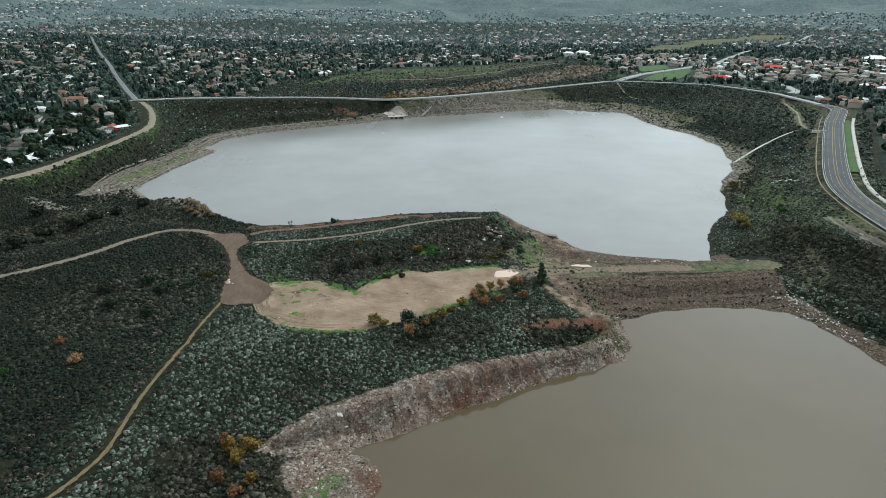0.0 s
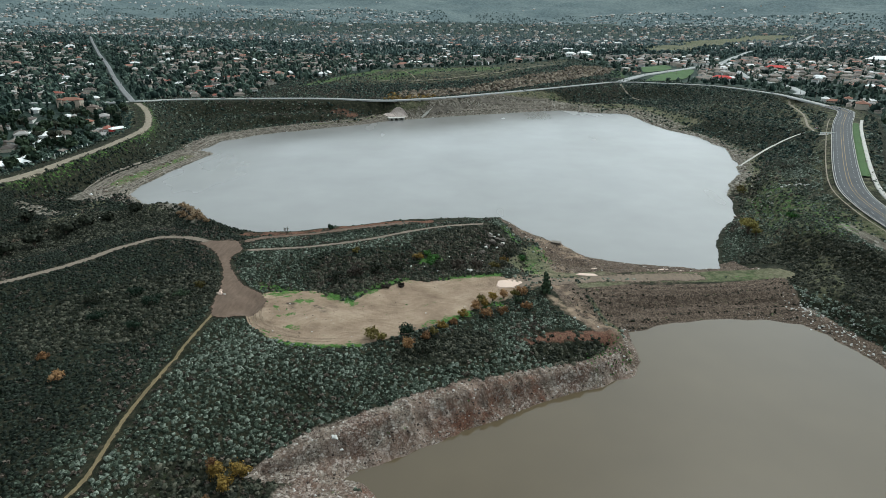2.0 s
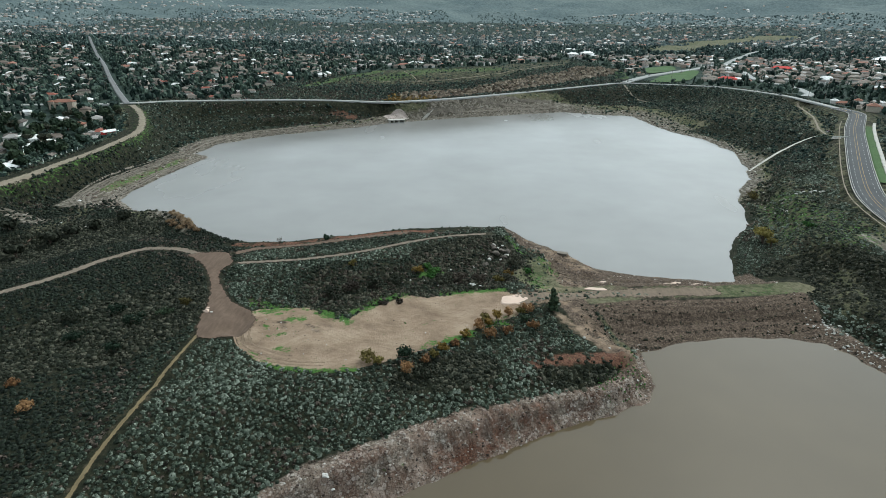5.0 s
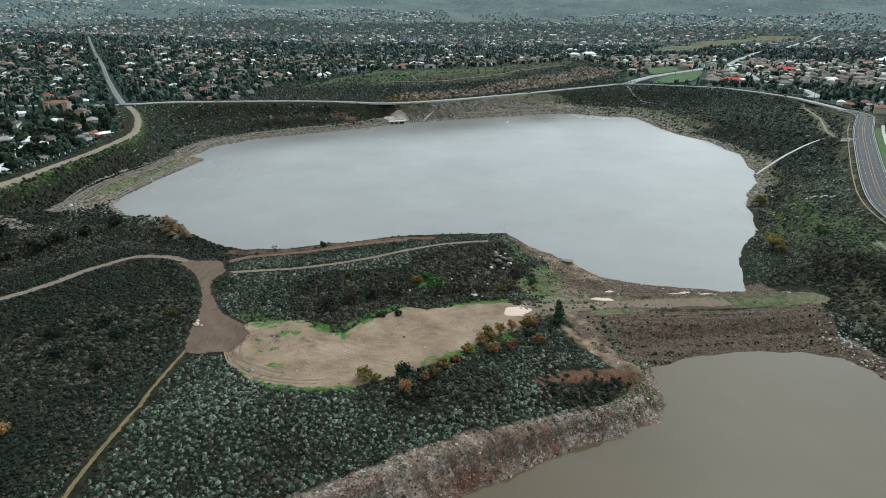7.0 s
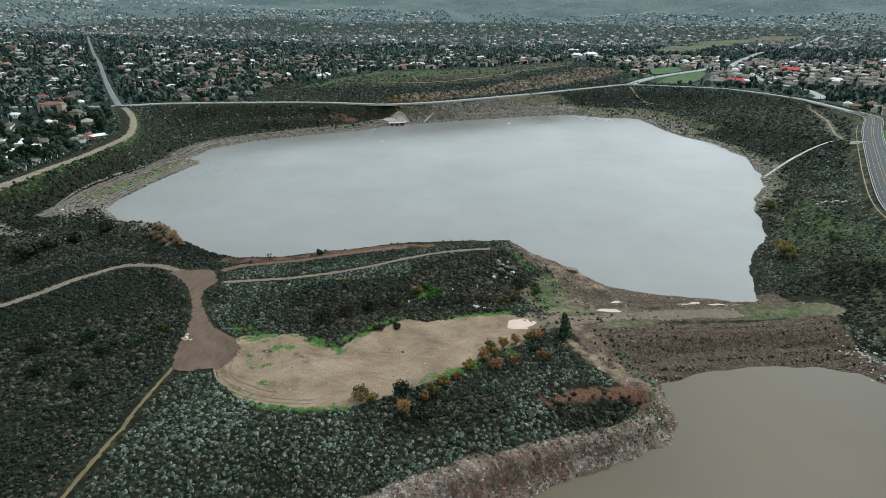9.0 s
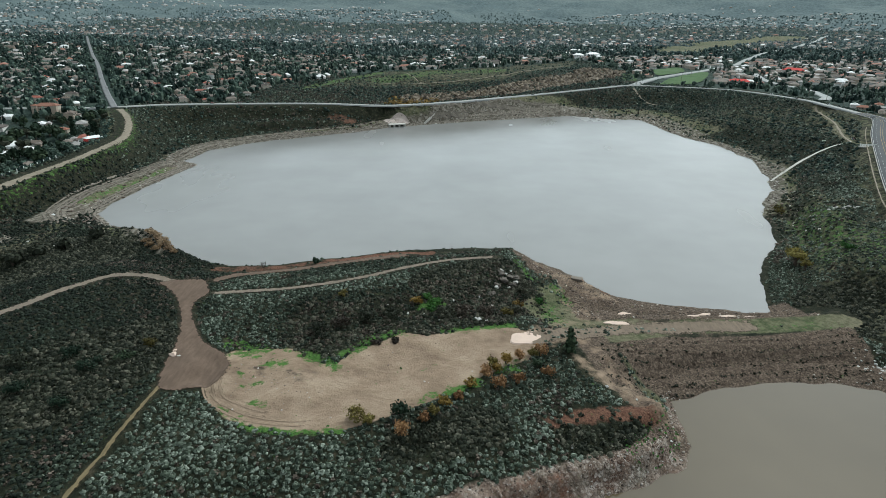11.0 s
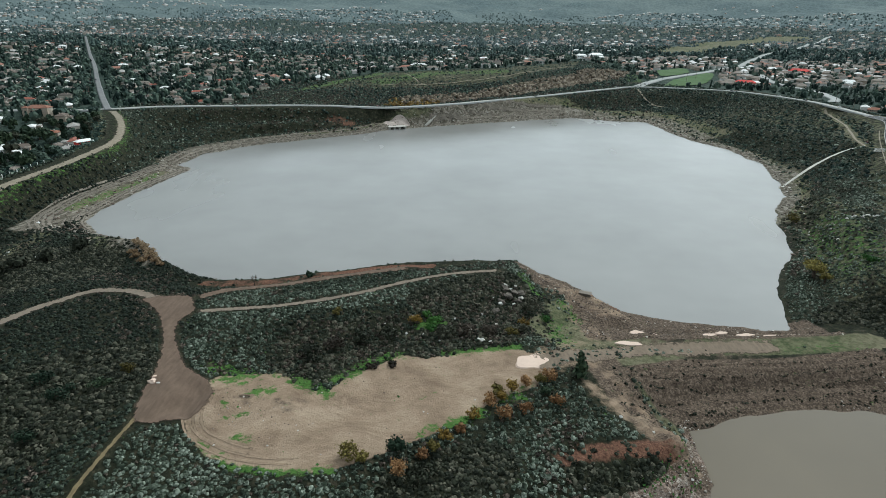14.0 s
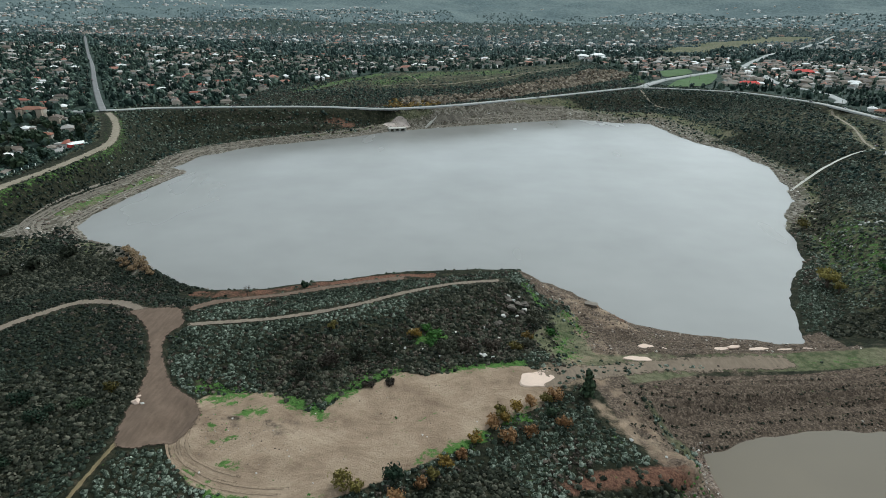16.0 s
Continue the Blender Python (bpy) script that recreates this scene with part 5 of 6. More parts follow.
def tree(name, x, y, tall, wide, material, label, tint=0.5, shape="ball", seed=1, leaves=60, leaf=0.35, category="tree", group="", loose=False):
    """A trunk with limbs and a crown of several ragged clumps."""
    r = np.random.RandomState(seed)
    ob = tagged(new(name), label, category, group)
    ob.matrix_world = pose(x, y, ground_z(x, y) - 0.05, 0, 0, r.rand() * 360)
    if shape == "cone":
        segs = [((0, 0, 0), (0, 0, tall * 0.9), wide * 0.09, wide * 0.02)]
        clumps = [(r.randn() * 0.06 * wide, r.randn() * 0.06 * wide, tall * (0.2 + 0.19 * k), wide * (0.5 - 0.085 * k), tall * 0.2, leaves, leaf, "ball") for k in range(5)]
    else:
        segs = [((0, 0, 0), (0, 0, tall * 0.45), wide * 0.07, wide * 0.045)]
        clumps = []
        for k in range(6):
            a, d = k * 1.05 + r.rand(), wide * (0.12 + 0.2 * r.rand())
            p = (math.cos(a) * d, math.sin(a) * d, tall * (0.36 + 0.32 * r.rand()))
            segs.append(((0, 0, tall * (0.15 + 0.15 * r.rand())), p, wide * 0.035, wide * 0.01))
            clumps.append((*p, wide * (0.2 + 0.12 * r.rand()), tall * (0.18 + 0.12 * r.rand()), leaves, leaf, "ball"))
    part("trunk", limb_mesh(segs), BARK, ob, "dark bark trunk and limbs")
    V, Q = crown(clumps, loose)
    leaf_mesh("crown", V, Q, material, ob, tint)
    return ob


def bare_tree(x, y, tall, label, seed=3):
    """A leafless tree: limbs that fork into thin twigs."""
    r = np.random.RandomState(seed)
    ob = tagged(new("bare_tree"), label, "tree")
    ob.matrix_world = pose(x, y, ground_z(x, y) - 0.05)
    trunk, twigs = [((0, 0, 0), (0, 0, tall * 0.35), 0.16, 0.12)], []
    for k in range(7):
        a = k * 0.9 + r.rand() * 0.4
        p = Vector((math.cos(a) * tall * 0.22, math.sin(a) * tall * 0.22, tall * (0.6 + 0.2 * r.rand())))
        trunk.append(((0, 0, tall * 0.33), p, 0.09, 0.05))
        for j in range(5):
            q = p + Vector(((r.rand() - 0.5) * tall * 0.3, (r.rand() - 0.5) * tall * 0.3, tall * (0.08 + 0.2 * r.rand())))
            twigs.append((p, q, 0.045, 0.02))
    part("trunk", limb_mesh(trunk), BARK, ob)
    part("twigs", limb_mesh(twigs), BARK, ob, "fine bare twigs")
    return ob


def bush(x, y, wide, tall, material, label, tint=0.5, seed=1, name="bush", leaf=0.22):
    """Several stems and a ragged low crown."""
    r = np.random.RandomState(seed)
    ob = tagged(new(name), label, "bush")
    ob.matrix_world = pose(x, y, ground_z(x, y) - 0.05, 0, 0, r.rand() * 360)
    segs, clumps = [], []
    for k in range(8):
        a, d = k * 2.4 + r.rand(), wide * (0.03 + 0.3 * r.rand())
        p = (math.cos(a) * d, math.sin(a) * d, tall * (0.3 + 0.3 * r.rand()) * (1.15 - d / wide))
        segs.append(((p[0] * 0.2, p[1] * 0.2, 0), p, 0.07, 0.03))
        clumps.append((*p, wide * (0.16 + 0.14 * r.rand()), tall * (0.24 + 0.2 * r.rand()), 64, leaf * (0.6 + 0.05 * wide), "ball"))
    part("stem", limb_mesh(segs), BARK, ob, "branched bark stem")
    V, Q = crown(clumps, True)
    leaf_mesh("crown", V, Q, material, ob, tint)
    return ob


tree("conifer", 28.2, 229.4, 8.2, 5.4, GREEN_LEAF, "single dark green conifer standing by the dirt lot", 0.65, "cone", 4, 70, 0.4)
bare_tree(-92.6, 280.5, 4.6, "small leafless grey tree on the lake bank", 3)
tree("tree", -73, 289, 4.2, 3.2, GREEN_LEAF, "small dark open-crowned tree on the lake bank", 0.3, "ball", 9, 16, 0.3)
bush(-23.0, 190.5, 6.4, 5.6, GREEN_LEAF, "rounded dark green tree at the edge of the dirt lot", 0.3, 11, "tree", 0.3)
bush(-36.5, 228.3, 5.2, 1.4, BROWN_SCRUB, "heap of dead brush on the dirt lot", 0.2, 12, "brush_heap")
bush(-30.2, 230.6, 4.6, 1.2, BROWN_SCRUB, "heap of dead brush on the dirt lot", 0.1, 13, "brush_heap")
for k, (x, y, w, h, mt, tn, label) in enumerate([
        (-34.5, 188, 5.5, 4.2, OLIVE_GOLD, 0.55, "olive-yellow bush at the edge of the dirt lot"), (-31, 186, 4, 3.2, OLIVE_GOLD, 0.6, "olive-yellow bush at the edge of the dirt lot"),
        (-21.5, 184.5, 4.2, 3.6, RUST_LEAF, 0.75, "pinkish rust autumn bush beside a green tree"), (-16, 190, 3.4, 2.6, RUST_LEAF, 0.3, "rust-brown autumn bush by the lot"),
        (-11, 197, 3.6, 2.4, GOLD_LEAF, 0.35, "yellow-brown bush above the scrub"), (-7, 200, 3, 2.2, RUST_LEAF, 0.3, "rust-brown autumn bush by the lot"),
        (0.5, 213, 4.6, 3.2, RUST_LEAF, 0.7, "orange autumn bush beside the dirt lot"), (4, 215, 3.5, 2.6, GOLD_LEAF, 0.3, "yellow-brown autumn bush beside the dirt lot"),
        (5, 208, 4.4, 3, RUST_LEAF, 0.5, "orange autumn bush beside the dirt lot"), (11, 211, 3.6, 3, RUST_LEAF, 0.35, "rust-brown autumn bush beside the dirt lot"),
        (20, 215, 4.0, 3.0, RUST_LEAF, 0.4, "rusty autumn bush near the conifer"), (17, 219, 4.2, 2.8, GREEN_LEAF, 0.6, "dark green bush near the conifer"),
        (-63, 126, 5.0, 4.6, GOLD_LEAF, 0.35, "orange-gold autumn tree by the stony inlet"), (-58.5, 128, 5.4, 5.0, GOLD_LEAF, 0.45, "orange-gold autumn tree by the stony inlet"),
        (-60, 122, 4.2, 3.6, GOLD_LEAF, 0.5, "orange-gold autumn tree by the stony inlet"), (-66, 129, 4.4, 3.6, RUST_LEAF, 0.15, "brown half-bare bush by the inlet"),
        (-62, 115, 4.6, 3.6, RUST_LEAF, 0.2, "brown half-bare bush by the inlet"), (-54, 116, 3.4, 2.6, GOLD_LEAF, 0.2, "dull yellow bush by the inlet"), (-56, 111, 4, 3, RUST_LEAF, 0.35, "brown half-bare bush by the inlet"),
        (-122, 153, 3.8, 2.8, RUST_LEAF, 0.85, "pinkish brown bush alone among sage"), (-135, 165, 3.2, 2.2, RUST_LEAF, 0.35, "rust-brown bush alone among sage"),
        (-150, 150, 6, 3, RUST_LEAF, 0.05, "dull brown bush among sage"), (-142, 146, 4.5, 2.2, LIME_LEAF, 0.1, "low green bush among sage"),
        (-164, 320.5, 5, 2.2, REED_LEAF, 0.8, "tan and orange dry reeds on the lake bank"),
        (-160, 317.5, 5, 2.4, REED_LEAF, 0.9, "tan and orange dry reeds on the lake bank"),
        (-156, 313.5, 5, 2.6, REED_LEAF, 0.8, "tan and orange dry reeds on the lake bank"),
        (-152, 309.5, 5.5, 2.6, REED_LEAF, 0.9, "tan and orange dry reeds on the lake bank"),
        (-148, 305.5, 5, 2.6, REED_LEAF, 0.7, "tan and orange dry reeds on the lake bank"),
        (-144, 300.5, 4.5, 2.4, REED_LEAF, 0.6, "tan and orange dry reeds on the lake bank"),
        (-140, 296.5, 4, 2, REED_LEAF, 0.5, "tan and orange dry reeds on the lake bank"),
        (-157, 308, 4.5, 2, REED_LEAF, 0.5, "tan and orange dry reeds on the lake bank"),
        (-151, 303, 4.5, 2, REED_LEAF, 0.6, "tan and orange dry reeds on the lake bank"),
        (-161, 312, 4, 1.8, REED_LEAF, 0.3, "tan and orange dry reeds on the lake bank"),
        (-25, 256, 4.6, 2.6, GOLD_LEAF, 0.45, "yellow bush in the dark hollow"), (-18, 258, 6, 2.2, LIME_LEAF, 0.6, "fresh green bush in the dark hollow"),
        (16, 277, 8.5, 4.4, DARK_SCRUB, 0.75, "large grey-olive bush at the end of the ridge"), (22, 270, 5, 2.8, LIME_LEAF, 0.15, "yellow-green bush on the slope"),
        (13, 264, 4, 2.6, GOLD_LEAF, 0.15, "olive-yellow bush in the hollow"), (-16, 183, 7, 3.6, DARK_SCRUB, 0.35, "large dark brown-green bush below the lot"),
        (-42, 243, 7.5, 4.0, DARK_SCRUB, 0.2, "large dark bush above the dirt lot"), (-50, 238, 6.5, 3.6, BROWN_SCRUB, 0.2, "large dark brown bush above the dirt lot"), (-33, 247, 6.0, 3.4, DARK_SCRUB, 0.3, "large dark bush above the dirt lot"),
        (3, 217.5, 4, 3.4, OLIVE_GOLD, 0.4, "olive-gold autumn tree beside the dirt lot"), (7, 219.5, 4.2, 3.6, GOLD_LEAF, 0.5, "golden autumn tree beside the dirt lot"), (11.5, 222.5, 4.4, 3.8, RUST_LEAF, 0.8, "bright orange autumn tree beside the dirt lot"),
        (16, 225, 3.2, 2.6, OLIVE_GOLD, 0.35, "olive-gold autumn tree beside the dirt lot"), (18.5, 227, 4.2, 3.2, RUST_LEAF, 0.6, "orange autumn tree near the conifer"), (-14, 192.5, 3.6, 3, OLIVE_GOLD, 0.4, "olive-gold autumn bush by the lot"), (-4, 206, 3.4, 2.8, GOLD_LEAF, 0.4, "golden autumn bush by the lot"),
        (8.7, 255, 4.2, 2.8, OLIVE_GOLD, 0.3, "olive-yellow bush above the lot's edge"), (12, 258, 5, 3, DARK_SCRUB, 0.8, "grey-olive bush above the lot's edge"), (1, 254, 5.5, 3.2, BROWN_SCRUB, 0.5, "grey-brown twiggy bush in the hollow"),
        (-14.5, 250, 7, 3.8, DARK_SCRUB, 0.6, "large grey-olive bush in the hollow"), (-7, 253, 6.5, 3.8, BROWN_SCRUB, 0.45, "large grey-brown twiggy bush in the hollow"), (-56, 231, 8, 4.2, DARK_SCRUB, 0.1, "large dark bush above the dirt lot"),
        (-22, 260, 4.5, 2.2, LIME_LEAF, 0.5, "fresh green bush in the dark hollow"), (-20, 253, 4, 2, LIME_LEAF, 0.3, "fresh green bush in the dark hollow"), (-53, 255, 3, 2.4, OLIVE_GOLD, 0.4, "olive-yellow bush below the ridge track"),
        (-109, 206, 5, 2.6, GREEN_LEAF, 0.7, "rounded grey-green bush beside the turning area"), (-106, 214, 4.5, 2.4, OLIVE_GOLD, 0.1, "olive bush beside the turning area"), (-118, 201, 6.5, 3.4, GREEN_LEAF, 0.2, "large dark bush among sage"), (-128, 208, 7, 3.6, GREEN_LEAF, 0.15, "large dark bush among sage"),
        (-133, 190, 7, 3.6, GREEN_LEAF, 0.15, "large dark bush among sage"), (-116, 184, 5.5, 3, GREEN_LEAF, 0.25, "large dark bush among sage"), (-142, 203, 6.5, 3.4, DARK_SCRUB, 0.3, "large dark bush among sage"),
        (181, 420, 9, 6, OLIVE_GOLD, 0.35, "dull yellow willow on the steep lake bank"), (171, 330, 7, 3.4, LIME_LEAF, 0.15, "green bush on the lake bank")]):
    bush(x, y, w * 1.38, h * 1.3, mt, label, tn, 30 + k)
tree("willow", 153, 338, 11.0, 12.0, OLIVE_GOLD, "large yellow autumn willow on the lake bank", 0.95, "ball", 51, 130, 0.34, loose=True)
tree("willow", 154, 330, 6.0, 7.0, OLIVE_GOLD, "yellow autumn willow low on the lake bank", 0.5, "ball", 52, 70, 0.3, loose=True)


# ---- rocks, puddles and water works ----
def boulder(x, y, w, label, material=None, seed=1, name="boulder", flatten=0.62, jag=0.6):
    r = np.random.RandomState(seed)
    bm = bmesh.new()
    bmesh.ops.create_icosphere(bm, subdivisions=2, radius=w / 2)
    for v in bm.verts:
        v.co *= 0.8 + jag * noise.noise(v.co * (2.2 / w) + Vector((seed * 3.1, 0, 0)))
        v.co.z *= flatten
        v.co.x *= 1.15
    ob = part(name, bm, material or WHITE_STONE, None)
    ob.matrix_world = pose(x, y, ground_z(x, y) + w * 0.12, r.rand() * 24 - 12, r.rand() * 24 - 12, r.rand() * 360)
    return tagged(ob, label, "rock", "pale rocks on the slopes")


r1 = np.random.RandomState(77)
boulder(-37.3, 142.8, 1.9, "large white boulder on the stony bank", None, 1)
boulder(-35.2, 141.2, 0.9, "small white rock on the stony bank", None, 2)
boulder(-96.3, 209.6, 2.6, "pale boulder beside the dirt turning area", SAND, 3)
boulder(-94.2, 209.0, 1.2, "small pale rock beside the dirt turning area", None, 4)
boulder(-96.8, 212.0, 1.4, "small pale rock beside the dirt turning area", SAND, 5)
for k, (x, y, w) in enumerate([(7, 287, 2.0), (9, 285, 1.7), (11, 288, 1.4), (8, 281, 2.2), (5, 276, 2.0), (10, 277, 1.5), (13, 281, 2.4), (2, 279, 1.2), (-2, 268, 1.3), (3, 262, 1.2), (-12, 262, 1.2), (-28, 250, 1.1), (-6, 256, 1.4), (-9, 250, 1.0), (-16, 247, 1.2)]):
    boulder(x, y, w, "pale broken rock in dark brush below the ridge", None if k % 3 else STONE, 20 + k)
for k, (x, y, w) in enumerate([(8, 280, 4.4), (10.5, 283, 4.0), (7, 284.5, 3.6), (12, 279, 3.4), (5.5, 277, 3.2), (13, 284, 3.0), (3, 271, 3.0), (-2, 248.5, 2.6), (1, 247.6, 1.5), (-33, 251, 1.2), (-27, 259, 1.1), (-31, 248, 0.9), (-36, 253, 0.9), (-22, 250, 0.9)]):
    boulder(x, y, w, "broken grey layered rock jutting from dark brush", GREY_ROCK if k < 7 else None, 160 + k, "rock_outcrop" if k < 7 else "boulder", 0.5, 0.95)
for k in range(26):
    boulder(133 + 18 * r1.rand() - (k % 3), 212 + 40 * r1.rand(), 0.5 + 0.9 * r1.rand() ** 2, "white rock scattered on the bank beside the dam", None, 50 + k)
for k in range(12):
    boulder(-70 + 70 * r1.rand(), 186 + 36 * r1.rand(), 0.35 + 0.4 * r1.rand(), "small stone lying on the dirt lot", STONE, 90 + k)
for k in range(9):
    boulder(190 + 17 * k / 8 + r1.rand(), 385 + 4 * r1.rand() + k * 0.3, 1.2 + 1.6 * r1.rand(), "white rubble on the hillside below the road", None, 110 + k)
for k in range(8):
    boulder(-200 - 22 * r1.rand(), 306 + 14 * r1.rand(), 0.8 + 0.9 * r1.rand(), "white stones in the dark gully", None, 130 + k)
boulder(-246, 365, 2.6, "white rounded block beside the pale track", WHITE_PAINT, 140)
for k, (x, y) in enumerate([(38, 214), (46, 209), (24, 187), (53, 196)]):
    boulder(x, y, 1.0 + 0.3 * (k == 0), "pale rock on the peninsula bank", None, 150 + k)


def flat_pool(name, x, y, rx, ry, turn, material, label, lift=0.22, seed=1):
    """A thin uneven lens lying on the ground."""
    bm = bmesh.new()
    n, z = 28, ground_z(x, y)
    mid = bm.verts.new((0, 0, 0.16))
    rings = []
    for s, h in ((0.6, 0.14), (0.93, 0.1), (1.0, -0.25)):
        ring = []
        for k in range(n):
            a = k / n * 2 * math.pi
            w = s * (1 + 0.16 * math.sin(2 * a + seed) + 0.1 * math.sin(5 * a + seed * 2))
            ring.append(bm.verts.new((math.cos(a) * rx * w, math.sin(a) * ry * w, h)))
        rings.append(ring)
    for k in range(n):
        bm.faces.new((mid, rings[0][k], rings[0][(k + 1) % n]))
        for a, b in zip(rings[:-1], rings[1:]):
            bm.faces.new((a[k], b[k], b[(k + 1) % n], a[(k + 1) % n]))
    ob = part(name, bm, material, None)
    ob.matrix_world = pose(x, y, z + lift, 0, 0, turn)
    return tagged(ob, label, "sand", kind="structure")


flat_pool("sand_patch", 15, 236.8, 5.8, 4.9, 10, SAND, "smooth patch of pale pinkish sand on the dirt lot", 0.05, 1)
flat_pool("sand_patch", 50, 258.5, 4.2, 1.7, 0, SAND, "pale sandy puddle bed on the dam crest", 0.1, 2)
for k, (x, y, a, b) in enumerate([(57, 273, 2.8, 2.2), (62, 272, 2.0, 1.0), (84, 275, 3.4, 0.9), (89, 276.5, 2.6, 1.0), (98, 277, 3.5, 1.2), (108, 277.5, 3.0, 0.6), (116, 279, 2.2, 0.5)]):
    flat_pool("sand_patch", x, y, a, b, 8, SAND, "pale sand exposed along the upstream toe of the dam", 0.25, 3 + k)


def box(bm, x0, x1, y0, y1, z0, z1):
    bmesh.ops.create_cube(bm, size=1, matrix=Matrix.Translation(((x0 + x1) / 2, (y0 + y1) / 2, (z0 + z1) / 2)) @ Matrix.Diagonal((x1 - x0, y1 - y0, z1 - z0, 1)))
    return bm


def block(name, dims, material, parent, label="", bevel=0.0):
    bm = box(bmesh.new(), *dims)
    if bevel:
        bmesh.ops.bevel(bm, geom=bm.edges[:], offset=bevel, segments=1, affect="EDGES")
    return part(name, bm, material, parent, label)


def spillway():
    ob = tagged(new("spillway"), "pale concrete outlet with back wall coloured black for the shade inside the culvert openings on a gravel fan", "spillway")
    ob.matrix_world = pose(-95, 706, UP_Z - 0.4, 0, 0, 22)
    for x in (-8.4, -3.4, 2.2, 8.4):
        block("pier", (x - 0.9, x + 0.9, 0, 6, 0, 2.7), CONCRETE, ob, "", 0.1)
    block("slab", (-9.6, 9.6, -0.5, 6.6, 2.7, 3.4), CONCRETE, ob, "", 0.15)
    # near-black wall: the shade inside the culverts is put into its colour
    block("back_wall", (-9, 9, 5.2, 6.2, 0, 2.69), RUBBER_AND_SHADE, ob, "back wall coloured black for the shade inside the culvert openings")
    back = ob.matrix_world.inverted()
    bm = bmesh.new()
    rings = []
    for q in np.linspace(0.25, 1.0, 9):
        ring = []
        for a in np.linspace(0.4, math.pi - 0.4, 19):
            g = ob.matrix_world @ Vector((math.cos(a) * 18 * q, 5.0 + math.sin(a) * 13 * q, 0))
            g.z = ground_z(g.x, g.y) + 0.25
            ring.append(bm.verts.new(back @ g))
        rings.append(ring)
    for a, b in zip(rings[:-1], rings[1:]):
        for k in range(18):
            bm.faces.new((a[k], b[k], b[k + 1], a[k + 1]))
    part("apron", bm, GRAVEL_FAN, ob, "fan of pale gravel and riprap")
    return ob


spillway()


def chute():
    """A concrete stairway down the far bank."""
    ob = tagged(new("bank_stairway"), "narrow concrete stairway and rails down the far bank", "stairs")
    ob.matrix_world = pose(-68, 726, UP_Z + 0.4, 0, 0, -30)
    n = 22
    bm = bmesh.new()
    for k in range(n):
        box(bm, -0.55, 0.55, k * 1.7, (k + 1) * 1.7, -0.8 + k * 0.72, 0.8 + k * 0.72)
    part("steps", bm, CONCRETE, ob)
    for sx in (-0.72, 0.72):
        bm = box(bmesh.new(), sx - 0.14, sx + 0.14, 0, n * 1.7, -0.8, 1.3)
        for v in bm.verts:
            v.co.z += 0.72 * v.co.y / 1.7
        part("side_wall", bm, CONCRETE, ob)
    return ob


chute()
culvert = tagged(new("culvert_box"), "small weathered brown box at the top of a grassy chute", "culvert")
culvert.matrix_world = pose(41, 300, ground_z(41, 300) - 0.1, 0, 0, -20)
block("body", (-2.2, 2.2, -1.2, 1.2, 0, 1.1), WOOD, culvert, "", 0.12)
block("lid", (-2.5, 2.5, -1.5, 1.5, 1.1, 1.45), WOOD, culvert, "", 0.08)


def gate():
    ob = tagged(new("barrier_gate"), "white barrier gate across the path by the road", "gate")
    ob.matrix_world = pose(287, 523, ground_z(287, 523), 0, 0, 5)
    for sx in (-6, 0, 6):
        block("post", (sx - 0.2, sx + 0.2, -0.2, 0.2, 0, 1.8), WHITE_PAINT, ob)
    for z in (0.6, 1.3):
        block("rail", (-6, 6, -0.12, 0.12, z, z + 0.35), WHITE_PAINT, ob)
    block("slab", (-7, 7, -2.2, 0.6, -0.3, 0.15), CONCRETE, ob, "pale concrete slab")


gate()


# ---- the suburb ----
SIDE_STREET = [(395, 800), (428, 860), (452, 960), (440, 1060), (470, 1180)]


def lots(x0, x1, y0, y1, step, seed, gap=13, field=100):
    P = jittered(x0, x1, y0, y1, step, seed)
    P = P[in_view(P, 1.04) & (np.hypot(P[:, 0], P[:, 1]) < 4450)]
    ok = (signed(P, NO_TOWN) > gap * 0.6) & (dist(P, WEST_STREET) > gap + (8 if gap > 6 else 4)) & (dist(P, NORTH_ROAD) > gap + 8) & (dist(P, FAR_ROAD) > gap + 4) & (dist(P, SIDE_STREET) > gap + 4)
    ok &= (signed(P, PARKS[0]) > 8) & (dist(P, [(500, 1750), (760, 2200), (1200, 2700)]) > (field if gap > 6 else 62)) & (dist(P, EAST_ROAD) > 26)
    return P[ok]


def gable(x0, x1, y0, y1, z, rise, over=0.6):
    """A hipped roof slab over a rectangle, with thickness."""
    bm = bmesh.new()
    x0, x1, y0, y1 = x0 - over, x1 + over, y0 - over, y1 + over
    w = (y1 - y0) / 2
    for t in (0.0, 0.25):
        c = [bm.verts.new(p) for p in ((x0, y0, z + t), (x1, y0, z + t), (x1, y1, z + t), (x0, y1, z + t), (x0 + w * 0.8, (y0 + y1) / 2, z + rise + t), (x1 - w * 0.8, (y0 + y1) / 2, z + rise + t))]
        if t:
            for f in ((0, 1, 5, 4), (2, 3, 4, 5), (1, 2, 5), (3, 0, 4)):
                bm.faces.new([c[i] for i in f])
            for i in range(4):
                bm.faces.new((low[i], low[(i + 1) % 4], c[(i + 1) % 4], c[i]))
        else:
            low = c
            bm.faces.new((c[3], c[2], c[1], c[0]))
    return bm


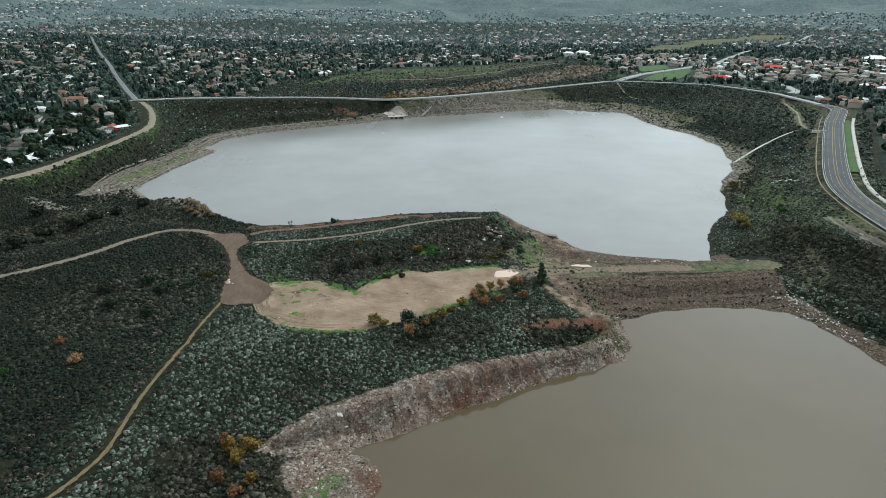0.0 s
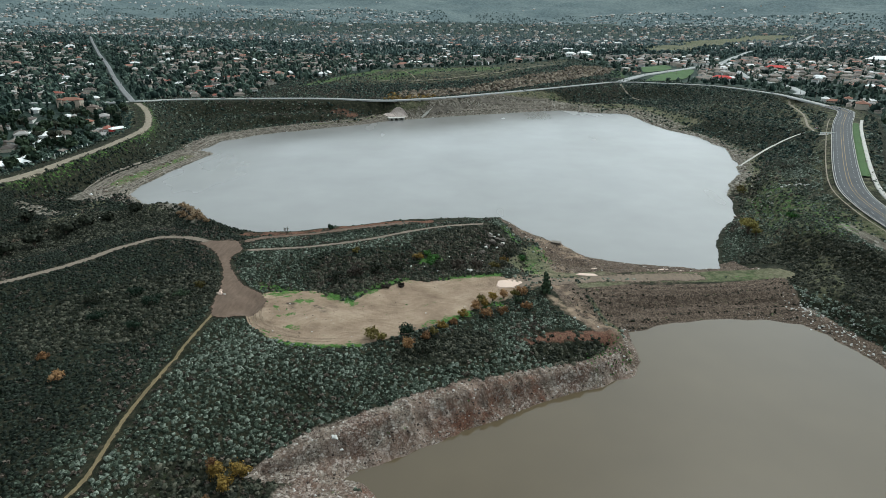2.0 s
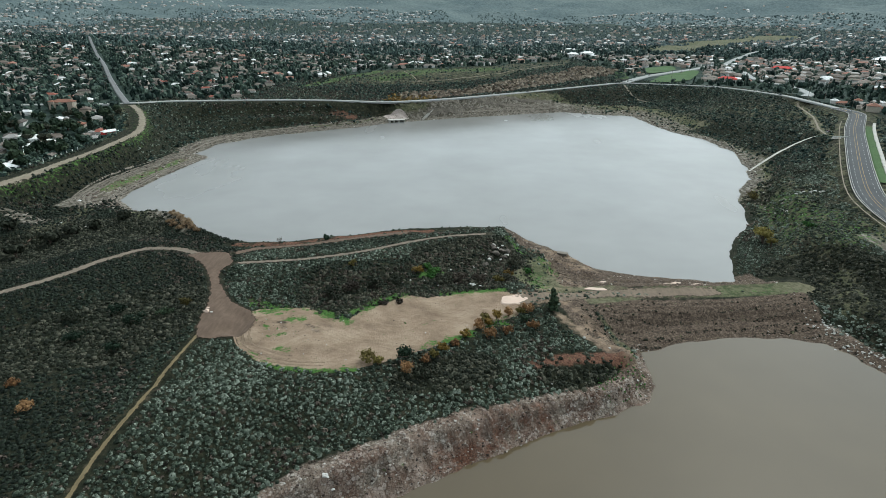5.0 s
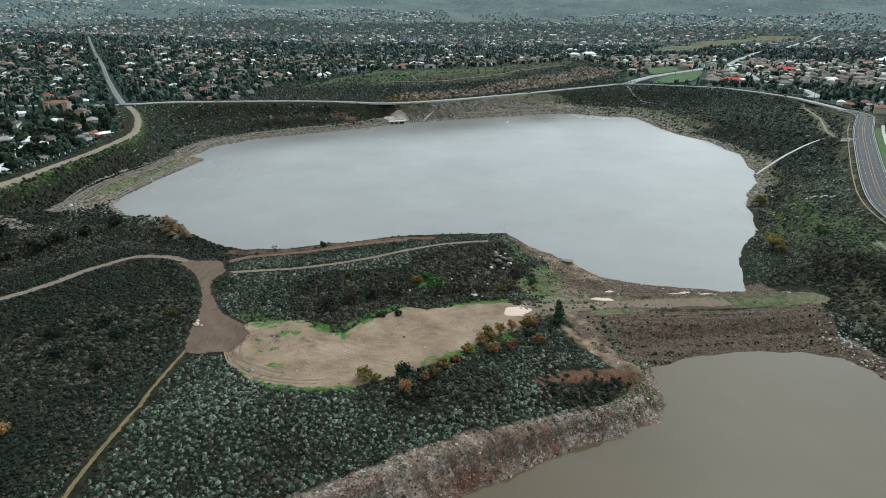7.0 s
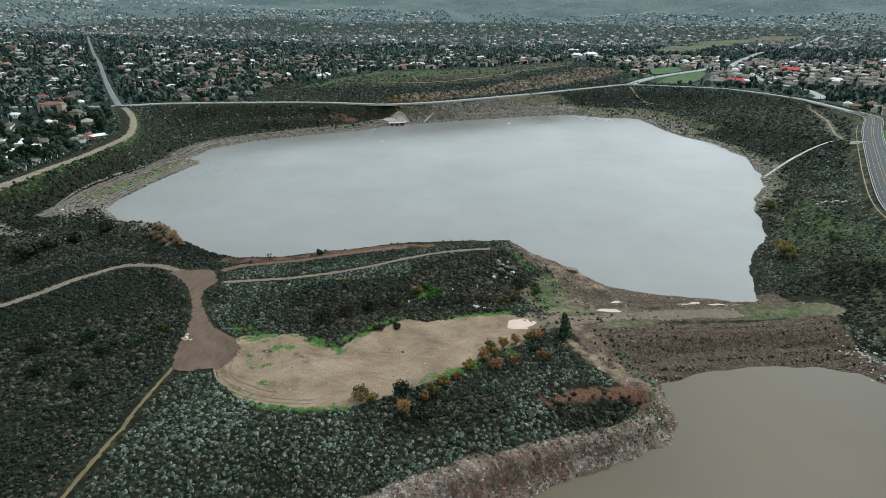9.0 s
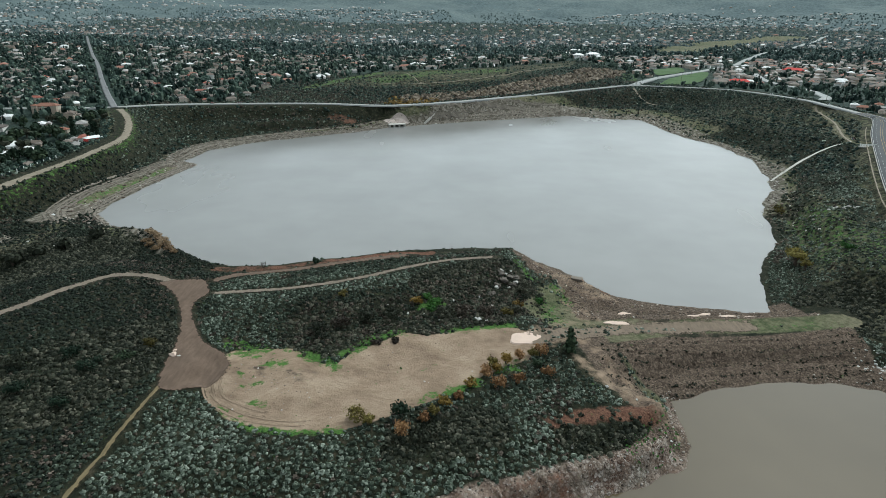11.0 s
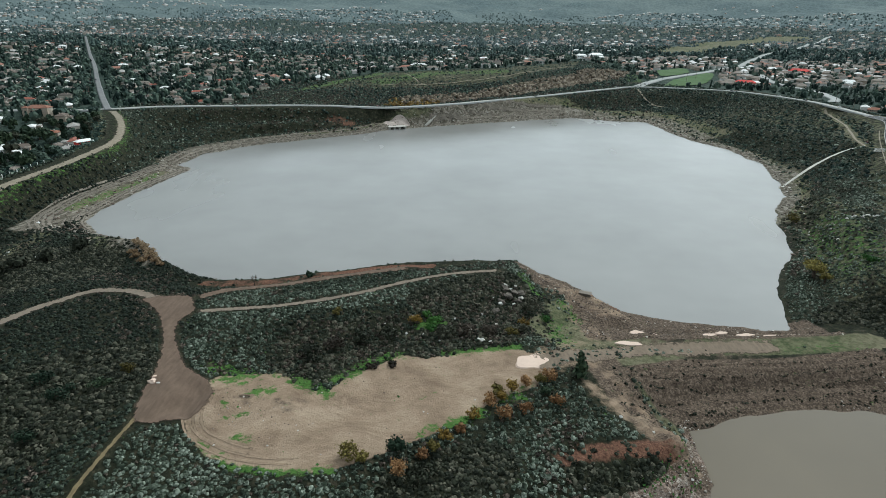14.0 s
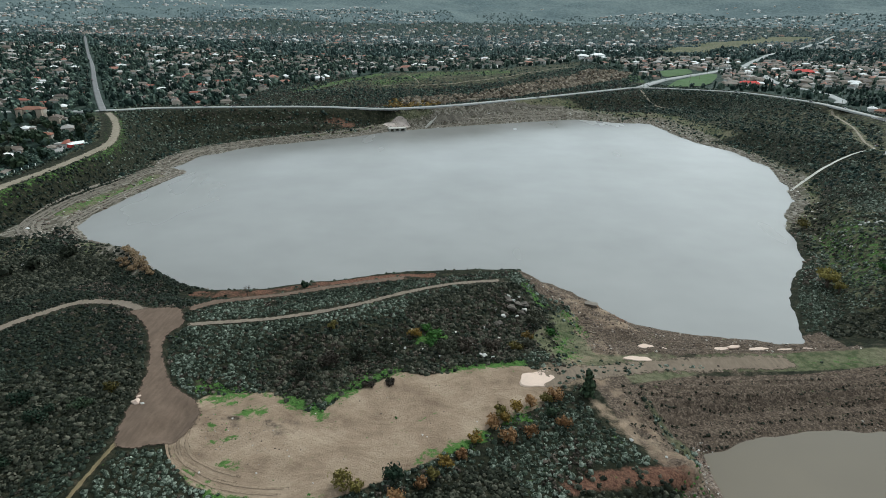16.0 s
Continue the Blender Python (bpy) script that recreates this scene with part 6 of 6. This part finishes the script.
def house(kind, label, roof=None, wall=None):
    """A house at the origin: walls, roofs, windows, doors and a chimney as its parts."""
    L, W, H, wing, rise = ((17, 11, 3.2, 6, 2.6), (21, 10, 3.0, 7, 2.3), (15, 12, 5.8, 5, 2.8), (19, 13, 3.1, 0, 3.0), (13, 10, 3.0, 5, 2.2), (18, 11, 5.6, 8, 2.6))[kind]
    ob = tagged(new("house"), label, "house", "suburban houses")
    wall, roof = wall or STUCCO, roof or ROOFS
    block("wall", (-L / 2, L / 2, -W / 2, W / 2, -2.0, H), wall, ob)
    part("roof", gable(-L / 2, L / 2, -W / 2, W / 2, H, rise), roof, ob)
    if wing:
        block("wing", (L / 2 - 7, L / 2 - 0.5, -W / 2 - wing, -W / 2 - 0.003, -2.0, 3.0), wall, ob)
        part("wing_roof", gable(L / 2 - 7, L / 2 - 0.5, -W / 2 - wing, -W / 2 + 0.4, 3.0, 1.7, 0.5), roof, ob)
        block("garage_door", (L / 2 - 6.2, L / 2 - 1.3, -W / 2 - wing - 0.08, -W / 2 - wing + 0.05, 0.0, 2.3), WHITE_PAINT, ob)
    for k in range(3):
        x = -L / 2 + 2 + k * 3.1
        win = block("window", (x - 0.8, x + 0.8, -W / 2 - 0.06, -W / 2 + 0.05, H - 2.1, H - 0.8), GLASS_DARK, ob)
        block("sill", (x - 0.9, x + 0.9, -W / 2 - 0.16, -W / 2 - 0.065, H - 2.22, H - 2.105), WHITE_PAINT, win)
    block("door", (-0.2, 0.8, -W / 2 - 0.07, -W / 2 + 0.05, 0.0, 2.05), WOOD, ob)
    block("chimney", (-L / 4 - 0.5, -L / 4 + 0.4, 0.8, 1.6, H, H + rise + 0.9), wall, ob)
    return ob


LABELS = ["single-storey stucco house with a hipped tile roof", "long low ranch house with a hipped roof", "two-storey stucco house with a tile roof", "square single-storey house with a broad roof",
          "small stucco house with a garage wing", "two-storey house with a long garage wing"]
MODELS = [house(k, LABELS[k]) for k in range(6)]
near_lots = np.concatenate([lots(-760, -300, 335, 940, 27, 31), lots(250, 560, 300, 1010, 22, 32, 9)])[:330]
rh = np.random.RandomState(33)
order = np.argsort(np.hypot(near_lots[:, 0], near_lots[:, 1]))[:300]
used = set()
for k in order:
    x, y = near_lots[k]
    m = rh.randint(0, 6)
    turn = (24 if x < 0 else -28) + 90 * rh.randint(0, 4) + rh.randn() * 5
    at = pose(x, y, ground_z(x, y) + 0.3, 0, 0, turn) @ Matrix.Scale(0.82, 4)
    if m in used:
        copy_thing(MODELS[m], at)
    else:
        MODELS[m].matrix_world = at
        used.add(m)
near_far = near_lots[np.argsort(np.hypot(near_lots[:, 0], near_lots[:, 1]))[300:]]


def far_houses(P, seed, z=None, roof=None):
    """Distant houses as joined walls and joined roofs, each house an island."""
    r = np.random.RandomState(seed)
    n = len(P)
    L, W, H, R = 5 + 4.5 * r.rand(n), 3.8 + 2.2 * r.rand(n), np.where(r.rand(n) < 0.3, 5.6, 3.4), 1.6 + 1.4 * r.rand(n)
    a = np.where(P[:, 0] < 0, 0.42, -0.5) + np.pi / 2 * r.randint(0, 2, n) + r.randn(n) * 0.12
    z = height(P[:, 0], P[:, 1]) if z is None else z
    c, s = np.cos(a), np.sin(a)

    def corners(l, w, h):
        return np.stack([P[:, 0] + l * c - w * s, P[:, 1] + l * s + w * c, z + h], 1)

    low = [corners(i * L, j * W, -3.0) for i, j in ((-1, -1), (1, -1), (1, 1), (-1, 1))]
    top = [corners(i * L, j * W, H) for i, j in ((-1, -1), (1, -1), (1, 1), (-1, 1))]
    V = np.stack(low + top, 1).reshape(-1, 3)
    q = np.array([(0, 1, 5, 4), (1, 2, 6, 5), (2, 3, 7, 6), (3, 0, 4, 7)])
    tagged(sheet("distant_house_walls", V, (q[None] + 8 * np.arange(n)[:, None, None]).reshape(-1, 4), STUCCO_FAR), "pale walls of countless distant suburban houses", "houses", kind="stuff")
    eave = [corners(i * (L + 0.7), j * (W + 0.7), H - 0.1) for i, j in ((-1, -1), (1, -1), (1, 1), (-1, 1))]
    ridge = [corners(-(L - W * 0.7), 0 * W, H + R), corners(L - W * 0.7, 0 * W, H + R)]
    V = np.stack(eave + ridge, 1).reshape(-1, 3)
    t = np.array([(0, 1, 5), (0, 5, 4), (2, 3, 4), (2, 4, 5), (1, 2, 5), (3, 0, 4)])
    tagged(sheet("distant_roofs", V, (t[None] + 6 * np.arange(n)[:, None, None]).reshape(-1, 3), roof or ROOFS_FAR), "tile and shingle roofs of countless distant houses", "houses", kind="stuff")


far_lots = np.concatenate([near_far, lots(-1150, -640, 500, 1500, 33, 34), lots(-640, 300, 940, 1500, 30, 35), lots(560, 1200, 600, 1500, 23, 36, 9), lots(300, 560, 1010, 1500, 22, 52, 9), lots(-2200, 2200, 1500, 2600, 44, 37), lots(-2800, 2800, 2600, 3300, 62, 38)])
keep = rh.rand(len(far_lots)) < np.where(far_lots[:, 1] > 1500, 0.45 + 0.9 * (value_noise(far_lots[:, 0], far_lots[:, 1], 260, 3) > 0.45), 0.9)
far_houses(far_lots[keep], 39)

# garden and street trees
FAR_CROWN = [mound(140 + s, 2, 4, 1, 0.4, 0.6, 1.1) for s in range(5)]
TREES = [clump(60 + s, 12, 1.0, 0.95, 1.05, 0.36, True, 0.75, "ball") for s in range(6)]
TALL = [clump(80 + s, 14, 0.5, 0.5, 1.5, 0.26, True, 1.3, "cone") for s in range(3)]
near_trees = np.concatenate([lots(-700, -290, 330, 900, 10.5, 41, 3), lots(238, 600, 250, 760, 10, 42, 3), lots(300, 600, 760, 960, 16, 53, 3)])
near_trees = near_trees[np.min(np.hypot(near_trees[:, None, 0] - near_lots[None, :, 0], near_trees[:, None, 1] - near_lots[None, :, 1]), 1) > 9]
near_trees = near_trees[np.argsort(np.hypot(near_trees[:, 0], near_trees[:, 1]))]
single, rest = near_trees[:290], near_trees[290:]
kinds = [("tree", 7.5, 7.0, GREEN_LEAF, 0.4, "ball", "dark green garden tree beside suburban houses"), ("tree", 9.5, 9.0, GREEN_LEAF, 0.6, "ball", "broad olive-green garden tree in the suburb"),
         ("tree", 6.0, 6.0, FAR_LEAF, 0.7, "ball", "pale grey-green garden tree in the suburb"), ("tree", 11.0, 4.2, GREEN_LEAF, 0.25, "cone", "tall narrow dark cypress in the suburb"), ("tree", 8.0, 7.5, DARK_SCRUB, 0.5, "ball", "dark brownish garden tree in the suburb")]
models = []
for k, (x, y) in enumerate(single):
    m = k if k < 5 else rh.choice(5, p=[0.32, 0.24, 0.16, 0.12, 0.16])
    if k < 5:
        nm, tl, wd, mt, tn, sh, lb = kinds[k]
        models.append(tree(nm, x, y, tl, wd, mt, lb, tn, sh, 60 + k, 20, 0.95, "tree", "garden trees"))
    else:
        copy_thing(models[m], pose(x, y, ground_z(x, y), 0, 0, rh.rand() * 360) @ Matrix.Scale(0.7 + 0.6 * rh.rand(), 4))
far_trees = np.concatenate([rest, lots(-1150, -640, 500, 1500, 13, 43, 3), lots(-640, 300, 900, 1500, 13, 44, 3), lots(300, 560, 960, 1500, 18, 54, 3), lots(600, 1200, 600, 1500, 19, 45, 3)])
scatter("suburb_trees", TREES * 3 + TALL, far_trees, 2.8 + 2.6 * rh.rand(len(far_trees)), rh.rand(len(far_trees)), FAR_LEAF, "dark green trees between the suburban houses", "trees", 46, 0.3)
far_trees = lots(-1500, 1500, 1500, 1900, 15, 47, 3)
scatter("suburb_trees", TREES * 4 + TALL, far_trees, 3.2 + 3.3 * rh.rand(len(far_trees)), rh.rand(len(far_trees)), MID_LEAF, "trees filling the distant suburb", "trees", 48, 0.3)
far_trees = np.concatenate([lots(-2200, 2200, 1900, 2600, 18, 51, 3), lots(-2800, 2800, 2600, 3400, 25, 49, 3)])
dark_ones = [(-217, 273, 8, 9), (-224, 262, 9, 10), (-232, 254, 8, 11), (-206, 298, 6, 8), (-200, 308, 6, 8), (-212, 290, 7, 9), (-240, 300, 6, 8), (-228, 246, 7, 9), (-190, 318, 5, 7)]
for k, (x, y, tl, wd) in enumerate(dark_ones):
    tree("tree", x, y, tl, wd, DARK_SCRUB, "large dark tree standing in the gully", 0.25, "ball", 70 + k, 40, 0.7)
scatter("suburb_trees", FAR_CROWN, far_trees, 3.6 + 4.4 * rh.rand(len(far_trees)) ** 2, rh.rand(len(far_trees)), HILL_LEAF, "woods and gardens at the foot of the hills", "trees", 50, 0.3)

# houses and woods on the slopes of the far hills
def on_hills(n, seed, low=0.0, high=0.75, rows=0):
    r = np.random.RandomState(seed)
    b = r.rand(n) * (high - low) + low
    if rows:
        b = (np.floor(b * rows) + 0.5) / rows + 0.012 * r.randn(n)
    a = (r.rand(n) - 0.5) * 2 * radians(42)
    x, y = (3250 + 1500 * b) * np.sin(a), (3250 + 1500 * b) * np.cos(a)
    z = hill_z(b, x, y)
    keep = value_noise(x + 90, y, 420, 3) > (0.5 if rows else 0.3)
    return np.stack([x, y], 1)[keep], z[keep]


Ph, Zh = on_hills(2000, 91, 0.02, 0.7, 12)
far_houses(Ph, 92, Zh, HILL_ROOF)
Ph, Zh = on_hills(8000, 93, 0.0, 0.5, 0)
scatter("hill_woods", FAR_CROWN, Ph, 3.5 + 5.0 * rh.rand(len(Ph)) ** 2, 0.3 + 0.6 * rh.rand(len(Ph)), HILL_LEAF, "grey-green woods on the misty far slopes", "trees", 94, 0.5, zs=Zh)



# ---- vehicles, poles and single buildings ----
def car(x, y, turn, z=None):
    """A parked car: body, cabin glass, lamps and wheels."""
    ob = tagged(new("car"), "small passenger car standing on the road", "car", "cars on the roads")
    ob.matrix_world = pose(x, y, ground_z(x, y) + 0.6 if z is None else z, 0, 0, turn)
    bm = box(bmesh.new(), -2.2, 2.2, -0.9, 0.9, 0.35, 0.95)
    bmesh.ops.bevel(bm, geom=bm.edges[:], offset=0.18, segments=2, affect="EDGES")
    body = part("body", bm, CAR_PAINT, ob)
    bm = box(bmesh.new(), -1.3, 1.0, -0.78, 0.78, 0.95, 1.45)
    for v in bm.verts:
        if v.co.z > 1.2:
            v.co.x *= 0.72
            v.co.y *= 0.86
    part("cabin", bm, GLASS_DARK, ob, "dark glazed cabin")
    block("roof", (-0.9, 0.68, -0.64, 0.64, 1.452, 1.5), CAR_PAINT, ob)
    for sx in (-1.35, 1.35):
        for sy in (-0.86, 0.86):
            bm = bmesh.new()
            bmesh.ops.create_cone(bm, cap_ends=True, segments=12, radius1=0.33, radius2=0.33, depth=0.22, matrix=Matrix.Translation((sx, sy, 0.33)) @ Matrix.Rotation(radians(90), 4, "X"))
            wheel = part("wheel", bm, RUBBER_AND_SHADE, ob)
            bm = bmesh.new()
            bmesh.ops.create_cone(bm, cap_ends=True, segments=8, radius1=0.18, radius2=0.18, depth=0.26, matrix=Matrix.Translation((sx, sy, 0.33)) @ Matrix.Rotation(radians(90), 4, "X"))
            part("rim", bm, CONCRETE, wheel, "grey wheel rim")
    for sy in (-0.6, 0.6):
        block("headlight", (2.17, 2.23, sy - 0.18, sy + 0.18, 0.6, 0.78), WHITE_PAINT, ob)
    return ob


def along(pts, u, side, crown_z):
    line = smooth_line(pts, 3.0)
    i = int(u * (len(line) - 2))
    d = line[i + 1] - line[i]
    p = offset(line, side)[i]
    return p[0], p[1], math.degrees(math.atan2(d[1], d[0])), ground_z(*line[i][:2]) + crown_z + 0.02


first_car = None
for pts, u, side, cz in ((FAR_ROAD, 0.18, 2, 0.6), (FAR_ROAD, 0.2, 2, 0.6), (FAR_ROAD, 0.33, -2, 0.6), (FAR_ROAD, 0.52, 2, 0.6), (FAR_ROAD, 0.66, -2, 0.6), (FAR_ROAD, 0.8, 2, 0.6), (FAR_ROAD, 0.86, -2, 0.6),
                         (FAR_ROAD, 0.9, 2, 0.6), (FAR_ROAD, 0.95, -2, 0.6), (EAST_ROAD, 0.05, 2.6, 0.5), (EAST_ROAD, 0.11, -2.6, 0.5), (NORTH_ROAD, 0.02, 3, 1.2), (NORTH_ROAD, 0.035, -3, 1.2), (NORTH_ROAD, 0.05, 3, 1.2), (WEST_STREET, 0.12, 2, 1.6), (WEST_STREET, 0.2, -2, 1.6)):
    x, y, turn, z = along(pts, u, side, cz)
    if first_car is None:
        first_car = car(x, y, turn, z)
    else:
        copy_thing(first_car, pose(x, y, z, 0, 0, turn + (180 if side < 0 else 0)))
wx, wy = 297, 559
copy_thing(first_car, pose(wx, wy, ground_z(wx, wy) + 0.05, 0, 0, 20))
tagged(first_car)


def pole(x, y, tall):
    ob = tagged(new("utility_pole"), "tall wooden utility pole with crossarms", "pole", "utility poles")
    ob.matrix_world = pose(x, y, ground_z(x, y) - 0.2, 0, 0, 30)
    part("post", limb_mesh([((0, 0, 0), (0, 0, tall), 0.22, 0.14)]), WOOD, ob)
    for z in (tall - 0.6, tall - 1.8):
        block("crossarm", (-1.5, 1.5, -0.09, 0.09, z, z + 0.2), WOOD, ob)
    return ob


first_pole = pole(330, 1080, 13)
for x, y in ((365, 1150), (392, 830), (396, 760), (388, 690), (398, 800), (300, 1030), (-420, 690), (-470, 770), (-540, 880), (-395, 560)):
    copy_thing(first_pole, pose(x, y, ground_z(x, y) - 0.2, 0, 0, 30 + (x % 20)))


def named_house(kind, x, y, turn, label, roof, wall=None, scale=1.0):
    ob = house(kind, label, roof, wall)
    ob.matrix_world = pose(x, y, ground_z(x, y) + 0.4, 0, 0, turn) @ Matrix.Scale(scale, 4)
    return ob


named_house(1, 384, 1022, -20, "low house with a bright red roof near the road", RED_ROOF, None, 1.25)
named_house(1, 566, 1245, -20, "large low building with a bright red roof", RED_ROOF, None, 1.6)
named_house(3, 910, 1500, -10, "big building with a broad white roof", WHITE_PAINT, WHITE_PAINT, 2.4)
named_house(5, 236, 1465, 12, "long white building above the grassy slope", WHITE_PAINT, WHITE_PAINT, 1.5)
named_house(5, 203, 1455, 12, "white building above the grassy slope", WHITE_PAINT, WHITE_PAINT, 1.2)
named_house(1, -318, 392, 65, "long low house with white canopies behind the embankment", WHITE_PAINT, None, 1.0)
named_house(1, -306, 503, 58, "long low shed with a white roof and red walls", WHITE_PAINT, RED_ROOF, 0.62)
named_house(1, -360, 480, 20, "low white-roofed house among garden trees", WHITE_PAINT, None, 0.9)
named_house(4, -340, 455, 110, "small white-roofed garage behind the embankment", WHITE_PAINT, WHITE_PAINT, 0.8)
for k, (x, y, turn, mt) in enumerate(((396, 668, 62, TERRACOTTA), (362, 560, 60, ROOFS), (340, 500, 58, TERRACOTTA), (405, 615, 64, ROOFS), (330, 450, 60, ROOFS), (300, 405, 60, TERRACOTTA))):
    named_house(5 if k % 2 else 2, x, y, turn, "two-storey stucco house with a tile roof above the road", mt, None, 0.95)
named_house(3, -322, 368, 60, "white-roofed house behind the embankment", WHITE_PAINT, WHITE_PAINT, 0.9)


def villa():
    """A two-storey villa with an arched loggia."""
    ob = tagged(new("villa"), "cream two-storey villa with an arched front and red tile roof", "house")
    ob.matrix_world = pose(-392, 572, ground_z(-392, 572) + 0.3, 0, 0, 12)
    block("wall", (-9, 9, 0, 10, -2, 7.2), STUCCO, ob)
    part("roof", gable(-9, 9, 0, 10, 7.2, 2.4), TERRACOTTA, ob, "faded red tile roof")
    for sx in (-8, 8):
        block("tower", (sx - 2.2, sx + 2.2, -3, 1, -2, 8.0), STUCCO, ob)
        part("tower_roof", gable(sx - 2.2, sx + 2.2, -3, 1, 8.0, 1.4, 0.4), TERRACOTTA, ob)
    for k in range(4):
        x = -4.2 + 2.8 * k
        bm = bmesh.new()
        ring = [bm.verts.new((x + math.cos(a) * 0.9, -0.05, 4.6 + math.sin(a) * 0.9)) for a in np.linspace(0, math.pi, 9)] + [bm.verts.new((x - 0.9, -0.05, 1.2)), bm.verts.new((x + 0.9, -0.05, 1.2))]
        f = bm.faces.new(ring)
        ext = bmesh.ops.extrude_face_region(bm, geom=[f])
        for v in ext["geom"]:
            if isinstance(v, bmesh.types.BMVert):
                v.co.y += 0.12
        bmesh.ops.recalc_face_normals(bm, faces=bm.faces[:])
        part("arched_window", bm, GLASS_DARK, ob)


villa()


def fence(pts, n, label):
    """White posts along the back of the embankment, with a wire rail."""
    ob = tagged(new("fence"), label, "fence")
    a, b = Vector(pts[0]), Vector(pts[1])
    for k in range(n):
        p = a.lerp(b, k / (n - 1))
        z = ground_z(p.x, p.y)
        block("post", (p.x - 0.18, p.x + 0.18, p.y - 0.18, p.y + 0.18, z - 0.2, z + 2.0), WHITE_PAINT, ob)


fence([(-294, 392), (-293, 440)], 9, "row of white fence posts behind the embankment")
